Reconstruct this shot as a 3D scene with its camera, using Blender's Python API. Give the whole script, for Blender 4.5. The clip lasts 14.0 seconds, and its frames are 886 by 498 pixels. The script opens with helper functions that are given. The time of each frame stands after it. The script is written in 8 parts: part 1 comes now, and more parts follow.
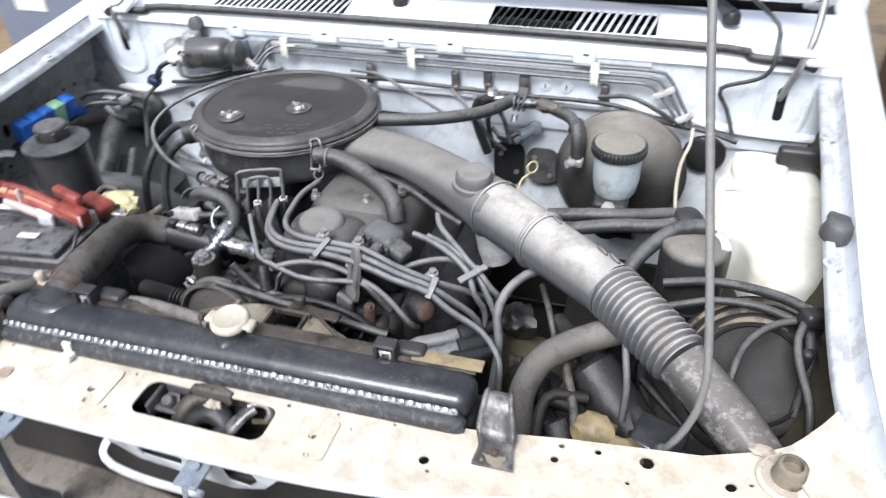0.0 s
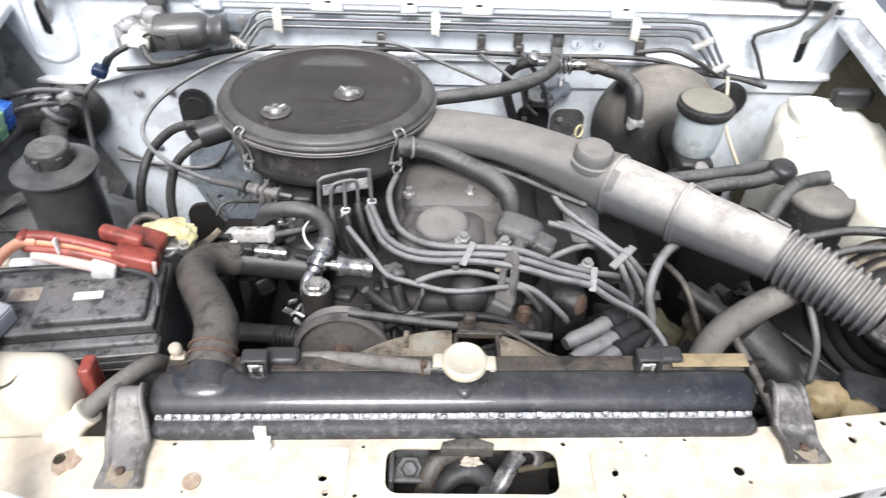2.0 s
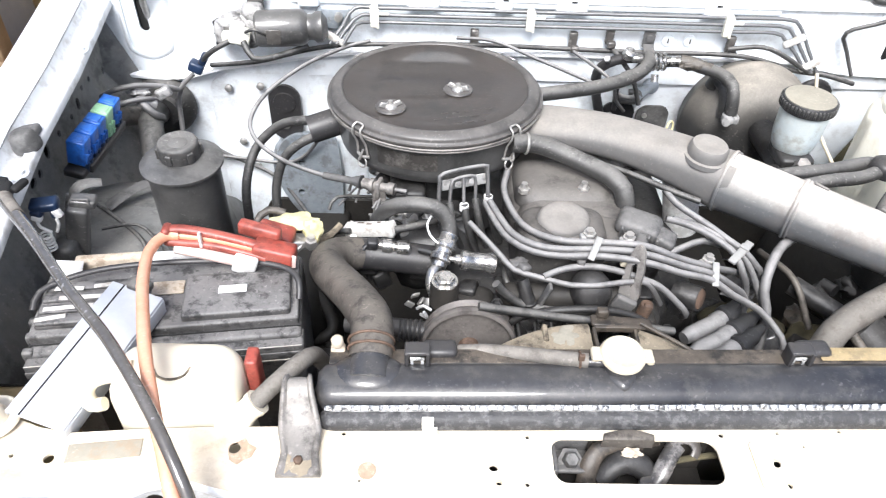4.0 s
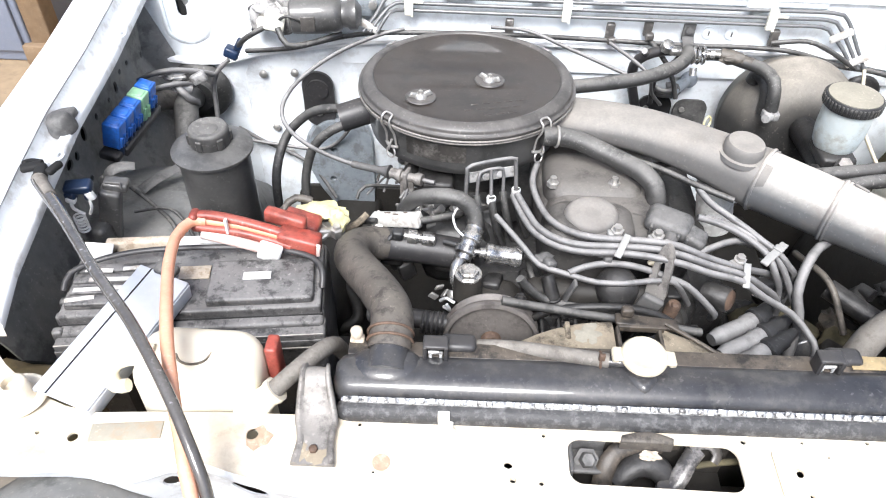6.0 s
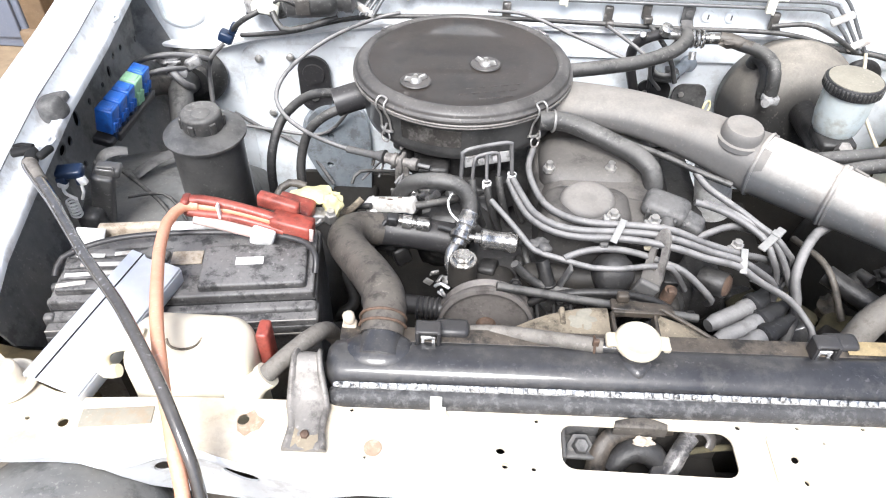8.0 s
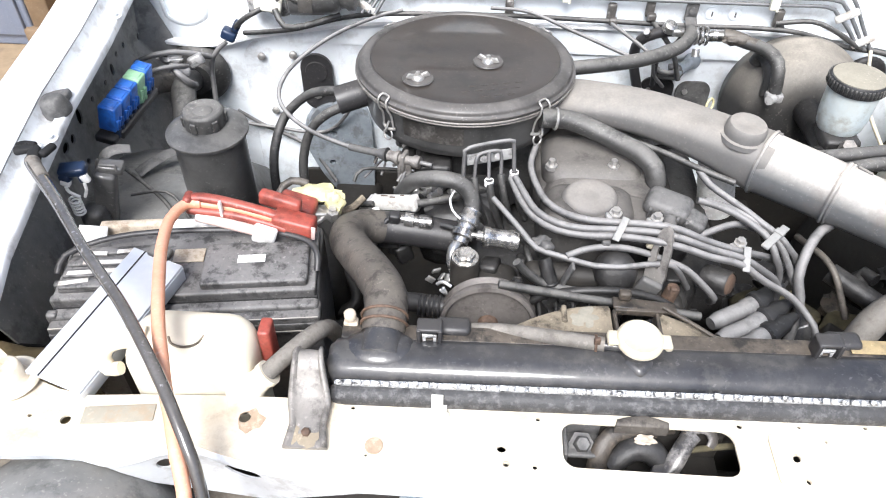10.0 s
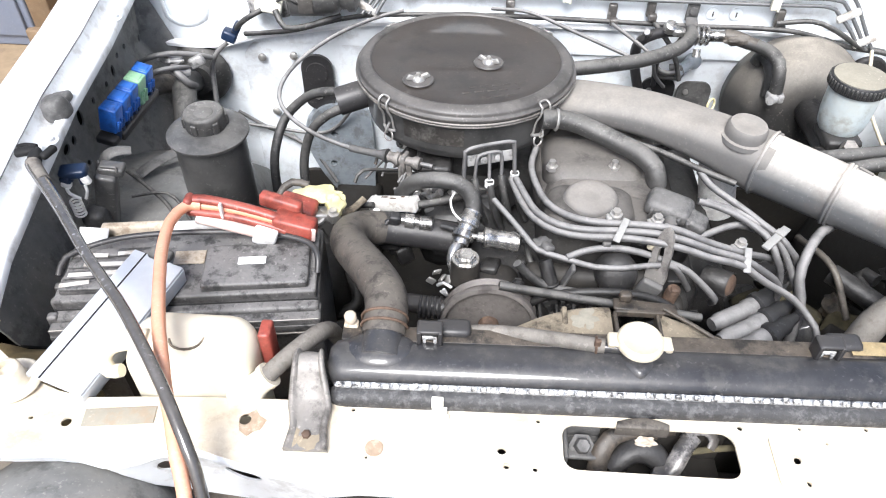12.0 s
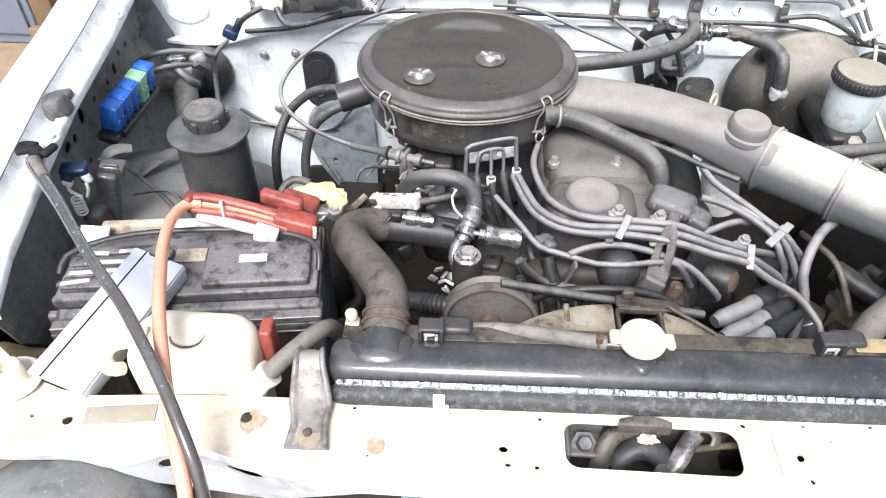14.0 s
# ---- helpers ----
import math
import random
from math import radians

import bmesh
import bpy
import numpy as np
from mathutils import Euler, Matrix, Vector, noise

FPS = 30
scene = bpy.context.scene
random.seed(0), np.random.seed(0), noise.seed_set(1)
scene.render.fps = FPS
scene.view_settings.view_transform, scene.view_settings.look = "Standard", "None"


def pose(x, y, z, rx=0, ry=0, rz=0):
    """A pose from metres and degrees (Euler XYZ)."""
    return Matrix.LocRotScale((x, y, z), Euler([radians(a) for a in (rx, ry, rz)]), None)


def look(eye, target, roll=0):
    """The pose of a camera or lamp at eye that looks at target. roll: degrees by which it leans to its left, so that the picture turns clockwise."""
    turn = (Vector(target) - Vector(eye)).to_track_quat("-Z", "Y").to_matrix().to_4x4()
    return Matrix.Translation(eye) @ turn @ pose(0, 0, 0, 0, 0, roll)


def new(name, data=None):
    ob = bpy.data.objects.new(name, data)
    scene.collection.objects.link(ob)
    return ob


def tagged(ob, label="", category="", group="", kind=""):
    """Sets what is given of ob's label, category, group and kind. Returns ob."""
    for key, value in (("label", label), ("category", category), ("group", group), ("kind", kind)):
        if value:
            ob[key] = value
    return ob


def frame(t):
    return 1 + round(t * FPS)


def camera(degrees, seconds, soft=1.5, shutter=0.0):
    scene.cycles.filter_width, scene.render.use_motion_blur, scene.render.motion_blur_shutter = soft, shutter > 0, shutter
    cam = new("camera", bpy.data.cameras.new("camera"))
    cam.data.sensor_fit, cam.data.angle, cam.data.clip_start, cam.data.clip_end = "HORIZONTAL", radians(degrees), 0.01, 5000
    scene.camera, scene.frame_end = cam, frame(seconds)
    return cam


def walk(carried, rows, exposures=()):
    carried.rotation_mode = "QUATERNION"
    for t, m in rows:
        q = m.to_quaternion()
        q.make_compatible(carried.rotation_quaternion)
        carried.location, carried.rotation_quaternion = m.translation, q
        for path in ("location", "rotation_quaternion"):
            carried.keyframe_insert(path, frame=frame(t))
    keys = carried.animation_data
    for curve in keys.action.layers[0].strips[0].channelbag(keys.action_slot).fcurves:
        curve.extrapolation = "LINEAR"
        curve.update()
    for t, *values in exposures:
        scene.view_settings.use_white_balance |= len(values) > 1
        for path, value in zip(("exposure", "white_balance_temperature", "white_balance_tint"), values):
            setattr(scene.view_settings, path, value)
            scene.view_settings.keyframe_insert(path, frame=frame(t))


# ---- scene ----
cam = camera(62.9, 14.0, soft=1.1, shutter=0.5)
PATH = [
    (0, (-0.063, 0.06, 1.444), (-0.585, 1.569, 0.24), -2.8),
    (0.5, (-0.22, 0.023, 1.441), (-0.378, 1.654, 0.295), 0.9),
    (1, (-0.364, 0.008, 1.457), (-0.247, 1.565, 0.207), 2.4),
    (1.5, (-0.46, 0.051, 1.467), (-0.336, 1.648, 0.268), 1.0),
    (2, (-0.515, 0.105, 1.444), (-0.461, 1.599, 0.115), 2.4),
    (2.5, (-0.556, 0.1, 1.44), (-0.547, 1.622, 0.142), 5.1),
    (3, (-0.611, 0.096, 1.443), (-0.578, 1.619, 0.147), 4.3),
    (3.5, (-0.648, 0.098, 1.442), (-0.45, 1.582, 0.116), 6.9),
    (4, (-0.663, 0.097, 1.448), (-0.616, 1.581, 0.107), 2.4),
    (6.5, (-0.643, 0.106, 1.45), (-0.7, 1.56, 0.078), 1.3),
    (7, (-0.639, 0.104, 1.448), (-0.699, 1.561, 0.078), 1.0),
    (7.5, (-0.639, 0.105, 1.445), (-0.701, 1.552, 0.065), 1.0),
    (8, (-0.64, 0.108, 1.443), (-0.697, 1.542, 0.05), 1.3),
    (10.5, (-0.636, 0.109, 1.443), (-0.707, 1.537, 0.045), 0.9),
    (11, (-0.635, 0.109, 1.443), (-0.706, 1.536, 0.043), 0.8),
    (11.5, (-0.637, 0.11, 1.445), (-0.71, 1.531, 0.04), 0.9),
    (12, (-0.636, 0.111, 1.445), (-0.709, 1.537, 0.045), 0.8),
    (12.5, (-0.636, 0.113, 1.445), (-0.712, 1.535, 0.041), 0.7),
    (13, (-0.635, 0.113, 1.444), (-0.718, 1.537, 0.042), 0.4),
    (13.5, (-0.635, 0.112, 1.443), (-0.72, 1.538, 0.043), 0.3),
    (14, (-0.634, 0.113, 1.443), (-0.716, 1.533, 0.038), 0.4),
]
EXPOSURE = [(0, 0.85, 5870, 10), (0.5, 0.8, 5920, 10), (1, 0.78, 6020, 10), (1.5, 0.88, 6070, 10), (2, 1.0, 6110, 10), (2.5, 1.40, 6150, 10), (3, 1.46, 6150, 10), (3.5, 1.49, 6150, 10), (4, 1.50, 6150, 10), (6.5, 1.52, 6150, 10), (8, 1.50, 6150, 10), (10.5, 1.43, 6150, 10), (14, 1.40, 6150, 10)]
walk(cam, [(t, look(eye, target, roll)) for t, eye, target, roll in PATH], EXPOSURE)

# ---- light ----
world = bpy.data.worlds.new("sky")
scene.world = world
world.use_nodes = True
wn = world.node_tree.nodes
sky = wn.new("ShaderNodeTexSky")
sky.sky_type, sky.sun_disc = "NISHITA", False
sky.sun_elevation, sky.sun_rotation = radians(51), radians(189)
sky.air_density, sky.dust_density, sky.ozone_density = 1.0, 4.0, 1.0
world.node_tree.links.new(sky.outputs[0], wn["Background"].inputs[0])
wn["Background"].inputs[1].default_value = 0.09
sun = new("sun", bpy.data.lights.new("sun", "SUN"))
sun.data.energy, sun.data.angle, sun.data.color = 2.25, radians(26), (1.0, 0.985, 0.965)
sun.matrix_world = look((-1.1, -3.0, 6.0), (-0.5, 0.8, 0.9))


# ---- materials ----
def shader(name, base, rough=0.5, metal=0.0, var=0.15, scale=60.0, dust=None, dust_amount=0.0, top=0.0, stain=None, stain_amount=0.0, stain_scale=14.0, bump=0.15, coat=0.0, rough_var=0.15, transmission=0.0, fleck=0.25):
    """Base colour with fine grain, settled dust (more on faces that look up by top, which also paints light on some)
    and stains.
    """
    m = bpy.data.materials.new(name)
    m.use_nodes = True
    nt, n = m.node_tree, m.node_tree.nodes
    b = n["Principled BSDF"]
    tc = n.new("ShaderNodeTexCoord")
    info = n.new("ShaderNodeObjectInfo")
    add = n.new("ShaderNodeVectorMath")
    add.operation = "ADD"
    geo = n.new("ShaderNodeNewGeometry")
    nt.links.new(geo.outputs["Position"], add.inputs[0])
    comb = n.new("ShaderNodeCombineXYZ")
    nt.links.new(info.outputs["Random"], comb.inputs[0])
    nt.links.new(comb.outputs[0], add.inputs[1])

    def noise_tex(sc, detail=4.0, r=0.6):
        t = n.new("ShaderNodeTexNoise")
        t.inputs["Scale"].default_value, t.inputs["Detail"].default_value, t.inputs["Roughness"].default_value = sc, detail, r
        nt.links.new(add.outputs[0], t.inputs["Vector"])
        return t.outputs[0]

    def ramp(sock, a, c):
        t = n.new("ShaderNodeMapRange")
        t.inputs[1].default_value, t.inputs[2].default_value = a, c
        nt.links.new(sock, t.inputs[0])
        return t.outputs[0]

    def mixc(fac, a, c):
        t = n.new("ShaderNodeMix")
        t.data_type = "RGBA"
        nt.links.new(fac, t.inputs[0])
        for sock, v in ((t.inputs[6], a), (t.inputs[7], c)):
            if isinstance(v, tuple):
                sock.default_value = (*v, 1)
            else:
                nt.links.new(v, sock)
        return t.outputs[2]

    def mathn(op, a, c):
        t = n.new("ShaderNodeMath")
        t.operation = op
        t.use_clamp = True
        for sock, v in ((t.inputs[0], a), (t.inputs[1], c)):
            if isinstance(v, (int, float)):
                sock.default_value = v
            else:
                nt.links.new(v, sock)
        return t.outputs[0]

    grain, big = noise_tex(scale * 2.5, 6.0), noise_tex(scale * 0.2, 4.0)
    lo = tuple(c * (1 - var) for c in base)
    hi = tuple(min(1, c * (1 + var)) for c in base)
    col = mixc(ramp(grain, 0.3, 0.7), lo, hi)
    col = mixc(mathn("MULTIPLY", ramp(big, 0.35, 0.7), 0.5), col, lo)
    rg = None
    if dust:
        d = ramp(noise_tex(13.0, 8.0, 0.65), 0.26, 0.70)
        d = mathn("MULTIPLY", d, mathn("ADD", mathn("MULTIPLY", ramp(noise_tex(48.0, 6.0, 0.65), 0.32, 0.66), 0.5), 0.5))
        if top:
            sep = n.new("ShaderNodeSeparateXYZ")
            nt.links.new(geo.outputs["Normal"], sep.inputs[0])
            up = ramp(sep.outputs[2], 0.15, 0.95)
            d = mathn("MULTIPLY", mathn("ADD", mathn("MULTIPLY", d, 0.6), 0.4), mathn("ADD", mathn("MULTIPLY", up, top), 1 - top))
        speck = ramp(noise_tex(320.0, 4.0), 0.35, 0.62)
        d = mathn("MULTIPLY", d, mathn("ADD", mathn("MULTIPLY", speck, 0.16), 0.84))
        f = mathn("MULTIPLY", d, dust_amount)
        col = mixc(f, col, dust)
        rg = f
        spots = mathn("MULTIPLY", ramp(noise_tex(230.0, 3.0, 0.55), 0.60, 0.68), ramp(noise_tex(17.0, 3.0), 0.40, 0.62))
        col = mixc(mathn("MULTIPLY", spots, fleck), col, tuple(min(0.8, c * 1.7 + 0.03) for c in dust))
    if stain:
        f = mathn("MULTIPLY", ramp(noise_tex(stain_scale, 8.0, 0.7), 0.50, 0.62), stain_amount)
        col = mixc(f, col, stain)
    nt.links.new(col, b.inputs["Base Color"])
    r = mathn("ADD", mathn("MULTIPLY", big, rough_var * 2), rough - rough_var)
    if rg is not None:
        r = mathn("ADD", r, mathn("MULTIPLY", rg, 0.5))
        if metal:
            inv = mathn("SUBTRACT", 1.0, rg)
            nt.links.new(mathn("MULTIPLY", inv, metal), b.inputs["Metallic"])
    elif metal:
        b.inputs["Metallic"].default_value = metal
    nt.links.new(r, b.inputs["Roughness"])
    b.inputs["Coat Weight"].default_value = coat
    b.inputs["Transmission Weight"].default_value = transmission
    bp = n.new("ShaderNodeBump")
    bp.inputs["Strength"].default_value, bp.inputs["Distance"].default_value = bump, 0.002
    nt.links.new(noise_tex(scale * 2.5, 5.0), bp.inputs["Height"])
    nt.links.new(bp.outputs[0], b.inputs["Normal"])
    return m


M = dict(
    cream=shader("dusty_cream_paint", (0.70, 0.655, 0.555), 0.5, var=0.05, scale=30, dust=(0.49, 0.385, 0.24), dust_amount=0.75, stain=(0.24, 0.16, 0.09), stain_amount=0.3, stain_scale=38, bump=0.06),
    white=shader("white_paint", (0.88, 0.89, 0.90), 0.35, var=0.02, scale=20, dust=(0.60, 0.57, 0.52), dust_amount=0.12, bump=0.03, coat=0.3),
    blue_white=shader("pale_blue_paint", (0.76, 0.81, 0.85), 0.38, var=0.05, scale=18, dust=(0.46, 0.44, 0.41), dust_amount=0.3, stain=(0.24, 0.22, 0.20), stain_amount=0.3, stain_scale=20, bump=0.05, coat=0.2),
    gutter=shader("chalky_white_paint", (0.62, 0.65, 0.68), 0.35, var=0.06, scale=18, dust=(0.40, 0.38, 0.35), dust_amount=0.4, stain=(0.22, 0.20, 0.18), stain_amount=0.45, stain_scale=24, bump=0.05, coat=0.3),
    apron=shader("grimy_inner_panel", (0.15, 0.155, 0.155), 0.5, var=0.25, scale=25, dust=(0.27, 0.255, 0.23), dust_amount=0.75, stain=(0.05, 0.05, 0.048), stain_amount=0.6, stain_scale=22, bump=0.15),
    # black of oily metal; also painted on pieces that stand in for shade
    floor_dark=shader("oily_and_shade_black", (0.014, 0.013, 0.012), 0.6, var=0.4, scale=30, dust=(0.05, 0.042, 0.032), dust_amount=0.5, bump=0.3),
    black=shader("black_plastic", (0.018, 0.018, 0.020), 0.36, var=0.2, scale=80, dust=(0.15, 0.14, 0.13), dust_amount=0.30, top=0.6, bump=0.06),
    lid=shader("black_enamel", (0.016, 0.014, 0.0135), 0.28, var=0.2, scale=50, dust=(0.12, 0.095, 0.078), dust_amount=0.32, top=0.2, stain=(0.006, 0.006, 0.006), stain_amount=0.5, stain_scale=22, bump=0.02, rough_var=0.05, coat=0.5, fleck=0.15),
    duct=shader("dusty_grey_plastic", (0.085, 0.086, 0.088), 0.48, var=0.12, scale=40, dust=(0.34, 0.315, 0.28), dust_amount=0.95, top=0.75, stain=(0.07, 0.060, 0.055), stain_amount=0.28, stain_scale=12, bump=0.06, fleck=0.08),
    # settled dust, with the contrast of light from above painted into top and base
    ductpale=shader("dusty_toplit_plastic", (0.085, 0.09, 0.095), 0.42, var=0.12, scale=40, dust=(0.76, 0.71, 0.63), dust_amount=1.0, top=0.95, stain=(0.14, 0.115, 0.10), stain_amount=0.42, stain_scale=16, bump=0.06, fleck=0.08),
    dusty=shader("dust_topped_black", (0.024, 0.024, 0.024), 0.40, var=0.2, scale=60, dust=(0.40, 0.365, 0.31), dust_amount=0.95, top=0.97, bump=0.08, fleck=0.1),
    prop=shader("worn_grey_rod", (0.22, 0.22, 0.21), 0.4, 0.2, var=0.15, scale=40, dust=(0.35, 0.33, 0.30), dust_amount=0.4, bump=0.05),
    pitch=shader("clean_black_plastic", (0.014, 0.014, 0.015), 0.4, var=0.3, scale=80, dust=(0.08, 0.08, 0.08), dust_amount=0.4, top=0.6, bump=0.08),
    flange=shader("oily_dirt", (0.035, 0.030, 0.026), 0.40, var=0.5, scale=60, dust=(0.22, 0.18, 0.135), dust_amount=0.55, stain=(0.012, 0.011, 0.010), stain_amount=0.95, stain_scale=36, bump=0.3),
    rubber=shader("dusty_rubber", (0.024, 0.024, 0.024), 0.40, var=0.2, scale=60, dust=(0.30, 0.29, 0.27), dust_amount=0.6, top=0.85, stain=(0.012, 0.012, 0.012), stain_amount=0.6, stain_scale=34, bump=0.12),
    rubber_brown=shader("oily_brown_rubber", (0.034, 0.031, 0.028), 0.36, var=0.3, scale=60, dust=(0.215, 0.19, 0.16), dust_amount=0.7, top=0.4, stain=(0.014, 0.012, 0.011), stain_amount=0.7, stain_scale=60, bump=0.2),
    wire=shader("grey_ignition_lead", (0.068, 0.067, 0.067), 0.34, var=0.15, scale=60, dust=(0.42, 0.41, 0.40), dust_amount=0.8, top=0.8, stain=(0.03, 0.03, 0.03), stain_amount=0.4, stain_scale=40, bump=0.05, fleck=0.12),
    engine=shader("grimy_cast_metal", (0.018, 0.0175, 0.0175), 0.40, var=0.4, scale=55, dust=(0.12, 0.115, 0.108), dust_amount=0.34, top=0.85, stain=(0.007, 0.0065, 0.006), stain_amount=0.85, stain_scale=26, bump=0.4),
    valve=shader("dusty_valve_cover", (0.050, 0.048, 0.046), 0.42, var=0.2, scale=50, dust=(0.24, 0.222, 0.20), dust_amount=0.68, top=0.9, stain=(0.022, 0.020, 0.019), stain_amount=0.75, stain_scale=12, bump=0.12, fleck=0.1),
    tanmetal=shader("mud_coated_sheet", (0.12, 0.10, 0.072), 0.6, var=0.35, scale=45, dust=(0.40, 0.34, 0.25), dust_amount=0.85, top=0.3, stain=(0.04, 0.032, 0.024), stain_amount=0.9, stain_scale=24, bump=0.3),
    steel=shader("worn_steel", (0.55, 0.54, 0.52), 0.30, 0.9, var=0.2, scale=70, dust=(0.16, 0.14, 0.12), dust_amount=0.5, bump=0.15),
    zinc=shader("zinc_plate", (0.70, 0.64, 0.50), 0.38, 0.3, var=0.12, scale=60, dust=(0.30, 0.24, 0.16), dust_amount=0.3, bump=0.08),
    rust=shader("rusted_steel", (0.13, 0.085, 0.06), 0.7, 0.2, var=0.4, scale=60, stain=(0.035, 0.026, 0.022), stain_amount=0.8, bump=0.4),
    bracket=shader("worn_black_bracket", (0.045, 0.044, 0.043), 0.28, 0.2, var=0.35, scale=40, dust=(0.24, 0.215, 0.19), dust_amount=0.5, stain=(0.40, 0.38, 0.36), stain_amount=0.50, stain_scale=34, bump=0.15),
    tank=shader("blue_black_enamel", (0.013, 0.014, 0.018), 0.34, var=0.3, scale=40, dust=(0.13, 0.125, 0.12), dust_amount=0.42, stain=(0.10, 0.095, 0.085), stain_amount=0.35, stain_scale=46, bump=0.16, coat=0.4, rough_var=0.1),
    crimp=shader("bare_crimp_metal", (0.80, 0.80, 0.79), 0.3, 0.5, var=0.2, scale=120, stain=(0.06, 0.06, 0.06), stain_amount=0.9, stain_scale=90, bump=0.15),
    milky=shader("milky_plastic", (0.86, 0.85, 0.75), 0.42, var=0.03, scale=15, dust=(0.64, 0.58, 0.44), dust_amount=0.25, bump=0.04, stain=(0.46, 0.38, 0.24), stain_amount=0.3, stain_scale=12),
    cream_tank=shader("cream_plastic", (0.74, 0.69, 0.56), 0.45, var=0.04, scale=15, dust=(0.55, 0.46, 0.33), dust_amount=0.25, bump=0.04),
    pale_blue=shader("clear_bluish_plastic", (0.46, 0.54, 0.57), 0.25, var=0.1, scale=30, dust=(0.42, 0.38, 0.30), dust_amount=0.7, stain=(0.20, 0.17, 0.13), stain_amount=0.5, stain_scale=30, bump=0.05),
    red=shader("red_plastic", (0.27, 0.034, 0.022), 0.33, var=0.3, scale=50, dust=(0.46, 0.22, 0.17), dust_amount=0.5, stain=(0.09, 0.02, 0.015), stain_amount=0.6, stain_scale=40, bump=0.12),
    # pale mix, stronger on upward faces, paints bright light on the orange
    orange=shader("orange_cable_sheath", (0.58, 0.20, 0.085), 0.38, var=0.08, scale=40, dust=(0.74, 0.54, 0.43), dust_amount=0.75, top=0.5, bump=0.05),
    # pale dust tone on the upward side paints the cable's highlight
    blackcable=shader("glossy_black_cable", (0.022, 0.021, 0.020), 0.14, var=0.25, scale=30, dust=(0.60, 0.56, 0.52), dust_amount=0.22, top=0.9, stain=(0.05, 0.045, 0.04), stain_amount=0.5, stain_scale=20, bump=0.04, coat=0.8, rough_var=0.05),
    blue=shader("blue_plastic", (0.022, 0.15, 0.60), 0.32, var=0.15, scale=50, dust=(0.08, 0.14, 0.28), dust_amount=0.4, stain=(0.01, 0.02, 0.08), stain_amount=0.5, stain_scale=40, bump=0.05),
    navy=shader("dark_blue_plastic", (0.012, 0.026, 0.062), 0.4, var=0.12, scale=50, bump=0.04),
    green=shader("pale_green_plastic", (0.30, 0.55, 0.33), 0.4, var=0.1, scale=50, dust=(0.35, 0.42, 0.33), dust_amount=0.3, bump=0.04),
    yellow=shader("yellow_tape", (0.64, 0.57, 0.24), 0.5, var=0.12, scale=50, dust=(0.66, 0.64, 0.52), dust_amount=0.7, stain=(0.25, 0.22, 0.14), stain_amount=0.4, stain_scale=60, bump=0.15),
    brass=shader("brass_label", (0.34, 0.26, 0.13), 0.5, 0.1, var=0.2, scale=50, dust=(0.36, 0.30, 0.20), dust_amount=0.5, stain=(0.12, 0.10, 0.07), stain_amount=0.5, stain_scale=40, bump=0.08),
    residue=shader("sticker_glue", (0.50, 0.43, 0.34), 0.7, var=0.15, scale=60, stain=(0.22, 0.15, 0.09), stain_amount=0.6, stain_scale=70, bump=0.1),
    paper=shader("white_label", (0.74, 0.74, 0.72), 0.6, var=0.06, scale=60, stain=(0.30, 0.28, 0.26), stain_amount=0.4, stain_scale=60, bump=0.03),
    battery=shader("battery_case", (0.030, 0.030, 0.032), 0.30, var=0.2, scale=60, dust=(0.30, 0.29, 0.28), dust_amount=0.75, top=0.6, stain=(0.018, 0.018, 0.018), stain_amount=0.8, stain_scale=70, bump=0.08, fleck=0.3),
    alu=shader("brushed_grey_plate", (0.52, 0.55, 0.60), 0.34, 0.3, var=0.06, scale=30, dust=(0.48, 0.47, 0.45), dust_amount=0.25, bump=0.05),
    glass_dark=shader("windscreen_glass", (0.03, 0.04, 0.04), 0.06, var=0.05, scale=10, bump=0.0, coat=1.0, rough_var=0.02),
    concrete=shader("brown_workshop_floor", (0.27, 0.20, 0.125), 0.75, var=0.2, scale=6, stain=(0.10, 0.08, 0.06), stain_amount=0.7, stain_scale=3, bump=0.2),
    post=shader("blue_grey_paint", (0.17, 0.20, 0.27), 0.5, var=0.08, scale=12, dust=(0.3, 0.3, 0.3), dust_amount=0.25, bump=0.05),
    wall=shader("plastered_wall", (0.42, 0.40, 0.37), 0.8, var=0.1, scale=10, stain=(0.25, 0.23, 0.2), stain_amount=0.5, stain_scale=2, bump=0.2),
    dusthose=shader("dust_coated_hose", (0.05, 0.048, 0.045), 0.5, var=0.2, scale=60, dust=(0.30, 0.275, 0.24), dust_amount=0.9, top=0.5, stain=(0.06, 0.05, 0.04), stain_amount=0.5, stain_scale=50, bump=0.12),
    tape=shader("white_tape", (0.54, 0.53, 0.50), 0.5, var=0.12, scale=80, stain=(0.20, 0.15, 0.11), stain_amount=0.6, stain_scale=60, bump=0.1),
    # near-black that paints shade in hollows and creases; also the lead jaws' own black
    hole=shader("shade_and_jaw_black", (0.008, 0.008, 0.008), 0.8, var=0.2, scale=40, bump=0.1),
    pipe_grey=shader("flecked_dark_pipe", (0.035, 0.037, 0.042), 0.40, var=0.2, scale=40, dust=(0.38, 0.33, 0.27), dust_amount=0.65, top=0.7, stain=(0.50, 0.48, 0.45), stain_amount=0.45, stain_scale=70, bump=0.15, coat=0.15, rough_var=0.08),
    cast=shader("dull_cast_alloy", (0.10, 0.10, 0.10), 0.5, 0.3, var=0.25, scale=60, dust=(0.22, 0.21, 0.195), dust_amount=0.5, top=0.5, stain=(0.03, 0.03, 0.03), stain_amount=0.6, stain_scale=30, bump=0.25),
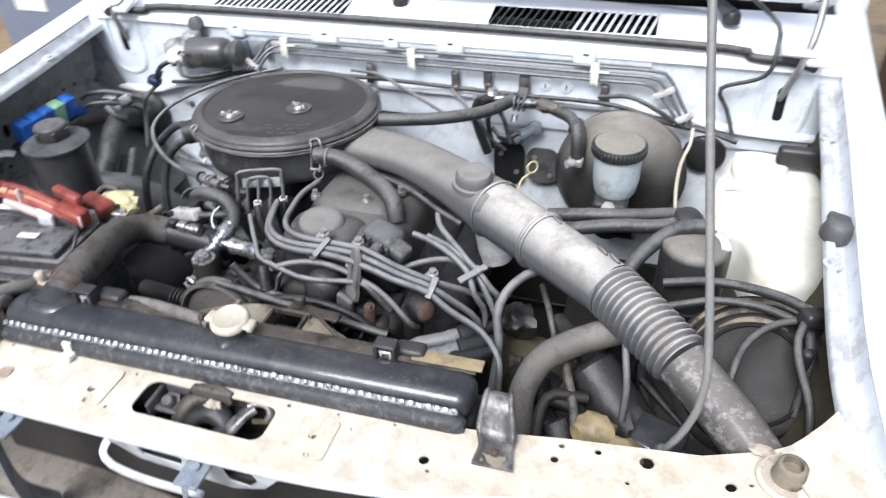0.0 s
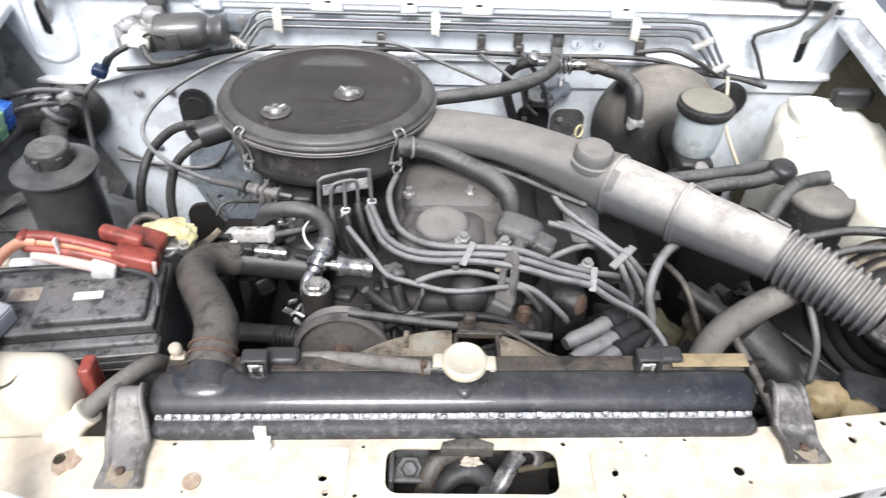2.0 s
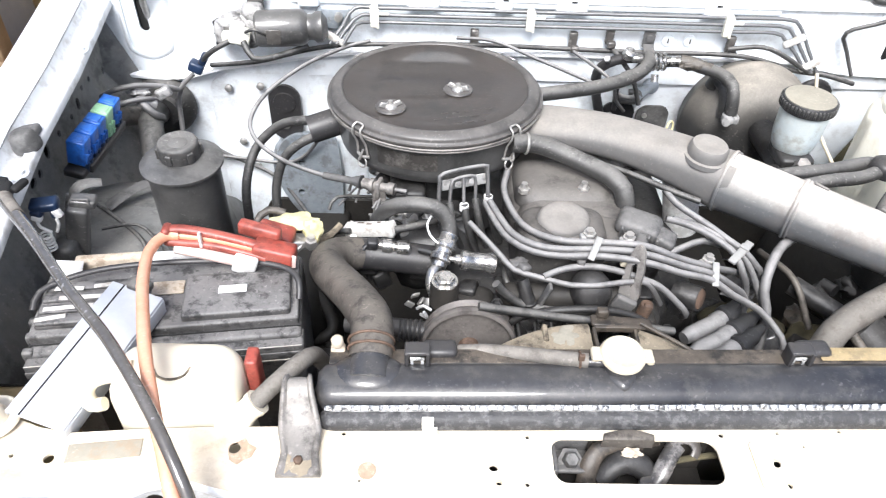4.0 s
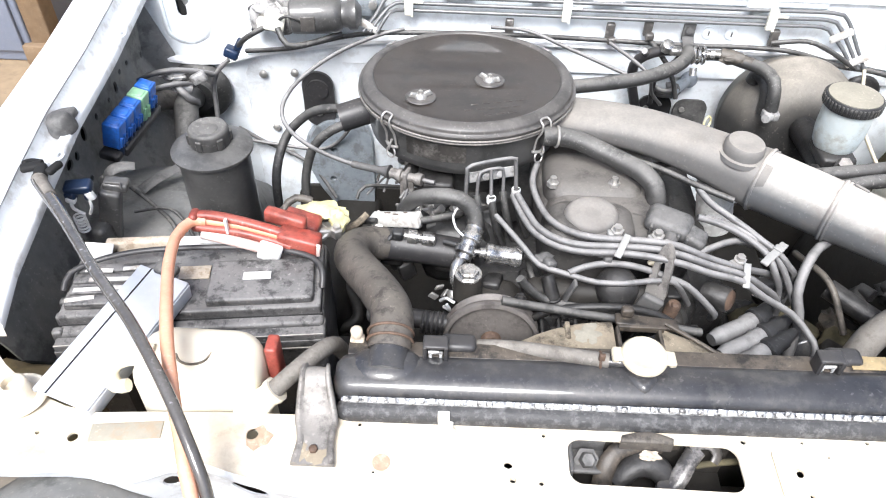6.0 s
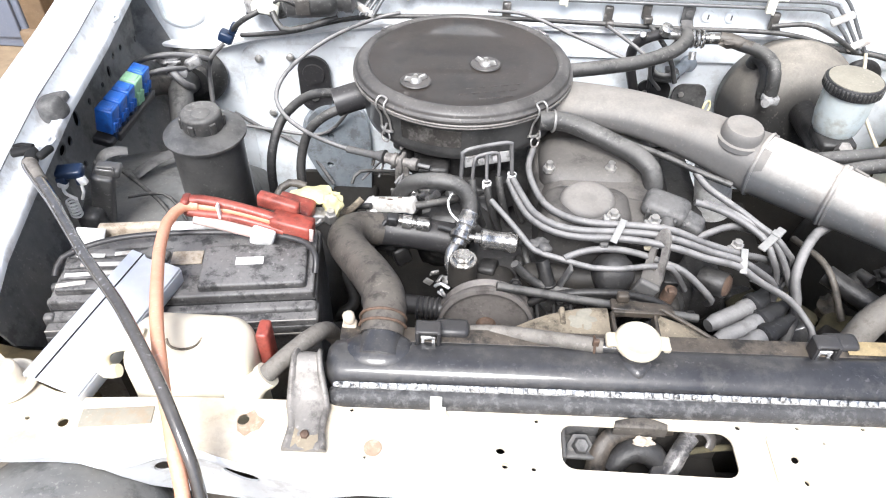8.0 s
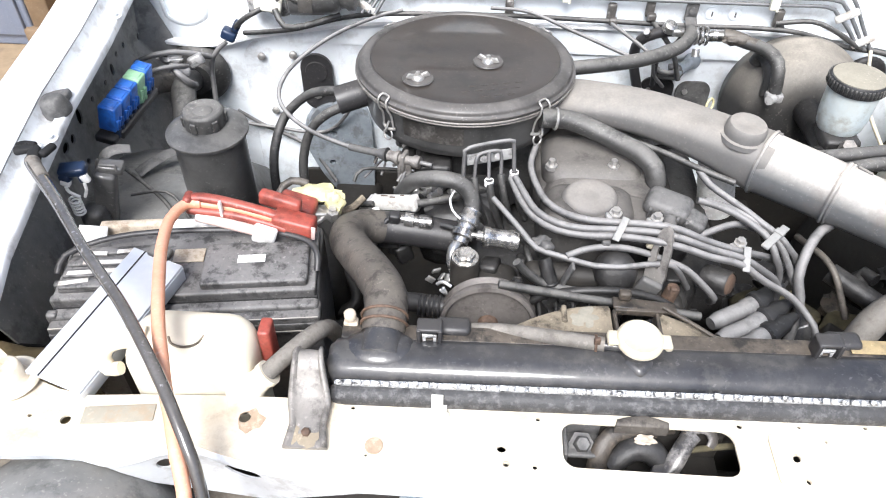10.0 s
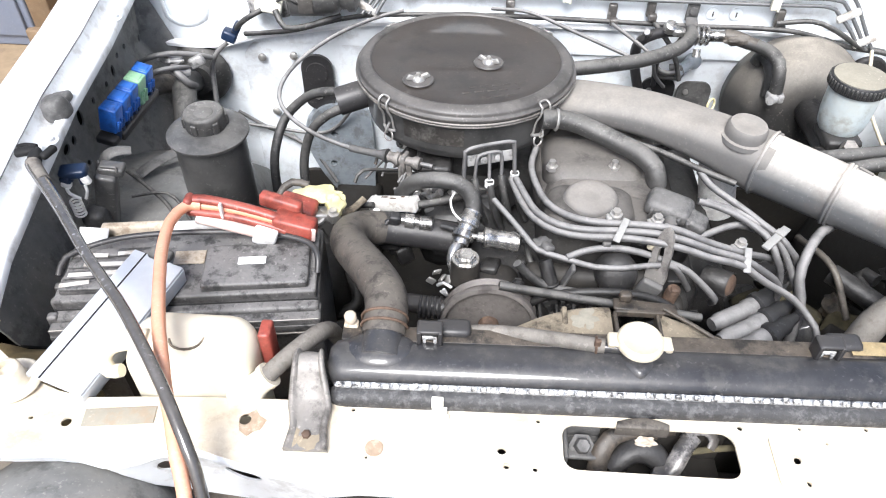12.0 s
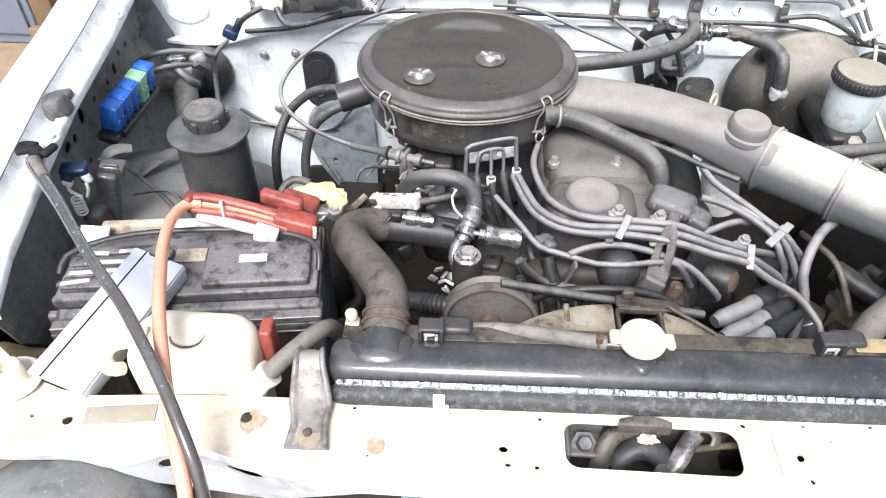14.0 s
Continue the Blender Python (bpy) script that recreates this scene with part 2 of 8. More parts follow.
    speckled=shader("speckled_header", (0.020, 0.020, 0.022), 0.45, var=0.4, scale=120, dust=(0.12, 0.12, 0.12), dust_amount=0.45, stain=(0.16, 0.16, 0.16), stain_amount=0.5, stain_scale=110, bump=0.4),
    bare=shader("rubbed_bare_metal", (0.30, 0.30, 0.30), 0.34, 0.35, var=0.25, scale=40, dust=(0.66, 0.64, 0.61), dust_amount=0.7, stain=(0.05, 0.048, 0.046), stain_amount=0.8, stain_scale=44, bump=0.2),
    pulleyface=shader("worn_pulley", (0.15, 0.138, 0.13), 0.36, 0.3, var=0.2, scale=60, dust=(0.20, 0.18, 0.16), dust_amount=0.5, stain=(0.035, 0.031, 0.028), stain_amount=0.6, stain_scale=30, bump=0.1),
    rim=shader("dusty_rim_enamel", (0.028, 0.027, 0.027), 0.28, var=0.2, scale=60, dust=(0.26, 0.245, 0.23), dust_amount=0.5, top=0.3, stain=(0.015, 0.015, 0.015), stain_amount=0.5, stain_scale=20, bump=0.06),
    worn_red=shader("rubbed_red_plastic", (0.66, 0.60, 0.56), 0.4, var=0.1, scale=50, dust=(0.50, 0.16, 0.11), dust_amount=0.6, bump=0.08),
    beam=shader("dusty_bumper_steel", (0.15, 0.13, 0.105), 0.5, var=0.25, scale=30, dust=(0.28, 0.25, 0.21), dust_amount=0.7, top=0.3, stain=(0.07, 0.058, 0.045), stain_amount=0.7, stain_scale=26, bump=0.15),
    strap=shader("blue_grey_strap", (0.26, 0.30, 0.34), 0.32, 0.25, var=0.15, scale=30, dust=(0.42, 0.42, 0.41), dust_amount=0.35, stain=(0.09, 0.08, 0.07), stain_amount=0.5, stain_scale=34, bump=0.08),
    chrome=shader("scratched_bright_steel", (0.52, 0.51, 0.49), 0.28, 0.85, var=0.2, scale=80, stain=(0.05, 0.045, 0.04), stain_amount=0.85, stain_scale=70, bump=0.15, rough_var=0.08),
    # olive grime; also paints the right inner wing darker, as shaded
    olive=shader("grime_and_apron_shade", (0.06, 0.052, 0.028), 0.8, var=0.4, scale=40, dust=(0.14, 0.12, 0.07), dust_amount=0.5, bump=0.4),
    wornmetal=shader("worn_grey_bracket", (0.13, 0.127, 0.125), 0.32, 0.3, var=0.2, scale=40, dust=(0.40, 0.37, 0.33), dust_amount=0.7, top=0.3, stain=(0.045, 0.040, 0.036), stain_amount=0.65, stain_scale=42, bump=0.15),
    pipe_dark=shader("dull_steel_pipe", (0.14, 0.145, 0.15), 0.30, 0.4, var=0.15, scale=50, dust=(0.30, 0.29, 0.28), dust_amount=0.4, top=0.7, bump=0.08),
    plywood=shader("yellowed_plywood", (0.56, 0.43, 0.22), 0.6, var=0.12, scale=8, stain=(0.30, 0.20, 0.10), stain_amount=0.4, stain_scale=3, bump=0.1),
    timber=shader("brown_timber", (0.17, 0.11, 0.06), 0.65, var=0.25, scale=12, dust=(0.30, 0.24, 0.17), dust_amount=0.4, bump=0.2),
    captop=shader("tan_dust_cap", (0.10, 0.095, 0.08), 0.5, var=0.15, scale=50, dust=(0.44, 0.41, 0.33), dust_amount=0.85, top=0.7, bump=0.08),
    comb=shader("grey_white_nylon", (0.27, 0.27, 0.26), 0.45, var=0.12, scale=80, dust=(0.26, 0.25, 0.24), dust_amount=0.4, bump=0.08),
    ruststain=shader("brown_rust_stain", (0.36, 0.27, 0.19), 0.7, var=0.2, scale=60, stain=(0.52, 0.44, 0.34), stain_amount=0.7, stain_scale=110, bump=0.05),
    oldglue=shader("dirty_glue_patch", (0.27, 0.25, 0.20), 0.7, var=0.15, scale=60, dust=(0.40, 0.375, 0.31), dust_amount=0.6, stain=(0.30, 0.20, 0.12), stain_amount=0.4, stain_scale=75, bump=0.08),
    enamel=shader("sooty_black_enamel", (0.026, 0.026, 0.027), 0.34, var=0.25, scale=50, dust=(0.20, 0.195, 0.185), dust_amount=0.58, top=0.35, stain=(0.012, 0.012, 0.012), stain_amount=0.5, stain_scale=18, bump=0.08, coat=0.4),
)


# ---- mesh helpers ----
def V(*a):
    return Vector(a)


def finish(bm, smooth=50):
    bmesh.ops.recalc_face_normals(bm, faces=bm.faces)
    for f in bm.faces:
        f.smooth = True
    for e in bm.edges:
        if len(e.link_faces) == 2 and e.calc_face_angle(0) > radians(smooth):
            e.smooth = False
    return bm


def box(c, size, bevel=0.003, turn=None, seg=2, taper=0.0):
    bm = bmesh.new()
    bmesh.ops.create_cube(bm, size=1)
    for v in bm.verts:
        k = 1 - taper * (v.co.z + 0.5)
        v.co = Vector((v.co.x * size[0] * k, v.co.y * size[1] * k, v.co.z * size[2]))
    if bevel:
        bmesh.ops.bevel(bm, geom=bm.edges[:], offset=min(bevel, min(size) * 0.45), segments=seg, affect="EDGES", profile=0.5)
    m = Matrix.Translation(c) @ (turn.to_4x4() if turn else Matrix())
    bm.transform(m)
    return bm


def rot(rx=0, ry=0, rz=0):
    return Euler([radians(a) for a in (rx, ry, rz)]).to_matrix()


def aim(d):
    return Vector(d).to_track_quat("Z", "Y").to_matrix()


def lathe(profile, base, axis=(0, 0, 1), n=40):
    """A turned body: (radius, height) along an axis from base."""
    bm = bmesh.new()
    rings = []
    for r, h in profile:
        if r < 1e-5:
            rings.append([bm.verts.new((0, 0, h))])
        else:
            rings.append([bm.verts.new((r * math.cos(2 * math.pi * i / n), r * math.sin(2 * math.pi * i / n), h)) for i in range(n)])
    for a, b in zip(rings, rings[1:]):
        for i in range(n):
            j = (i + 1) % n
            q = [a[i % len(a)], a[j % len(a)], b[j % len(b)], b[i % len(b)]]
            q = [v for k, v in enumerate(q) if v not in q[:k]]
            if len(q) > 2:
                bm.faces.new(q)
    for ring, flip in ((rings[0], True), (rings[-1], False)):
        if len(ring) > 2:
            bm.faces.new(ring[::-1] if flip else ring)
    bm.transform(Matrix.Translation(base) @ aim(axis).to_4x4())
    return bm


def spline(pts, step=0.012):
    p = [Vector(q) for q in pts]
    if len(p) == 2:
        k = max(2, int((p[1] - p[0]).length / step))
        return [p[0].lerp(p[1], i / k) for i in range(k + 1)]
    e = [2 * p[0] - p[1]] + p + [2 * p[-1] - p[-2]]
    out = []
    for a, b, c, d in zip(e, e[1:], e[2:], e[3:]):
        k = max(2, int((c - b).length / step))
        for i in range(k):
            t = i / k
            out.append(0.5 * ((2 * b) + (c - a) * t + (2 * a - 5 * b + 4 * c - d) * t * t + (3 * b - a - 3 * c + d) * t ** 3))
    return out + [p[-1]]


def tube(pts, r, n=10, step=0.012, flat=1.0, straight=False, power=1.0):
    """A swept hose through the points; r: a radius, or a function of the share of the length."""
    path = [Vector(q) for q in pts] if straight else spline(pts, step)
    n = max(n, 8)
    bm = bmesh.new()
    up, rings = None, []
    for i, q in enumerate(path):
        d = (path[min(i + 1, len(path) - 1)] - path[max(i - 1, 0)]).normalized()
        if up is None:
            up = d.orthogonal()
            if abs(d.z) < 0.9:
                up = (Vector((0, 0, 1)) - d * d.z)
        up = (up - d * up.dot(d)).normalized()
        side = d.cross(up)
        rr = r(i / (len(path) - 1)) if callable(r) else r
        fl = flat(i / (len(path) - 1)) if callable(flat) else flat
        ang = [(math.cos(a), math.sin(a)) for a in (2 * math.pi * k / n for k in range(n))]
        ang = [(math.copysign(abs(c) ** power, c), math.copysign(abs(s) ** power, s)) for c, s in ang]
        rings.append([bm.verts.new(q + rr * (c * side + fl * s * up)) for c, s in ang])
    for a, b in zip(rings, rings[1:]):
        for k in range(n):
            bm.faces.new((a[k], a[(k + 1) % n], b[(k + 1) % n], b[k]))
    bm.faces.new(rings[0][::-1])
    bm.faces.new(rings[-1])
    return bm


def ring(c, r, thick, axis=(0, 0, 1), n=32, k=8):
    bm = bmesh.new()
    rows = []
    for i in range(n):
        a = 2 * math.pi * i / n
        rows.append([bm.verts.new(((r + thick * math.cos(b)) * math.cos(a), (r + thick * math.cos(b)) * math.sin(a), thick * math.sin(b))) for b in (2 * math.pi * j / k for j in range(k))])
    for i in range(n):
        a, b = rows[i], rows[(i + 1) % n]
        for j in range(k):
            bm.faces.new((a[j], b[j], b[(j + 1) % k], a[(j + 1) % k]))
    bm.transform(Matrix.Translation(c) @ aim(axis).to_4x4())
    return bm


def circ(x, y, r, n=16, ry=None):
    return [(x + r * math.cos(2 * math.pi * i / n), y + (ry or r) * math.sin(2 * math.pi * i / n)) for i in range(n)]


def rrect(x0, y0, x1, y1, r, n=5):
    out = []
    for cx, cy, a0 in ((x1 - r, y1 - r, 0), (x0 + r, y1 - r, 90), (x0 + r, y0 + r, 180), (x1 - r, y0 + r, 270)):
        out += [(cx + r * math.cos(radians(a0 + 90 * i / n)), cy + r * math.sin(radians(a0 + 90 * i / n))) for i in range(n + 1)]
    return out


def plate(outline, holes=(), thick=0.002, shape=None, m=None):
    """A sheet of metal in the xy plane with cut-outs; shape(x, y) bends it."""
    bm = bmesh.new()
    for loop in (outline, *holes):
        vs = [bm.verts.new((x, y, 0)) for x, y in loop]
        for a, b in zip(vs, vs[1:] + vs[:1]):
            bm.edges.new((a, b))
    bmesh.ops.triangle_fill(bm, use_beauty=True, use_dissolve=False, edges=bm.edges[:])
    got = bmesh.ops.extrude_face_region(bm, geom=bm.faces[:])
    bmesh.ops.translate(bm, verts=[v for v in got["geom"] if isinstance(v, bmesh.types.BMVert)], vec=(0, 0, -thick))
    if shape:
        for v in bm.verts:
            v.co.z += shape(v.co.x, v.co.y)
    if m is not None:
        bm.transform(m)
    return bm


def sweep(section, path):
    """Sections carried along points (x, y, z): folded sheet metal along the car. section(y) gives (x, z) pairs."""
    bm = bmesh.new()
    rows = []
    for px, py, pz in path:
        s = section(py)
        loop = list(s)
        for k in range(len(s) - 1, -1, -1):
            a, b = Vector(s[max(k - 1, 0)]), Vector(s[min(k + 1, len(s) - 1)])
            d = (b - a).normalized()
            off = Vector((d.y, -d.x)) * (0.0015 if s[-1][0] > 0 else -0.0015)
            loop.append((s[k][0] + off.x, s[k][1] + off.y))
        rows.append([bm.verts.new((px + x, py, pz + z)) for x, z in loop])
    n = len(rows[0])
    for a, b in zip(rows, rows[1:]):
        for k in range(n):
            bm.faces.new((a[k], a[(k + 1) % n], b[(k + 1) % n], b[k]))
    bm.faces.new(rows[0])
    bm.faces.new(rows[-1][::-1])
    return bm


def pressed_strap(path, widths, thick=0.003, rib=0.0035, step=0.003):
    """A pressed sheet strap along points in one upright plane x = const, its edges turned up into ribs; widths: half widths at the points."""
    pts = spline([(x, y, z) for x, y, z in path], step)
    ws = spline([(w, 0, 0) for w in widths], 0.0001)
    bm = bmesh.new()
    rows = []
    for i, q in enumerate(pts):
        f = i / (len(pts) - 1)
        w = ws[min(len(ws) - 1, int(f * (len(ws) - 1)))].x
        d = (pts[min(i + 1, len(pts) - 1)] - pts[max(i - 1, 0)]).normalized()
        up = Vector((1, 0, 0)).cross(d)
        up = up if up.z > 0 else -up
        sec = [(-1.0, -thick), (-1.0, rib * 0.4), (-0.90, rib), (-0.76, rib), (-0.62, 0.0), (-0.2, 0.0006), (0.2, 0.0006), (0.62, 0.0), (0.76, rib), (0.90, rib), (1.0, rib * 0.4), (1.0, -thick)]
        rows.append([bm.verts.new(q + Vector((a * w, 0, 0)) + up * h) for a, h in sec])
    n = len(rows[0])
    for a, b in zip(rows, rows[1:]):
        for k in range(n):
            bm.faces.new((a[k], a[(k + 1) % n], b[(k + 1) % n], b[k]))
    bm.faces.new(rows[0])
    bm.faces.new(rows[-1][::-1])
    return bm


def solid(outline, z0, z1, bevel=0.0, seg=3, top=None):
    """An upright body over a plan outline, with a rounded upper edge; top(x, y) raises its upper side."""
    bm = bmesh.new()
    f = bm.faces.new([bm.verts.new((x, y, z0)) for x, y in outline])
    got = bmesh.ops.extrude_face_region(bm, geom=[f])
    up = [v for v in got["geom"] if isinstance(v, bmesh.types.BMVert)]
    for v in up:
        v.co.z = z1
    if bevel:
        edges = [e for e in bm.edges if abs(e.verts[0].co.z - z1) < 1e-6 and abs(e.verts[1].co.z - z1) < 1e-6]
        bmesh.ops.bevel(bm, geom=edges, offset=bevel, segments=seg, affect="EDGES", profile=0.5)
    bmesh.ops.triangulate(bm, faces=[f for f in bm.faces if len(f.verts) > 4])
    if top:
        for v in bm.verts:
            if v.co.z > z0 + 0.5 * (z1 - z0):
                v.co.z += top(v.co.x, v.co.y)
    return bm


def lump(c, size, seed=0, amount=0.15, n=3):
    bm = bmesh.new()
    bmesh.ops.create_icosphere(bm, subdivisions=n, radius=0.5)
    for v in bm.verts:
        d = 1 + amount * noise.noise(v.co * 4 + Vector((seed * 3.1, seed, 0)))
        v.co = Vector((v.co.x * size[0], v.co.y * size[1], v.co.z * size[2])) * d
    bm.transform(Matrix.Translation(c))
    return bm


def merged(*bms):
    out = bmesh.new()
    for b in bms:
        me = bpy.data.meshes.new("tmp")
        b.to_mesh(me)
        out.from_mesh(me)
        bpy.data.meshes.remove(me)
        b.free()
    return out


def along(m, bms):
    for b in bms if isinstance(bms, (list, tuple)) else (bms,):
        b.transform(m)
    return bms


def to_mesh(name, bm, material, base, smooth=50):
    finish(bm, smooth)
    bm.transform(Matrix.Translation(-base))
    me = bpy.data.meshes.new(name)
    bm.to_mesh(me)
    bm.free()
    me.materials.append(material)
    return me


def root(name, base, label, category, group="", kind=""):
    """An empty at the foot of a thing that has parts."""
    ob = new(name)
    ob.location = base
    ob.empty_display_size = 0.02
    ob["at"] = tuple(base)
    return tagged(ob, label, category, group, kind)


def part(name, bm, material, parent, label="", smooth=50):
    """One mesh under a thing or a part; the mesh is given in the world's metres."""
    base = Vector(parent["at"])
    ob = new(name, to_mesh(name, bm, material, base, smooth))
    ob.parent = parent
    ob["at"] = tuple(base)
    return tagged(ob, label) if label else ob


def parts(name, bms, material, parent, label=""):
    """Several pieces alike, each a mesh of its own."""
    return [part(name, b, material, parent, label) for b in bms]


def thing(name, bm, material, base, label, category, group="", kind="", smooth=50):
    """A thing of one mesh."""
    base = Vector(base)
    ob = new(name, to_mesh(name, bm, material, base, smooth))
    ob.location = base
    ob["at"] = tuple(base)
    return tagged(ob, label, category, group, kind)


# ---- surroundings ----
CX = -0.5  # the truck's centre line
g = plate([(-40, -40), (40, -40), (40, 40), (-40, 40)], thick=0.05)
thing("ground", g, M["concrete"], (0, 0, 0), "brown stained concrete workshop floor", "floor", kind="structure")
for nm, c, s in (("wall_back", (0, 9.1, 1.9), (18, 0.2, 3.8)), ("wall_side", (7.6, 3, 1.9), (0.2, 12, 3.8)), ("wall_side_far", (-7.6, 3, 1.9), (0.2, 12, 3.8))):
    thing(nm, box(c, s, 0.01), M["wall"], (c[0], c[1], 0), "plain plastered workshop wall", "wall", kind="structure")


def locker(x, y, w, d, h, label):
    r = root("locker", (x, y, 0), label, "locker")
    part("body", box((x, y, h / 2), (w, d, h), 0.01), M["post"], r)
    part("door", box((x, y - d / 2 - 0.008, h / 2), (w - 0.05, 0.016, h - 0.1), 0.004), M["post"], r)
    return r


lk = locker(-2.71, 2.86, 0.70, 0.5, 1.05, "blue-grey steel locker with a white paper on its front")
part("paper", box((-2.83, 2.5895, 0.49), (0.17, 0.002, 0.16), 0), M["paper"], lk, "white paper sheet")
tp = root("timber_post", (-2.315, 2.66, 0), "brown timber post beside the locker", "post")
part("post", box((-2.315, 2.66, 1.2), (0.085, 0.09, 2.4), 0.006), M["timber"], tp)
part("base_block", box((-2.315, 2.66, 0.04), (0.14, 0.15, 0.08), 0.006), M["timber"], tp)
pb = root("plywood_board", (-2.75, 3.32, 0), "yellowed plywood board standing behind the locker", "board")
part("board", box((-2.75, 3.32, 0.7), (2.1, 0.02, 1.4), 0.002, rot(-4, 0, 0)), M["plywood"], pb)
part("batten", box((-2.75, 3.30, 0.12), (2.1, 0.03, 0.06), 0.003, rot(-4, 0, 0)), M["timber"], pb)

def lift_post(x, y):
    r = root("lift_post", (x, y, 0), "blue-grey steel vehicle lift column on the workshop floor", "lift column")
    part("column", box((x, y, 1.3), (0.385, 0.30, 2.6), 0.012), M["post"], r)
    part("channel", box((x - 0.098, y - 0.152, 1.3), (0.030, 0.008, 2.5), 0.003), M["black"], r, "dark channel")
    part("side_flange", box((x - 0.16, y - 0.165, 1.3), (0.060, 0.030, 2.55), 0.004), M["post"], r)
    part("base_plate", box((x, y, 0.01), (0.5, 0.5, 0.02), 0.003), M["post"], r)
    part("cable_duct", box((x + 0.206, y - 0.12, 1.3), (0.026, 0.05, 2.5), 0.004), M["black"], r, "black cable duct")
    pi = part("pipe", tube([(x + 0.232, y - 0.20, 0.02), (x + 0.232, y - 0.20, 2.4)], 0.019, 14), M["bare"], r, "bare steel pipe")
    part("pipe_socket", lathe([(0.026, 0), (0.026, 0.10), (0.020, 0.11)], (x + 0.232, y - 0.20, 0.62), n=16), M["black"], pi, "black pipe socket")
    part("foot_box", box((x + 0.27, y - 0.20, 0.10), (0.05, 0.06, 0.20), 0.006), M["timber"], r, "brown foot block")
    return r

lift_post(1.145, 2.60)
cr = root("crate", (1.13, 3.30, 0), "dark brown wooden crate behind the lift column", "crate")
parts("crate_side", [box((1.13, 3.10, 0.26), (0.62, 0.02, 0.44), 0.004), box((1.13, 3.50, 0.26), (0.62, 0.02, 0.44), 0.004)], M["timber"], cr)
parts("crate_end", [box((0.83, 3.30, 0.26), (0.02, 0.38, 0.44), 0.004), box((1.43, 3.30, 0.26), (0.02, 0.38, 0.44), 0.004)], M["timber"], cr)
part("crate_base", box((1.13, 3.30, 0.03), (0.62, 0.42, 0.04), 0.004), M["timber"], cr)
part("filling", lump((1.13, 3.30, 0.40), (0.50, 0.34, 0.20), 4, 0.4), M["flange"], cr, "dark oily rags")
bk = root("bucket", (1.115, 1.735, 0), "cream plastic bucket with a blue mark", "bucket")
part("pail", lathe([(0.12, 0.0), (0.125, 0.01), (0.15, 0.36), (0.157, 0.362), (0.157, 0.378), (0.146, 0.378), (0.12, 0.02), (0, 0.02)], (1.115, 1.735, 0)), M["cream_tank"], bk)
part("mark", box((1.085, 1.597, 0.28), (0.05, 0.004, 0.008), 0, rot(0, 20, -20)), M["navy"], bk, "blue pen stroke")


# ---- the truck ----
truck = root("pickup_truck", (CX, 1.2, 0), "white pickup truck with its bonnet raised and front grille removed", "truck")

# front panel over the radiator
front_pts = [(-1.12, 0.405), (-1.037, 0.413), (-0.985, 0.42), (-0.935, 0.412), (-0.903, 0.425), (-0.869, 0.430), (-0.828, 0.419), (-0.78, 0.411), (-0.74, 0.404), (-0.68, 0.403), (-0.60, 0.403), (-0.42, 0.404), (-0.31, 0.409), (-0.207, 0.423), (-0.13, 0.442), (-0.055, 0.460), (0.0, 0.475), (0.062, 0.482), (0.115, 0.485), (0.16, 0.487), (0.20, 0.49)]
back_pts = [(0.20, 0.53), (0.16, 0.55), (0.122, 0.562), (0.108, 0.548), (0.075, 0.535), (0.02, 0.527), (-0.03, 0.524), (-0.106, 0.515), (-0.18, 0.503), (-0.26, 0.495), (-0.39, 0.490), (-0.55, 0.487), (-0.75, 0.485), (-0.86, 0.482), (-0.93, 0.478), (-0.98, 0.474), (-1.01, 0.478), (-1.04, 0.486), (-1.075, 0.508), (-1.10, 0.53), (-1.14, 0.545)]


def rise(x, y):
    d = max(0.0, abs(x - CX) - 0.50)
    return 0.032 * min(1.0, d / 0.11) ** 1.3


latch = rrect(-0.545, 0.430, -0.392, 0.475, 0.012)
holes = [latch]
for x, y, r in ((-0.599, 0.443, 0.0042), (-0.340, 0.451, 0.0045), (-0.229, 0.455, 0.0052), (-0.831, 0.460, 0.0055), (-0.595, 0.428, 0.003), (-0.336, 0.430, 0.003), (-0.222, 0.444, 0.002), (-0.111, 0.489, 0.004), (-0.107, 0.506, 0.0032), (-0.073, 0.508, 0.0035), (-0.028, 0.508, 0.007), (0.044, 0.494, 0.005), (0.060, 0.497, 0.002), (-0.043, 0.481, 0.0022), (-0.991, 0.447, 0.0048), (-1.022, 0.447, 0.002), (-0.735, 0.477, 0.002), (-0.566, 0.476, 0.002), (-0.384, 0.481, 0.0025), (-0.33, 0.484, 0.0018), (-0.57, 0.428, 0.0022), (-0.36, 0.431, 0.0022), (-0.27, 0.487, 0.002), (-0.31, 0.47, 0.0015), (-0.717, 0.43, 0.0015)):
    holes.append(circ(x, y, r, 12))
part("radiator_support", plate(front_pts + back_pts, holes, 0.0025, rise, Matrix.Translation((0, 0, 0.8735))), M["cream"], truck, "cream-painted dusty radiator support panel with drilled holes")
# pressed pads round two holes
for x0, x1 in ((-0.618, -0.578), (-0.362, -0.322)):
    part("pressed_pad", plate(rrect(x0, 0.424, x1, 0.474, 0.006), [circ((x0 + x1) / 2 - 0.001, 0.4435 if x0 < -0.5 else 0.451, 0.0045, 12), circ((x0 + x1) / 2 + 0.003, 0.4285, 0.003, 10)], 0.0024, None, Matrix.Translation((0, 0, 0.8758))), M["cream"], truck)
# rolled front edge and face below
edge = [(x, y, 0.8715 + rise(x, y)) for x, y in front_pts]
part("front_lip", tube([(x, y + 0.0035, z - 0.0063) for x, y, z in edge], 0.0072, 12), M["blue_white"], truck, "rolled pale panel edge")


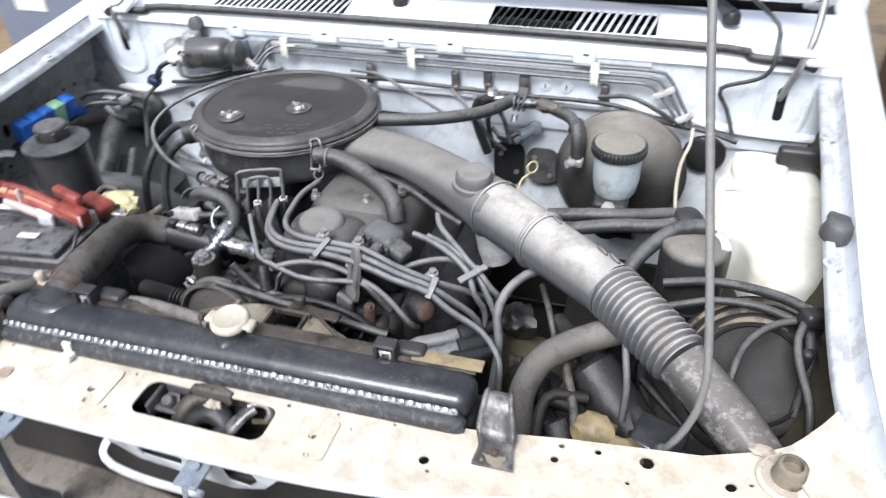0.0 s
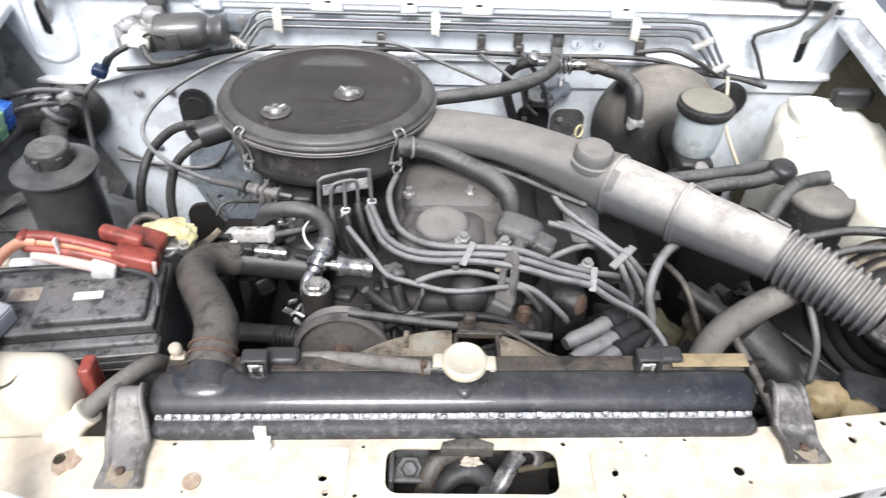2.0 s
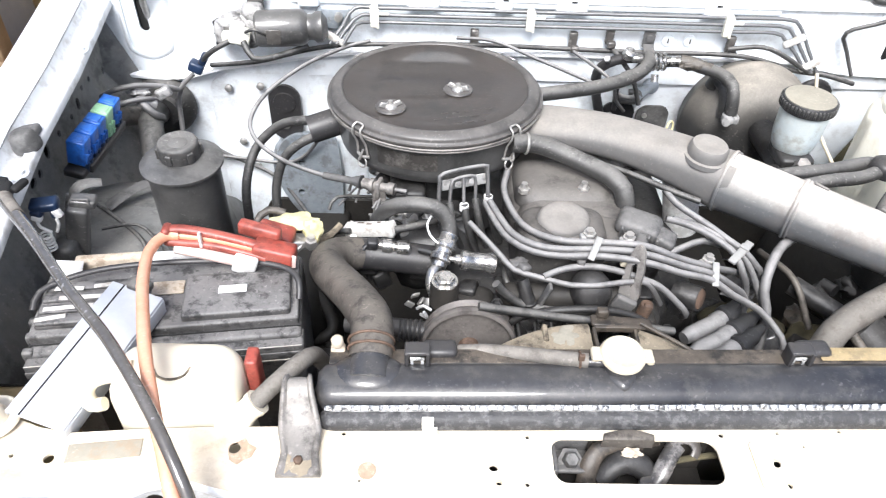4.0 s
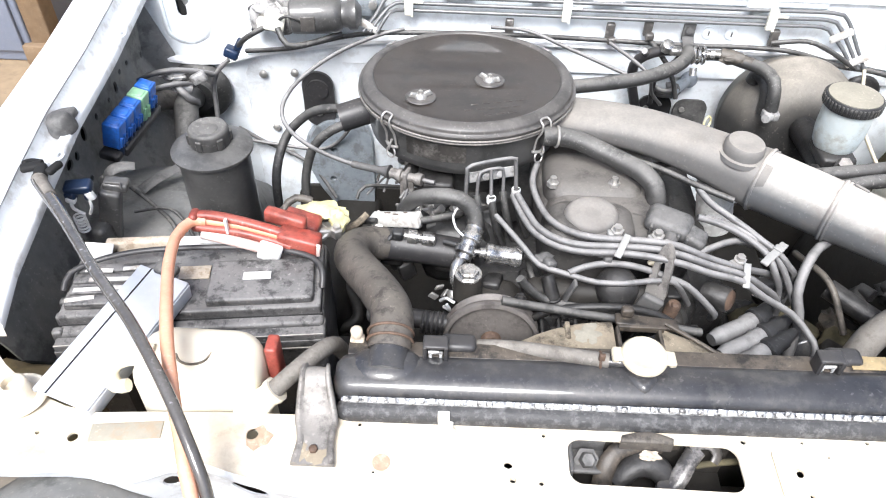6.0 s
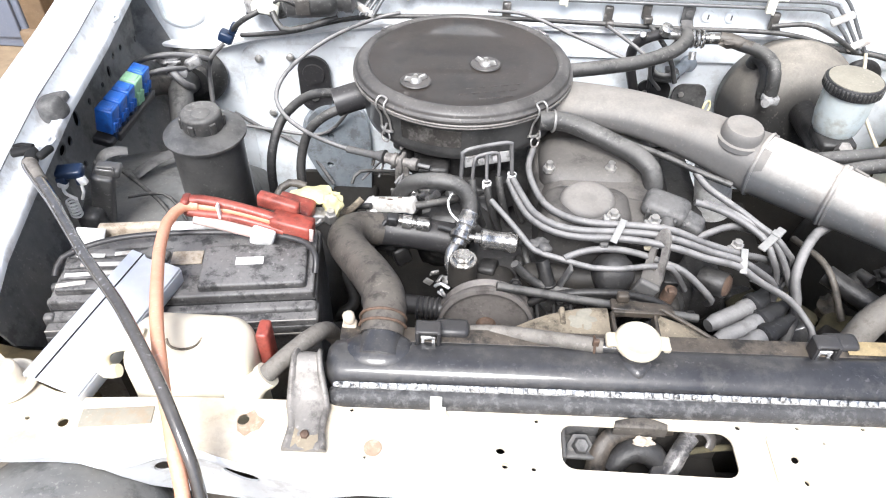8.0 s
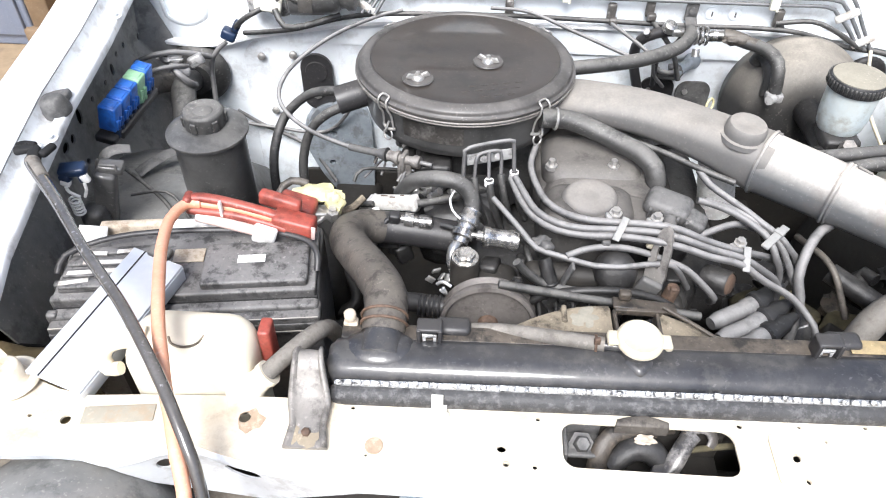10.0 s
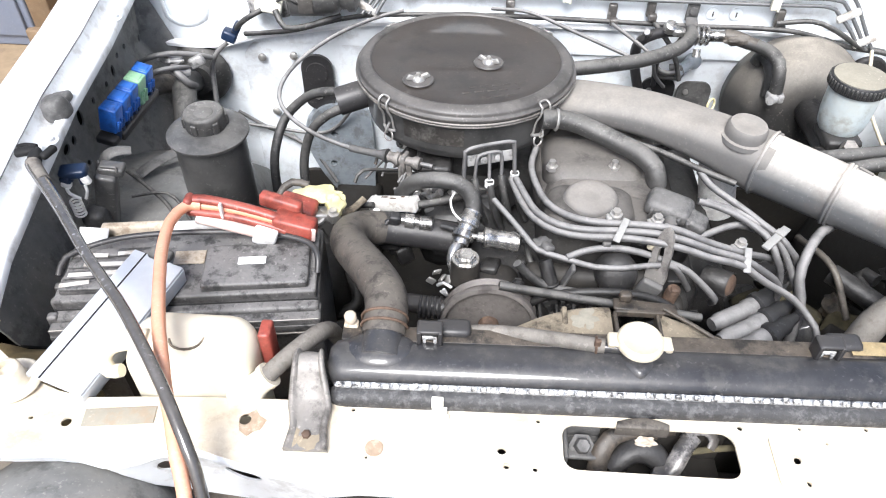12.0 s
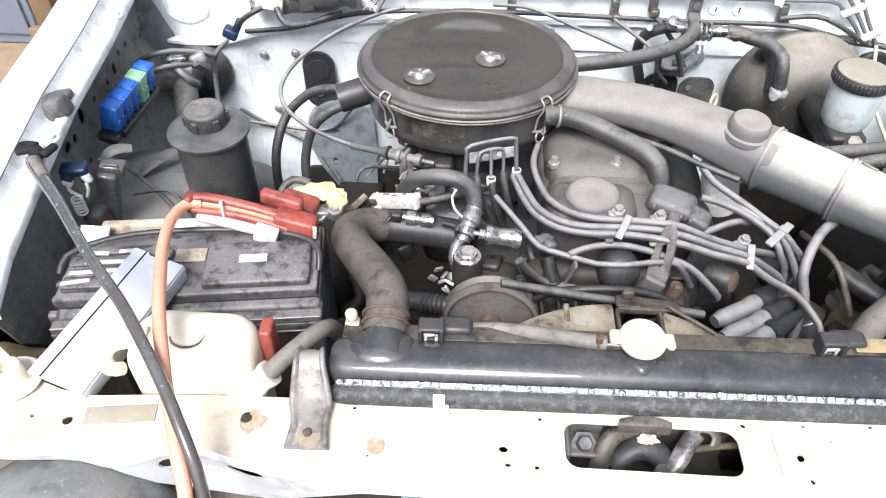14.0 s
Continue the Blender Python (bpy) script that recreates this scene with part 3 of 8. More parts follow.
def face_at(x):
    pts = front_pts
    for (xa, ya), (xb, yb) in zip(pts, pts[1:]):
        if xa <= x <= xb:
            return ya + (yb - ya) * (x - xa) / (xb - xa)
    return pts[-1][1] if x > 0 else pts[0][1]


def wrapped(outline, cut, drop=0.006, back=0.004):
    b = plate(outline, cut, 0.002)
    for v in b.verts:
        x, z, t = v.co.x, v.co.y, v.co.z
        v.co = Vector((x, face_at(x) + back - t + (0.872 - z) * 0.15, z + rise(x, 0)))
    return b


lower = [(-1.12 + i * 0.04, 0.866) for i in range(34)]
under = [(0.20, 0.715), (0.173, 0.724), (0.150, 0.742), (0.131, 0.757), (0.108, 0.770), (0.083, 0.780), (0.058, 0.787), (0.036, 0.787), (0.020, 0.776), (0.010, 0.757), (0.006, 0.757), (0.0, 0.752), (-0.06, 0.748), (-0.175, 0.752), (-0.185, 0.80), (-0.195, 0.825), (-0.22, 0.845), (-0.27, 0.852), (-0.33, 0.852), (-0.37, 0.840), (-0.39, 0.815), (-0.43, 0.800), (-0.47, 0.805), (-0.54, 0.815), (-0.56, 0.835), (-0.585, 0.850), (-0.64, 0.853), (-0.70, 0.845), (-0.755, 0.815), (-0.785, 0.79), (-0.81, 0.765), (-0.905, 0.765), (-0.925, 0.795), (-0.945, 0.822), (-0.97, 0.836), (-1.0, 0.838), (-1.04, 0.832), (-1.08, 0.822), (-1.12, 0.81)]
cuts = [circ(-0.040, 0.805, 0.022, 18, 0.020), [(-0.149, 0.848), (-0.094, 0.843), (-0.088, 0.806), (-0.096, 0.803), (-0.119, 0.810), (-0.132, 0.822)], circ(-0.834, 0.826, 0.018, 18, 0.010), circ(-0.906, 0.829, 0.008, 14, 0.010), [(-0.432, 0.846), (-0.415, 0.852), (-0.398, 0.846), (-0.394, 0.828), (-0.408, 0.812), (-0.430, 0.816)], [(-0.535, 0.852), (-0.49, 0.850), (-0.478, 0.838), (-0.485, 0.822), (-0.53, 0.826)]]
part("support_face", wrapped(lower + under, cuts), M["gutter"], truck, "pale blue front face with oval openings")

# corner dishes with rusty mounts
for sx, cy in ((0.088, 0.506), (-1.052, 0.480)):
    z0 = 0.8735 + rise(sx, cy)
    part("corner_cup", lathe([(0.026, 0.0), (0.0245, 0.0018), (0.0225, 0.0022), (0.020, 0.0008), (0.0, 0.0008)], (sx, cy, z0 - 0.001)), M["cream"], truck)
    st = part("corner_stud", lathe([(0.016, 0.0), (0.0135, 0.004), (0.0125, 0.017), (0.0105, 0.019), (0.0085, 0.019), (0.008, 0.012), (0, 0.012)], (sx, cy, z0)), M["tanmetal"] if sx > -0.5 else M["cream"], truck, "rusty hollow stud" if sx > -0.5 else "weathered hollow stud")
    if sx > -0.5:
        part("rust_bloom", merged(lathe([(0.0232, 0), (0.0225, 0.0016), (0, 0.0016)], (sx, cy, z0)), lump((sx + 0.024, cy + 0.020, z0 + 0.001), (0.030, 0.022, 0.0035), 17, 0.3), lump((sx - 0.020, cy + 0.024, z0 + 0.0005), (0.022, 0.014, 0.003), 19, 0.3)), M["residue"], truck, "brown rust bloom round the stud")
# gussets up to the wings
for sgn in (1, -1):
    gq = [(CX + sgn * d, y) for d, y in (((0.582, 0.530), (0.600, 0.545), (0.617, 0.562), (0.631, 0.579), (0.637, 0.545), (0.645, 0.478), (0.605, 0.478)) if sgn > 0 else ((0.585, 0.536), (0.622, 0.580), (0.668, 0.615), (0.735, 0.60), (0.735, 0.505), (0.660, 0.512)))]
    part("corner_gusset", plate(gq if sgn > 0 else gq[::-1], (), 0.002, lambda x, y: 0.30 * max(0, abs(x - CX) - 0.585) - 0.06 * max(0, 0.56 - y), Matrix.Translation((0, 0, 0.9035))), M["cream"], truck, "stained cream corner gusset")
# stains on the panel: bare rectangular patch left of the jump lead
part("sticker_residue", box((-0.945, 0.4555, 0.8746), (0.064, 0.018, 0.0012), 0.0004, rot(0, 0, 7)), M["oldglue"], truck, "worn brown sticker residue")
part("glue_spot", lathe([(0.008, 0), (0.008, 0.0012), (0, 0.0012)], (-0.711, 0.439, 0.8737)), M["ruststain"], truck)
star = plate([(-0.827 + r * math.cos(a), 0.4575 + r * math.sin(a)) for a, r in ((0.2, 0.016), (0.7, 0.011), (1.3, 0.014), (1.9, 0.009), (2.6, 0.010), (3.4, 0.009), (4.1, 0.011), (4.8, 0.014), (5.3, 0.011), (5.8, 0.014))], [circ(-0.831, 0.460, 0.0056, 12)], 0.0008, None, Matrix.Translation((0, 0, 0.8742)))
part("rust_star", star, M["ruststain"], truck, "brown rust stain round a hole")

# side guttering, wings and aprons
for sgn in (1, -1):
    def X(d):
        return CX + sgn * d
    # inner lip and gutter, then the crease and the wing top
    if sgn > 0:
        path = [(X(0.642), 0.470, 0.889), (X(0.635), 0.53, 0.899), (X(0.630), 0.577, 0.908), (X(0.6265), 0.62, 0.916), (X(0.627), 0.68, 0.921), (X(0.631), 0.75, 0.924), (X(0.638), 0.863, 0.929), (X(0.648), 1.0, 0.932), (X(0.656), 1.13, 0.935), (X(0.661), 1.225, 0.938), (X(0.668), 1.40, 0.950)]
        gw, ge = 0.029, 0.084
    else:
        path = [(X(0.592), 0.545, 0.900), (X(0.600), 0.60, 0.9145), (X(0.620), 0.735, 0.9225), (X(0.636), 0.85, 0.928), (X(0.649), 1.0, 0.932), (X(0.668), 1.15, 0.936), (X(0.678), 1.225, 0.938), (X(0.69), 1.40, 0.950)]
        gw, ge = 0.036, 0.100

    def gsec(y):
        return [(sgn * a, z) for a, z in ((0.0, 0.0), (0.0, 0.009), (0.0025, 0.012), (gw * 0.34, 0.0125), (gw * 0.44, 0.0045), (gw * 0.74, 0.0035), (gw * 0.88, 0.008), (gw, 0.020))]

    def wsec(y):
        e = ge
        return [(sgn * a, z) for a, z in ((gw + 0.0005, 0.0215), (gw + 0.002, 0.0245), (gw + 0.006, 0.0255), (e - 0.016, 0.0275), (e - 0.006, 0.024), (e, 0.014), (e + 0.006, -0.02), (e + 0.014, -0.10), (e + 0.02, -0.24), (e + 0.02, -0.46))]

    part("gutter", sweep(gsec, path), M["gutter"], truck, "pale blue wing gutter with a folded lip")
    wpath = ([(X(0.588), 0.50, 0.893)] if sgn < 0 else [(X(0.645), 0.44, 0.884)]) + path + [(X(0.68), 1.75, 0.985)]
    part("wing", sweep(wsec, wpath), M["white"], truck, "white front wing")
    # studs in the gutter
    for y, h in ((0.775, 0.004), (1.06, 0.004)):
        k = [q for q in zip(path, path[1:]) if q[0][1] <= y <= q[1][1]][0]
        f = (y - k[0][1]) / (k[1][1] - k[0][1])
        px, pz = k[0][0] + f * (k[1][0] - k[0][0]), k[0][2] + f * (k[1][2] - k[0][2])
        part("gutter_bolt", lathe([(0.011, 0), (0.011, 0.002), (0.006, 0.002), (0.006, 0.006), (0, 0.006)], (px + sgn * 0.007, y, pz + 0.0120), n=14), M["gutter"], truck, "dull painted stud")
    part("bonnet_stop", merged(lathe([(0.017, 0), (0.0175, 0.006), (0.015, 0.018), (0.011, 0.023), (0, 0.024)], (X(0.646), 0.832, 0.936), (sgn * 0.12, -0.1, 1), 20), box((X(0.652), 0.852, 0.944), (0.026, 0.024, 0.012), 0.004, rot(0, sgn * 12, sgn * -4))), M["cast"], truck, "grey rubber bonnet stop")
    # apron wall with its row of holes
    hs = []
    if sgn < 0:
        for y, z, ry, rz in ((0.884, 0.841, 0.0096, 0.0072), (0.908, 0.839, 0.0064, 0.0072), (0.944, 0.852, 0.0080, 0.0126), (0.993, 0.849, 0.0048, 0.0054), (1.045, 0.845, 0.0048, 0.0045), (1.078, 0.848, 0.0064, 0.0099), (1.106, 0.859, 0.0048, 0.0045), (1.138, 0.857, 0.0048, 0.0045), (1.199, 0.839, 0.0048, 0.0063), (0.919, 0.792, 0.0048, 0.0036), (0.984, 0.790, 0.0048, 0.0036)):
            hs.append(circ(y, z, ry, 12, rz))
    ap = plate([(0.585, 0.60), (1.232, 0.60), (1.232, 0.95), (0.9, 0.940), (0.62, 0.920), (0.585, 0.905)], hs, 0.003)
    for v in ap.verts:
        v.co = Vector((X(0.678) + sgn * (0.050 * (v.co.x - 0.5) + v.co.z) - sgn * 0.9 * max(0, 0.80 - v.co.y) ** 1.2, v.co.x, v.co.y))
    # added near-black sheet so that the apron holes look shaded
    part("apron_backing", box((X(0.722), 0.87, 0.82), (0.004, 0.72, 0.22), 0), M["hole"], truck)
    # right apron and arch take darker materials than the left to paint shade
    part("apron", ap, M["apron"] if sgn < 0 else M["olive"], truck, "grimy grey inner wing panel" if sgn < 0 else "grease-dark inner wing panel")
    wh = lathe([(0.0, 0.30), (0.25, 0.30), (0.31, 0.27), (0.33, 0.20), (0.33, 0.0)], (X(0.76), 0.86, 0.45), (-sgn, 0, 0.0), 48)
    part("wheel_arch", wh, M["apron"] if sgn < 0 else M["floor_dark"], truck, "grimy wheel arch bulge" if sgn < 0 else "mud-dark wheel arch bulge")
# added black floor, rails and cross member close the bay against light from below
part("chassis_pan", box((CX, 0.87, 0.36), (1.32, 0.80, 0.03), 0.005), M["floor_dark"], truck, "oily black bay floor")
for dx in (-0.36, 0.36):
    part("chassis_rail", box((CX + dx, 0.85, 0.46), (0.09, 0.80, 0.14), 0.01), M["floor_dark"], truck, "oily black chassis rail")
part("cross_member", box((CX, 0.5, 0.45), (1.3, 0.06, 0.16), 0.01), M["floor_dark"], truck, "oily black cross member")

# firewall
FW = 1.236
hs = [rrect(-1.143, 0.895, -1.127, 0.955, 0.0078), rrect(0.107, 0.878, 0.122, 0.938, 0.0073)]
fw = plate(rrect(-1.205, 0.822, 0.205, 0.985, 0.012), hs, 0.003)
for v in fw.verts:
    v.co = Vector((v.co.x, FW + v.co.z + 0.0, v.co.y))
part("cowl_front", fw, M["blue_white"], truck, "pale blue upper firewall panel with hinge slots")
# near-black blocks behind the slots paint their shade
for x in (-1.135, 0.1145):
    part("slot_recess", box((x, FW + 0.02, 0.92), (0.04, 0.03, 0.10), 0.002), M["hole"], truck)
    part("hinge_bulge", tube([(x - 0.034, FW - 0.001, 0.985), (x - 0.034, FW - 0.002, 0.88), (x - 0.026, FW - 0.002, 0.857), (x, FW - 0.002, 0.848), (x + 0.026, FW - 0.002, 0.857), (x + 0.040, FW - 0.002, 0.88), (x + 0.044, FW - 0.001, 0.985)], 0.0075, 10, flat=0.5), M["blue_white"], truck)

# raised boxes pressed along the upper firewall, each with a near-black chip as slot shade
for x, w in ((-0.86, 0.035), (-0.675, 0.052), (-0.545, 0.030), (-0.435, 0.052), (-0.20, 0.040)):
    bo = part("pressed_boss", box((x, FW - 0.006, 0.963), (w, 0.020, 0.030), 0.006, None, 3), M["blue_white"], truck)
    part("boss_hole", box((x + 0.002, FW - 0.0155, 0.970), (0.010, 0.002, 0.0035), 0.001), M["hole"], bo)
part("pressed_rib", box((-0.49, FW - 0.003, 0.962), (0.80, 0.010, 0.020), 0.004, None, 3), M["blue_white"], truck)

# shelf fold: the upper panel ends in a flange that stands out over the lower firewall
def ledge(pts, out=0.014, drop=0.006):
    bm = bmesh.new()
    rows = []
    for x, z in spline_2d(pts):
        rows.append([bm.verts.new((x, FW + a, z + b)) for a, b in ((0.004, 0.004), (-out * 0.7, 0.002), (-out, -0.001), (-out, -drop), (-out + 0.003, -drop), (0.004, -0.004))])
    for a, b in zip(rows, rows[1:]):
        for k in range(6):
            bm.faces.new((a[k], a[(k + 1) % 6], b[(k + 1) % 6], b[k]))
    bm.faces.new(rows[0])
    bm.faces.new(rows[-1][::-1])
    return bm


def spline_2d(pts):
    return [(q.x, q.y) for q in spline([(x, z, 0) for x, z in pts], 0.02)]


# white in place of the panels' pale blue paints light caught from above
part("firewall_fold", ledge([(-1.205, 0.826), (-1.17, 0.820), (-1.12, 0.818), (-1.07, 0.823), (-1.02, 0.838), (-0.93, 0.853), (-0.84, 0.868), (-0.75, 0.876), (-0.6, 0.879), (-0.1, 0.879), (-0.02, 0.872), (0.04, 0.862), (0.10, 0.858), (0.205, 0.858)]), M["white"], truck, "bright folded flange")
low = plate([(-1.215, 0.40), (0.21, 0.40), (0.21, 0.875), (-0.62, 0.875), (-0.95, 0.845), (-1.215, 0.815)], [], 0.003)
for v in low.verts:
    v.co = Vector((v.co.x, FW + 0.006 + v.co.z, v.co.y))
part("lower_firewall", low, M["blue_white"], truck, "pale blue lower firewall")


def pressing(outline, height=0.006):
    """A raised area pressed into the lower firewall, with a rounded border; outline in x and z."""
    b = plate(outline, (), 0.001)
    for v in b.verts:
        v.co = Vector((v.co.x, FW + 0.004 - height + v.co.z, v.co.y))
    closed = [V(x, FW + 0.006 - height * 0.7, z) for x, z in outline]
    return merged(b, tube(closed + closed[:1], height * 0.85, 8, straight=True))


# made-up black sheet: puts the shade low on the firewall into colour
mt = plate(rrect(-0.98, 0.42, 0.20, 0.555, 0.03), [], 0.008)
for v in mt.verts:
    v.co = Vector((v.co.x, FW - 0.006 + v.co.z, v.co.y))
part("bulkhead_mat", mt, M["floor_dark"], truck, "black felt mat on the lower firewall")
part("pressed_area", pressing(rrect(-1.048, 0.48, -0.78, 0.822, 0.045, 8), 0.0035), M["blue_white"], truck)
part("pressed_area", pressing(circ(-0.055, 0.780, 0.045, 30, 0.060)), M["blue_white"], truck)
bk = plate(spline_2d([(-0.90, 0.712), (-0.865, 0.713), (-0.835, 0.705), (-0.826, 0.66), (-0.826, 0.56), (-0.835, 0.50), (-0.88, 0.49), (-0.912, 0.53), (-0.936, 0.575), (-0.949, 0.62), (-0.943, 0.67), (-0.925, 0.70), (-0.905, 0.711)]), [circ(-0.898, 0.650, 0.0065, 12), circ(-0.905, 0.582, 0.0065, 12)], 0.012)
for v in bk.verts:
    v.co = Vector((v.co.x, FW - 0.012 + v.co.z, v.co.y))
kp = part("bracket_plate", bk, M["strap"], truck, "blue-grey reinforcing plate on the firewall")
part("plate_rim", tube([(x, FW - 0.008, z) for x, z in ((-0.915, 0.705), (-0.943, 0.672), (-0.950, 0.62), (-0.937, 0.573), (-0.912, 0.527), (-0.885, 0.495))], 0.006, 10), M["strap"], kp)
part("plate_bolt", lathe([(0.011, 0), (0.011, 0.003), (0.008, 0.004), (0.008, 0.009), (0, 0.010)], (-0.902, FW - 0.012, 0.556), (0, -1, 0.1), 12), M["cast"], kp)

# firewall bolts and vents
for x, z in ((-1.014, 0.795), (-0.958, 0.800), (-0.85, 0.70), (-1.005, 0.685), (-0.80, 0.76), (-0.985, 0.63)):
    part("firewall_bolt", lathe([(0.007, 0), (0.007, 0.004), (0.004, 0.006), (0, 0.006)], (x, FW - 0.006, z), (0, -1, 0), 10), M["steel"], truck)
for x in (-0.265, -0.228):
    kb = part("vent_plug", lathe([(0.010, 0), (0.010, 0.003), (0.008, 0.004), (0, 0.004)], (x, FW - 0.003, 0.905), (0, -1, 0), 20), M["blue_white"], truck)
    part("plug_slit", box((x, FW - 0.0075, 0.905), (0.002, 0.002, 0.008), 0), M["cast"], kb)

# seal lip and scuttle with its grilles
seal = [(-1.15, 1.225, 0.975), (-1.13, 1.224, 0.984), (-1.06, 1.228, 0.986), (-1.02, 1.230, 0.995), (-0.7, 1.232, 0.998), (-0.3, 1.232, 0.998), (0.02, 1.230, 0.995), (0.055, 1.228, 0.985), (0.12, 1.224, 0.983), (0.15, 1.225, 0.975)]
part("bonnet_seal", tube(seal, 0.007, 8), M["rubber"], truck, "dark rubber bonnet seal")
gl, gr = rrect(-0.912, 1.242, -0.640, 1.304, 0.004), rrect(-0.372, 1.242, -0.092, 1.304, 0.004)
scut = plate([(-1.19, 1.225), (0.19, 1.225), (0.22, 1.40), (-1.22, 1.40)] + [], [gl, gr], 0.003, lambda x, y: 0.22 * (y - 1.225) - 0.03 * max(0, (abs(x - CX) - 0.55)) / 0.14, Matrix.Translation((0, 0, 0.9985)))
part("scuttle_panel", scut, M["white"], truck, "white scuttle panel below the windscreen")
for x0, x1 in ((-0.912, -0.640), (-0.372, -0.092)):
    # near-black plate in place of the shade below the bars
    gp = part("scuttle_grille", box(((x0 + x1) / 2, 1.273, 0.988), (x1 - x0, 0.066, 0.004), 0), M["hole"], truck, "dark air intake under slanted bars")
    bar = rot(12.4, 0, 0)
    pale = to_mesh("slat", box((0, 0, 0), (0.0054, 0.062, 0.003), 0.0008, bar), M["gutter"], Vector((0, 0, 0)))
    dark = to_mesh("slat", box((0, 0, 0), (0.0042, 0.062, 0.006), 0.0008, bar), M["pitch"], Vector((0, 0, 0)))
    k = 21
    for i in range(k):
        low = x0 > -0.5 and i < 11
        o = new("slat", dark if low else pale)
        o.parent = gp
        o.location = Vector((x0 + (i + 0.5) * (x1 - x0) / k, 1.273, 1.004 if low else 1.0085)) - Vector(truck["at"])
        o.rotation_euler = (0, radians(8), radians(-10))
    part("slat_rail", box(((x0 + x1) / 2, 1.274, 1.0025), (x1 - x0, 0.003, 0.003), 0.0005), M["pitch"], gp)
# windscreen, wipers
ws = plate([(-1.10, 0), (0.10, 0), (0.0, 0.62), (-1.0, 0.62)], (), 0.005, None, Matrix.Translation((0, 1.405, 1.045)) @ pose(0, 0, 0, 38))
part("windscreen", ws, M["glass_dark"], truck, "dark laminated windscreen")
part("screen_seal", tube([(-1.16, 1.40, 1.03), (-0.9, 1.397, 1.041), (-0.1, 1.397, 1.041), (0.16, 1.40, 1.03)], 0.010, 8), M["rubber"], truck)
for pts, pv in (([(-0.545, 1.285, 1.028), (-0.66, 1.33, 1.05), (-0.85, 1.38, 1.065)], (-0.545, 1.285)), ([(0.02, 1.30, 1.025), (-0.05, 1.345, 1.05), (-0.25, 1.385, 1.065)], (0.02, 1.30))):
    wa = part("wiper_arm", merged(tube(pts, lambda t: 0.013 - 0.007 * t, 8, flat=0.7), lathe([(0.014, 0), (0.014, 0.014), (0.010, 0.019), (0, 0.019)], (pv[0], pv[1], 1.012), n=16)), M["black"], truck, "black wiper arm")
    part("wiper_blade", tube([(pts[2][0] + 0.2, pts[2][1] - 0.012, 1.062), (pts[2][0] - 0.2, pts[2][1] + 0.006, 1.072)], 0.006, 6, flat=1.4), M["black"], wa)
# bonnet, raised on its hinges
HA = 62
bon = Matrix.Translation((CX, 1.292, 1.049)) @ pose(0, 0, 0, 180 - HA)
bq = [plate(rrect(-0.66, 0.0, 0.66, 1.02, 0.05), (), 0.003, lambda x, y: 0.02 * (x / 0.66) ** 2, None), ]
part("bonnet_skin", along(bon @ Matrix.Translation((0, 0, -0.02)), bq)[0], M["white"], truck, "white bonnet seen from below")
inner = plate(rrect(-0.65, 0.01, 0.65, 1.01, 0.05), [rrect(-0.56, 0.14, -0.04, 0.50, 0.05), rrect(0.04, 0.14, 0.56, 0.50, 0.05), rrect(-0.56, 0.56, -0.04, 0.92, 0.05), rrect(0.04, 0.56, 0.56, 0.92, 0.05)] + [circ(x, 0.05, 0.008, 10) for x in (-0.4, -0.1, 0.12, 0.3, 0.47)], 0.003, None)
part("bonnet_frame", along(bon, [inner])[0], M["blue_white"], truck, "pale blue pressed bonnet frame")
part("washer_hose", tube([bon @ V(-0.25, 0.03, 0.012), bon @ V(0.1, 0.025, 0.014), bon @ V(0.45, 0.06, 0.016), V(0.075, 1.26, 1.04), V(0.088, 1.215, 1.005), V(0.078, 1.205, 0.965), V(0.02, 1.215, 0.935), V(0.035, 1.215, 0.900), V(0.05, 1.20, 0.865)], 0.0035, 8), M["rubber"], truck, "thin black washer hose")
for sx in (-1.125, 0.115):
    hp = part("hinge_plate", merged(box((sx + 0.004, 1.225, 1.012), (0.050, 0.060, 0.010), 0.005, rot(14, 0, 0)), box((sx + 0.03, 1.222, 0.998), (0.03, 0.05, 0.012), 0.004, rot(14, 0, 0))), M["white"], truck, "white bonnet hinge")
    part("hinge_rod", tube([(sx - 0.002, 1.240, 0.915), (sx + 0.002, 1.222, 0.945), (sx + 0.010, 1.205, 0.985), (sx + 0.020, 1.215, 1.03), (sx + 0.026, 1.25, 1.07)], 0.0055, 8), M["steel"], hp)
# bonnet prop
prop = root("bonnet_prop", (0.016, 0.507, 0.873), "thin grey steel bonnet prop rod", "prop rod")
part("rod", tube([(-0.018, 0.542, 0.846), (-0.012, 0.538, 0.862), (-0.003, 0.535, 0.888), (0.004, 0.534, 0.915), (0.008, 0.536, 0.948), (0.004, 0.551, 1.0), (-0.031, 0.636, 1.2), (-0.062, 0.722, 1.4), (-0.075, 0.757, 1.48), (-0.088, 0.80, 1.56), (-0.10, 0.835, 1.66), (-0.105, 0.90, 1.74)], 0.0037, 10), M["prop"], prop)
part("foot_bush", lathe([(0.0065, -0.012), (0.0085, -0.008), (0.0085, 0.006), (0.006, 0.010)], (-0.016, 0.541, 0.850), (0.35, -0.2, 0.9), 16), M["rubber"], prop, "dark rubber bush")
part("rod_sleeve", tube([(-0.060, 0.716, 1.386), (-0.064, 0.727, 1.412)], 0.0062, 12), M["rubber"], prop)
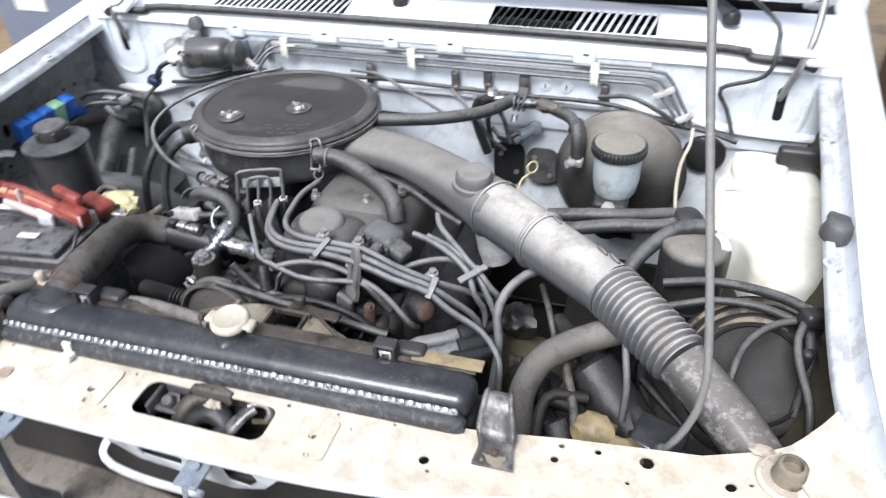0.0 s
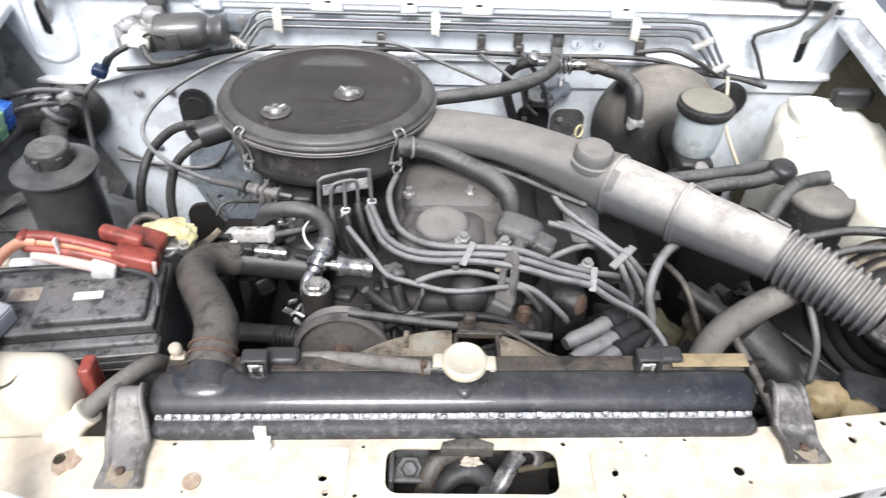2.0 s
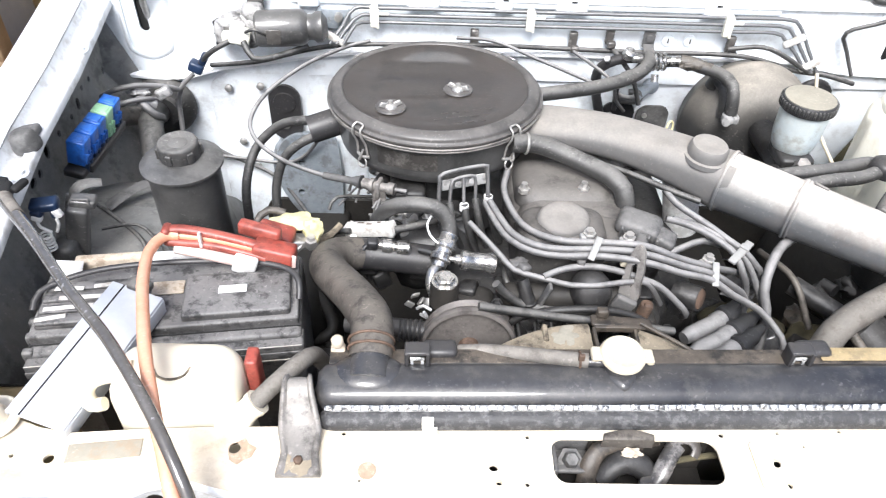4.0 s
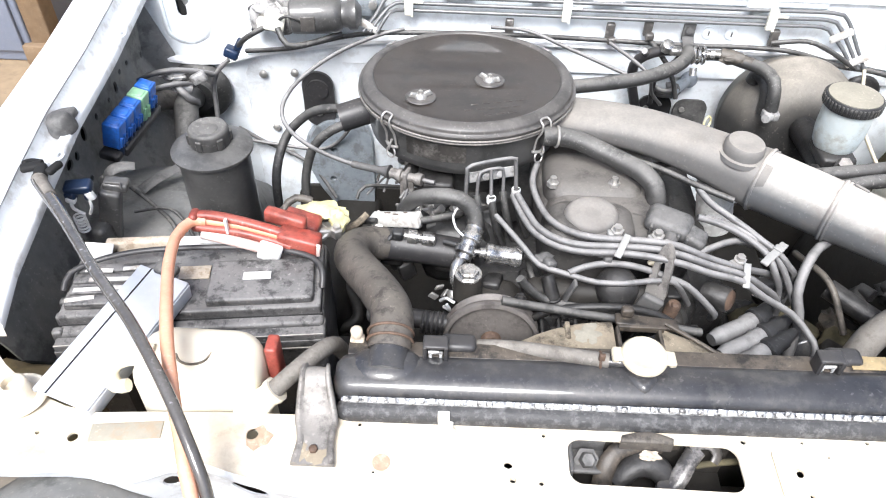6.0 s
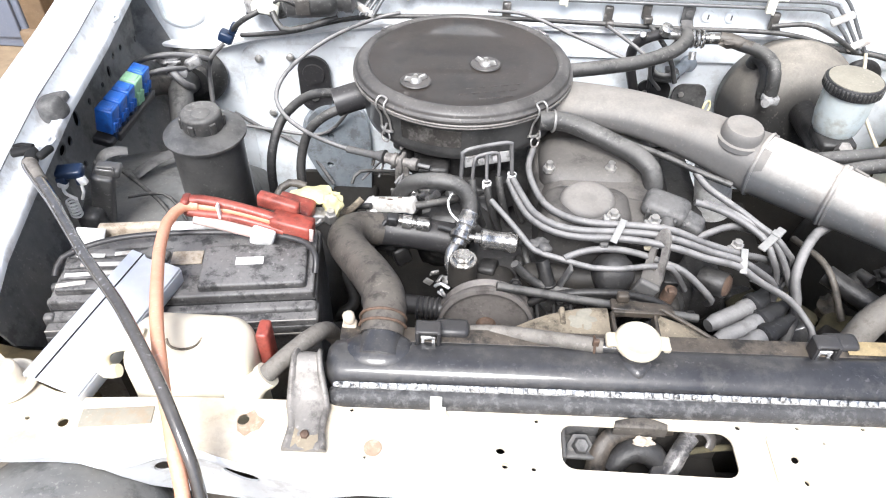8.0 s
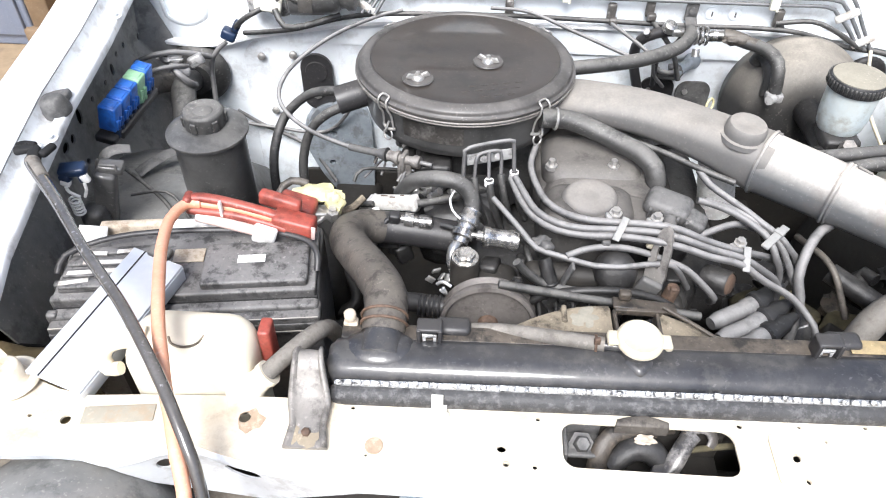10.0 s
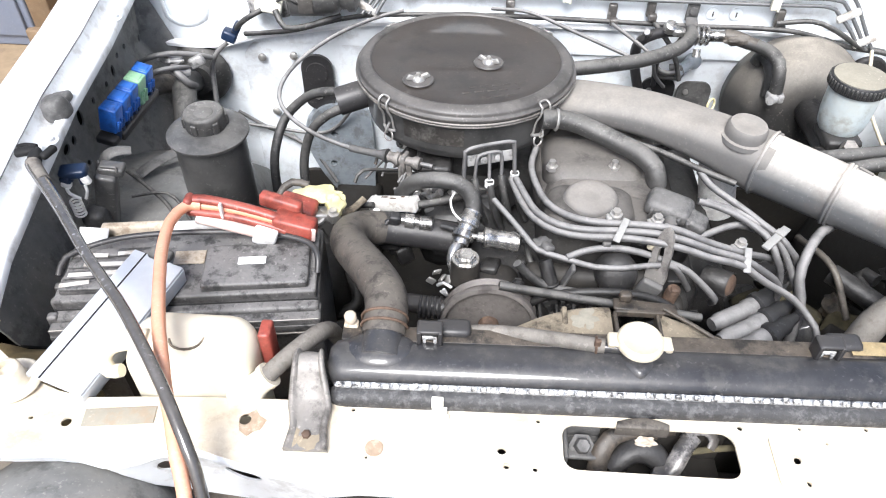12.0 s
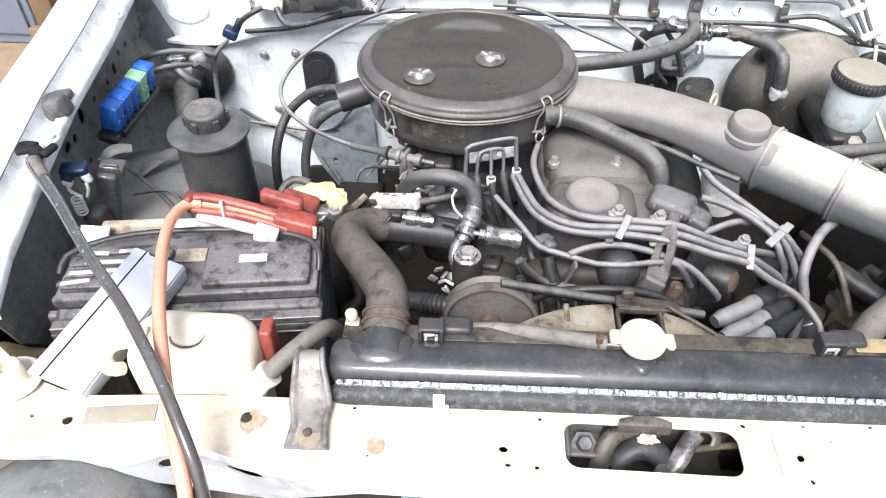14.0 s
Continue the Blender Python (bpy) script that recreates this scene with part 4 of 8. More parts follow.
# door mirror
part("door_mirror", merged(box((0.47, 1.74, 0.99), (0.17, 0.07, 0.13), 0.025), box((0.34, 1.76, 0.97), (0.12, 0.04, 0.05), 0.01)), M["black"], truck, "black door mirror")
part("roof", box((CX, 2.32, 1.50), (1.16, 0.95, 0.05), 0.02), M["white"], truck, "white cab roof")
part("cab_back", box((CX, 2.78, 1.02), (1.46, 0.04, 0.95), 0.015), M["white"], truck)
part("dashboard", box((CX, 1.62, 0.98), (1.36, 0.30, 0.10), 0.03), M["black"], truck, "dark dashboard behind the glass")
part("cab_floor", box((CX, 2.05, 0.45), (1.46, 1.5, 0.05), 0.01), M["floor_dark"], truck)
part("bench_seat", merged(box((CX, 2.45, 0.72), (1.25, 0.45, 0.18), 0.04), box((CX, 2.68, 1.0), (1.25, 0.12, 0.5), 0.04)), M["black"], truck, "dark bench seat")
part("load_bed", merged(box((CX, 3.75, 0.62), (1.5, 1.85, 0.05), 0.01), box((CX - 0.76, 3.75, 0.80), (0.04, 1.85, 0.42), 0.01), box((CX + 0.76, 3.75, 0.80), (0.04, 1.85, 0.42), 0.01), box((CX, 4.66, 0.80), (1.5, 0.04, 0.42), 0.01)), M["white"], truck, "white load bed")
for sgn in (1, -1):
    dd = part("door", box((CX + sgn * 0.745, 2.15, 0.72), (0.05, 1.20, 0.62), 0.02), M["white"], truck)
    part("door_handle", box((CX + sgn * 0.775, 2.60, 0.90), (0.02, 0.12, 0.025), 0.006), M["black"], dd)
    part("side_glass", box((CX + sgn * 0.69, 2.20, 1.24), (0.01, 0.92, 0.40), 0.004, rot(0, sgn * -16, 0)), M["glass_dark"], dd)
    part("screen_pillar", tube([(CX + sgn * 0.66, 1.40, 1.02), (CX + sgn * 0.57, 1.88, 1.48)], 0.028, 8), M["white"], truck)
    for y in (0.86, 3.75):
        wx = CX + sgn * 0.68
        wl = part("wheel", merged(lathe([(0.20, 0.0), (0.27, 0.0), (0.315, 0.02), (0.33, 0.05), (0.33, 0.14), (0.315, 0.17), (0.27, 0.19), (0.20, 0.19)], (wx - sgn * 0.10, y, 0.33), (sgn, 0, 0), 48)), M["rubber"], truck, "black road tyre")
        part("rim", lathe([(0.20, 0.03), (0.20, 0.17), (0.17, 0.16), (0.12, 0.13), (0.05, 0.15), (0, 0.15)], (wx - sgn * 0.10, y, 0.33), (sgn, 0, 0), 36), M["bare"], wl, "dull steel rim")
# front below the panel: bumper bar, grille carrier, straps, lamp bowls
parts("bumper_bar", [along(Matrix.Translation((CX + sgn * 0.36, 0.4485, 0.664)) @ rot(0, 0, sgn * 5.6).to_4x4(), [box((0, 0, 0), (0.722, 0.070, 0.05), 0.008)])[0] for sgn in (1, -1)], M["beam"], truck, "dusty grey bumper beam")
part("bumper_strip", box((CX, 0.395, 0.660), (1.50, 0.020, 0.012), 0.004), M["white"], truck, "pale bumper edge")
part("bumper_face", box((CX, 0.33, 0.61), (1.56, 0.14, 0.05), 0.012), M["apron"], truck, "grey bumper top")
for x in (-0.190, -0.672, -0.445):
    z0, y0 = 0.862, face_at(x)
    part("grille_strap", merged(box((x, y0 - 0.012, z0 - 0.006), (0.026, 0.035, 0.004), 0.001), tube([(x, y0 - 0.028, z0 - 0.004), (x, y0 - 0.034, 0.83), (x - 0.006, y0 - 0.030, 0.76), (x - 0.012, y0 + 0.0, 0.69)], 0.0165, 12, flat=0.14), lathe([(0.005, 0), (0.005, 0.004), (0, 0.004)], (x, y0 - 0.008, z0 - 0.004), n=8)), M["strap"], truck, "blue-grey bent steel strap")
for x, w in ((-1.0, 0.104),):
    lb = part("lamp_bowl", lathe([(w, 0.0), (w * 0.98, 0.02), (w * 0.8, 0.045), (w * 0.55, 0.07), (w * 0.30, 0.08), (0, 0.08)], (x - 0.004, 0.402, 0.750), (0, 0.92, 0.38), 36), M["apron"], truck, "dark empty headlamp bowl")
parts("lamp_carrier", [lump((CX + 0.650, 0.545, 0.705), (0.050, 0.04, 0.065), 2, 0.4), lump((CX + 0.625, 0.555, 0.675), (0.045, 0.04, 0.05), 5, 0.5), lump((CX + 0.680, 0.545, 0.675), (0.035, 0.04, 0.05), 6, 0.5), lump((CX - 0.60, 0.53, 0.77), (0.14, 0.10, 0.13), 3, 0.3)], M["brass"], truck, "mud-caked lamp carrier")
# added black panels keep the lamp openings dark, as if deep in shade
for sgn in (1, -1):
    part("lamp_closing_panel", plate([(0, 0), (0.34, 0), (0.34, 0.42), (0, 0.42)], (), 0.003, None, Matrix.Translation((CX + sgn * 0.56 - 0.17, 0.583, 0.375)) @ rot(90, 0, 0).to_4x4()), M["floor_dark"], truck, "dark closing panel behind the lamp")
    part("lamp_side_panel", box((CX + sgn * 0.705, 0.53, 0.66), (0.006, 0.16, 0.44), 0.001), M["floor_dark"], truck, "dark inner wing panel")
# made-up black block in the gap, coloured as its shade
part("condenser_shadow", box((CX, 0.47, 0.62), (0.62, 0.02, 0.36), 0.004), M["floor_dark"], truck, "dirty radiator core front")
# latch mechanism under the opening
part("loop_bracket", tube([(-0.552, 0.402, 0.858), (-0.554, 0.392, 0.850), (-0.545, 0.388, 0.838), (-0.518, 0.389, 0.826), (-0.480, 0.392, 0.818), (-0.45, 0.397, 0.810)], 0.0052, 10, flat=0.6), M["gutter"], truck, "pale blue loop bracket")
lt = root("bonnet_latch", (-0.47, 0.455, 0.80), "rusty bonnet latch mechanism under the front panel", "latch")
part("housing", merged(box((-0.47, 0.486, 0.832), (0.16, 0.006, 0.07), 0.002), box((-0.47, 0.455, 0.812), (0.16, 0.06, 0.004), 0.001)), M["floor_dark"], lt, "dark latch housing")
part("bolt_plate", merged(box((-0.524, 0.470, 0.845), (0.036, 0.030, 0.005), 0.002, rot(-12, 0, 0)), box((-0.5405, 0.466, 0.850), (0.005, 0.034, 0.022), 0.002), box((-0.524, 0.484, 0.852), (0.036, 0.005, 0.018), 0.002)), M["cast"], lt, "grey bolt plate")
part("bolt", merged(lathe([(0.0125, 0), (0.0125, 0.003), (0.008, 0.0035), (0.0078, 0.011), (0.006, 0.013), (0, 0.013)], (-0.524, 0.468, 0.848), (0, -0.45, 0.9), 6)), M["cast"], lt, "dull hexagon bolt")
part("lever", merged(tube([(-0.511, 0.446, 0.828), (-0.509, 0.455, 0.842), (-0.504, 0.466, 0.854), (-0.492, 0.476, 0.860), (-0.472, 0.480, 0.861), (-0.455, 0.482, 0.859)], lambda t: 0.0095 - 0.002 * t, 12, flat=0.55), box((-0.462, 0.484, 0.856), (0.050, 0.005, 0.016), 0.002, rot(0, -10, 0)), box((-0.508, 0.448, 0.832), (0.012, 0.020, 0.022), 0.005)), M["flange"], lt, "brown rusted lever")
part("tongue", tube([(-0.496, 0.452, 0.838), (-0.484, 0.462, 0.850), (-0.466, 0.466, 0.852), (-0.450, 0.458, 0.842), (-0.446, 0.446, 0.828)], lambda t: 0.013 - 0.004 * abs(2 * t - 1), 14, flat=0.8), M["engine"], lt, "oily steel tongue")
part("rust_flake", lump((-0.468, 0.468, 0.862), (0.018, 0.010, 0.008), 3, 0.6), M["residue"], lt, "pale rust scab")
part("hook", merged(tube([(-0.450, 0.444, 0.842), (-0.440, 0.456, 0.852), (-0.432, 0.468, 0.859), (-0.424, 0.477, 0.863)], 0.0085, 12, flat=0.6), tube([(-0.432, 0.478, 0.864), (-0.422, 0.483, 0.866), (-0.410, 0.483, 0.864), (-0.404, 0.476, 0.858), (-0.407, 0.470, 0.853)], lambda t: 0.0080 - 0.0025 * t, 12, flat=0.55), lathe([(0.011, 0), (0.011, 0.006), (0.008, 0.008), (0, 0.008)], (-0.452, 0.446, 0.840), (0.1, -0.3, 1), 16)), M["bracket"], lt, "worn steel hook")
# pale metal strip that paints a glint along the hook
part("hook_glint", tube([(-0.428, 0.4795, 0.8695), (-0.420, 0.4815, 0.8705), (-0.412, 0.4805, 0.869)], 0.0022, 8), M["bare"], lt, "rubbed bright edge")
part("cable", tube([(-0.424, 0.468, 0.850), (-0.405, 0.471, 0.852), (-0.375, 0.475, 0.852), (-0.34, 0.482, 0.845)], 0.0032, 8), M["olive"], lt, "dull release cable")
part("spring", merged(*[ring((-0.446 + 0.0034 * k, 0.450 - 0.0008 * k, 0.832 + 0.0005 * k), 0.0042, 0.0011, (1, 0.1, 0.1), 12, 5) for k in range(9)]), M["steel"], lt)
part("cover_tab", along(Matrix.Translation((-0.4725, 0.480, 0.8755)), [merged(solid([(-0.024, -0.007), (0.024, -0.007), (0.025, -0.001), (0.014, 0.003), (0.004, 0.0055), (-0.008, 0.004), (-0.022, 0.000)], -0.012, 0.0015, 0.0022, 2))])[0], M["rubber_brown"], lt, "dark rubber edge pad")

# ---- radiator ----
rad = root("radiator", (-0.478, 0.53, 0.45), "black enamelled radiator with a crimped top tank", "radiator")
XL, XR = -0.762, -0.200


def bar(sec, x0, x1, close=0.0):
    """A section of (y, z) drawn along x."""
    bm = bmesh.new()
    ys = sum(p[0] for p in sec) / len(sec)
    zs = sum(p[1] for p in sec) / len(sec)
    rows = []
    for x, k in ((x0, 0.6), (x0 + 0.006, 0.9), (x0 + 0.014, 1), (x1 - 0.014, 1), (x1 - 0.006, 0.9), (x1, 0.6)):
        rows.append([bm.verts.new((x, ys + (y - ys) * k, zs + (z - zs) * k)) for y, z in sec])
    n = len(sec)
    for a, b in zip(rows, rows[1:]):
        for i in range(n):
            bm.faces.new((a[i], a[(i + 1) % n], b[(i + 1) % n], b[i]))
    bm.faces.new(rows[0])
    bm.faces.new(rows[-1][::-1])
    return bm


part("top_tank", bar([(0.498, 0.884), (0.500, 0.895), (0.507, 0.901), (0.518, 0.9045), (0.531, 0.9050), (0.540, 0.902), (0.546, 0.894), (0.546, 0.872), (0.50, 0.872)], XL, XR), M["tank"], rad, "glossy blue-black top tank", 60)
part("rear_flange", merged(box((-0.478, 0.548, 0.901), (0.55, 0.018, 0.003), 0.001), box((-0.42, 0.556, 0.894), (0.44, 0.004, 0.014), 0.001)), M["flange"], rad, "dusty brown rear flange")
part("header_roll", bar([(0.486, 0.868), (0.482, 0.876), (0.483, 0.884), (0.489, 0.889), (0.50, 0.889), (0.51, 0.862), (0.492, 0.860)], XL + 0.004, XR - 0.002), M["speckled"], rad, "speckled black header rail", 60)
part("core", box((-0.478, 0.52, 0.66), (0.56, 0.04, 0.42), 0.004), M["floor_dark"], rad)
strip = part("crimp_strip", bar([(0.4935, 0.8885), (0.4932, 0.8915), (0.498, 0.8925), (0.500, 0.8885)], XL + 0.008, XR - 0.01), M["crimp"], rad, "crimped seam with bare bright tabs")
tab = to_mesh("crimp_tab", box((0, 0, 0), (0.0060, 0.0028, 0.0050), 0.0008, rot(-35, 0, 0), 1), M["crimp"], Vector((0, 0, 0)))
rt = random.Random(2)
for i in range(62):
    o = new("crimp_tab", tab)
    o.parent = strip
    o.location = Vector((XL + 0.012 + i * 0.0088 + rt.uniform(-0.0006, 0.0006), 0.4937 + rt.uniform(-0.0006, 0.0004), 0.8945 + rt.uniform(-0.0009, 0.0007))) - Vector(rad["at"])
    o.rotation_euler = (0, radians(rt.uniform(-6, 6)), 0)
# filler neck and cap
part("filler_neck", merged(lathe([(0.016, 0), (0.016, 0.02), (0.019, 0.022), (0.019, 0.026)], (-0.475, 0.534, 0.893), n=32), box((-0.475, 0.522, 0.899), (0.026, 0.026, 0.016), 0.007, rot(0, 0, 45))), M["tank"], rad)
cap = part("radiator_cap", lathe([(0.0215, 0), (0.022, 0.003), (0.0205, 0.006), (0.019, 0.0075), (0.0178, 0.0078), (0.017, 0.0070), (0, 0.0075)], (-0.475, 0.535, 0.918), (0, -0.06, 1), 40), M["zinc"], rad, "pale gold pressure cap with two ears")
for sx in (-1, 1):
    part("cap_ear", merged(box((-0.475 + sx * 0.020, 0.535 - sx * 0.0014, 0.920), (0.018, 0.016, 0.004), 0.0018, rot(0, 0, -4)), box((-0.475 + sx * 0.026, 0.535 - sx * 0.002, 0.918), (0.007, 0.014, 0.007), 0.002)), M["zinc"], cap)
part("overflow_hose", tube([(-0.662, 0.566, 0.872), (-0.648, 0.563, 0.884), (-0.625, 0.561, 0.893), (-0.595, 0.557, 0.898), (-0.56, 0.549, 0.903), (-0.53, 0.543, 0.905), (-0.505, 0.539, 0.906)], 0.0076, 14), M["dusthose"], rad, "dust-coated overflow hose")
part("hose_clip", merged(ring((-0.513, 0.540, 0.9058), 0.0082, 0.0014, (1, -0.1, 0.05), 20, 6), box((-0.513, 0.536, 0.915), (0.006, 0.004, 0.008), 0.001)), M["rust"], rad, "corroded wire clip")
part("hose_stub", tube([(-0.512, 0.539, 0.906), (-0.490, 0.536, 0.908)], 0.0052, 10), M["tank"], rad)
# shroud clips
for x in (-0.669, -0.299):
    c = part("shroud_clip", merged(box((x - 0.010, 0.542, 0.909), (0.004, 0.016, 0.024), 0.001), box((x + 0.010, 0.542, 0.909), (0.004, 0.016, 0.024), 0.001), box((x, 0.543, 0.919), (0.024, 0.016, 0.005), 0.002), box((x, 0.549, 0.908), (0.022, 0.004, 0.022), 0.001), box((x + 0.022, 0.556, 0.903), (0.034, 0.020, 0.012), 0.005)), M["black"], rad, "black plastic shroud clip")
    part("clip_tongue", merged(box((x, 0.5385, 0.910), (0.014, 0.002, 0.004), 0.0005), box((x - 0.005, 0.5385, 0.906), (0.003, 0.002, 0.008), 0.0005), box((x + 0.005, 0.5385, 0.906), (0.003, 0.002, 0.008), 0.0005)), M["crimp"], c, "bright metal tongue")
part("warning_label", box((-0.235, 0.550, 0.9035), (0.075, 0.016, 0.0012), 0.0003), M["brass"], rad, "ochre warning label strip")
# brackets that hold it to the panel
for x, yb in ((-0.777, 0.434), (-0.171, 0.452)):
    k = (yb - 0.434)
    pts = [(x - 0.002, 0.528, 0.884), (x - 0.002, 0.524, 0.900), (x - 0.002, 0.514, 0.9085), (x - 0.001, 0.503, 0.904), (x, 0.493, 0.893), (x + 0.002, 0.480 + 0.2 * k, 0.884), (x + 0.004, 0.460 + 0.6 * k, 0.881), (x + 0.005, yb, 0.8795)]
    b = part("mount_bracket", pressed_strap(pts, [0.010, 0.0115, 0.0135, 0.0195, 0.0180, 0.0165, 0.0185, 0.0195], 0.003, 0.0035), M["wornmetal" if x < -0.5 else "bracket"], rad, "worn grey metal mounting bracket with a rusty foot", 60)
    part("bracket_bolt", lathe([(0.0042, 0), (0.0042, 0.003), (0.003, 0.004), (0, 0.004)], (x + 0.004, yb + 0.014, 0.8805), n=6), M["rust"], b)
    part("rust_foot", lump((x + 0.004, yb + 0.014, 0.8795), (0.030, 0.028, 0.0026), 7, 0.45), M["tanmetal"], b, "rusty foot")

rad.rotation_euler.z = radians(1.2)
rad.location.y += 0.002
# upper hose and its outlet
part("hose_outlet", lathe([(0.024, -0.012), (0.022, 0.0), (0.0195, 0.008), (0.0195, 0.02)], (-0.714, 0.538, 0.896), (0.05, 0.85, 0.35), 24), M["tank"], rad)
part("neck_flare", merged(lump((-0.715, 0.530, 0.897), (0.075, 0.046, 0.026), 31, 0.0), lump((-0.742, 0.518, 0.892), (0.045, 0.034, 0.022), 33, 0.0)), M["tank"], rad, "enamelled neck bulge")
uh = root("radiator_hose", (-0.722, 0.545, 0.89), "dusty brown rubber top radiator hose with a clamp", "hose")
part("hose", tube([(-0.714, 0.545, 0.899), (-0.714, 0.563, 0.905), (-0.717, 0.590, 0.906), (-0.737, 0.635, 0.890), (-0.762, 0.680, 0.872), (-0.779, 0.718, 0.855), (-0.780, 0.752, 0.839), (-0.766, 0.770, 0.829), (-0.748, 0.778, 0.822)], 0.0215, 18), M["rubber_brown"], uh)
part("water_neck", tube([(-0.762, 0.772, 0.827), (-0.745, 0.779, 0.821), (-0.700, 0.780, 0.816), (-0.650, 0.780, 0.808)], 0.0205, 24), M["black"], uh, "smooth black outlet neck")
cl = part("hose_clamp", merged(ring((-0.714, 0.553, 0.9025), 0.0222, 0.0015, (0.0, 1, 0.32)), ring((-0.7145, 0.562, 0.9045), 0.0222, 0.0015, (-0.02, 1, 0.25))), M["rust"], uh, "rusty wire hose clamp")
part("clamp_screw", merged(tube([(-0.746, 0.556, 0.885), (-0.746, 0.553, 0.915)], 0.0034, 8), lathe([(0.0060, 0), (0.0060, 0.007), (0.004, 0.009), (0, 0.009)], (-0.746, 0.553, 0.911), (0, -0.2, 1), 10), box((-0.746, 0.554, 0.902), (0.014, 0.010, 0.007), 0.002), tube([(-0.742, 0.556, 0.892), (-0.732, 0.557, 0.896)], 0.003, 8)), M["residue"], cl, "pale corroded screw")

# ---- engine ----
rb0 = random.Random(41)
eng = root("engine", (-0.48, 0.9, 0.4), "grimy dust-covered four-cylinder petrol engine", "engine")
part("block", merged(box((-0.49, 0.93, 0.595), (0.30, 0.40, 0.38), 0.03), box((-0.48, 0.735, 0.645), (0.24, 0.06, 0.28), 0.02)), M["engine"], eng)
part("valve_cover", merged(box((-0.464, 0.925, 0.808), (0.176, 0.31, 0.104), 0.032, None, 6, 0.08), box((-0.478, 0.895, 0.836), (0.135, 0.110, 0.062), 0.026, rot(-3, 0, 0), 6), box((-0.522, 0.900, 0.820), (0.070, 0.14, 0.060), 0.024, rot(0, -10, 0), 6)), M["valve"], eng, "dust-grey pressed valve cover", 60)
part("cover_front", merged(box((-0.490, 0.792, 0.826), (0.126, 0.092, 0.098), 0.028, None, 7, 0.10), box((-0.435, 0.790, 0.842), (0.052, 0.060, 0.044), 0.014, rot(0, 8, -6), 5)), M["valve"], eng, "rounded dusty housing", 60)
part("cover_boss", along(Matrix.Translation((-0.492, 0.791, 0.871)) @ rot(12, 0, 0).to_4x4() @ Matrix.Diagonal((1.0, 0.86, 1, 1)), [lathe([(0.036, -0.004), (0.0335, 0.004), (0.031, 0.009), (0.027, 0.0115), (0.018, 0.0125), (0, 0.0130)], (0, 0, 0), n=36)])[0], M["duct"], eng, "smooth dust-pale oval boss", 60)
Rc = Matrix.Translation((-0.395, 0.784, 0.868)) @ rot(12, 6, -22).to_4x4()
oc = part("oil_cap", along(Rc, [merged(box((-0.004, 0.002, 0.006), (0.060, 0.040, 0.022), 0.010, None, 4, 0.12), lathe([(0.024, -0.030), (0.024, -0.006), (0.020, 0.0)], (-0.006, 0.004, 0), n=24), box((0.030, -0.004, 0.000), (0.028, 0.026, 0.020), 0.006, rot(0, 14, 0), 3), lathe([(0.009, 0), (0.0085, 0.014), (0.006, 0.015), (0.006, 0.004)], (0.004, -0.016, 0.002), (0.1, -1, 0.1), 18))])[0], M["cast"], eng, "grey moulded oil filler cap")
parts("cap_rib", [along(Rc, [box((-0.022 + 0.011 * k, -0.0185, 0.004), (0.0035, 0.006, 0.018), 0.001)])[0] for k in (0, 1, 3, 4)], M["cast"], oc)
part("front_neck", merged(box((-0.415, 0.782, 0.825), (0.10, 0.06, 0.05), 0.016, rot(14, 0, -8), 4), lathe([(0.022, 0), (0.021, 0.03), (0, 0.03)], (-0.398, 0.790, 0.832), (0.1, -0.2, 1), 24)), M["engine"], eng, "oily neck below the cap")
for x, y in ((-0.535, 0.86), (-0.415, 0.90), (-0.455, 0.865)):
    part("cover_bolt", merged(lathe([(0.008, 0), (0.008, 0.006), (0.0045, 0.006), (0.0045, 0.014), (0, 0.014)], (x, y, 0.864), n=6)), M["steel"], eng)
part("front_cover", merged(box((-0.475, 0.715, 0.70), (0.20, 0.03, 0.13), 0.012), box((-0.49, 0.722, 0.800), (0.16, 0.030, 0.050), 0.014, None, 4), box((-0.425, 0.722, 0.790), (0.05, 0.034, 0.034), 0.010, rot(0, 12, 0), 3), box((-0.385, 0.716, 0.765), (0.035, 0.03, 0.04), 0.010, rot(0, -20, 0), 3), lathe([(0.062, 0), (0.06, 0.004), (0.05, 0.007), (0, 0.007)], (-0.455, 0.70, 0.735), (0, -1, 0.1), 28), lathe([(0.04, 0), (0.04, 0.02), (0.03, 0.03), (0, 0.03)], (-0.54, 0.70, 0.71), (0, -1, 0.1), 20)), M["floor_dark"], eng, "ribbed grimy timing cover")
part("pump_dome", lathe([(0.026, 0), (0.0255, 0.012), (0.022, 0.021), (0.014, 0.026), (0, 0.027)], (-0.462, 0.722, 0.822), (0.05, -0.85, 0.5), 30), M["engine"], eng, "dark rounded dome", 60)
part("stub_hose", merged(tube([(-0.548, 0.712, 0.846), (-0.543, 0.704, 0.834), (-0.539, 0.698, 0.822)], lambda t: 0.0078 + 0.0012 * t, 16), ring((-0.5385, 0.6975, 0.821), 0.0080, 0.0022, (0.15, -0.3, -0.9), 20, 8)), M["engine"], eng, "short oily hose stub")
part("stub_bracket", box((-0.520, 0.700, 0.832), (0.004, 0.012, 0.036), 0.0015, rot(0, 18, 0)), M["cast"], eng, "bent grey tab")
part("curved_hose", tube([(-0.581, 0.694, 0.856), (-0.567, 0.694, 0.838), (-0.547, 0.694, 0.822), (-0.519, 0.694, 0.814), (-0.486, 0.694, 0.810), (-0.456, 0.694, 0.811)], 0.0052, 12), M["rubber"], eng, "grey hose curving below the leads")
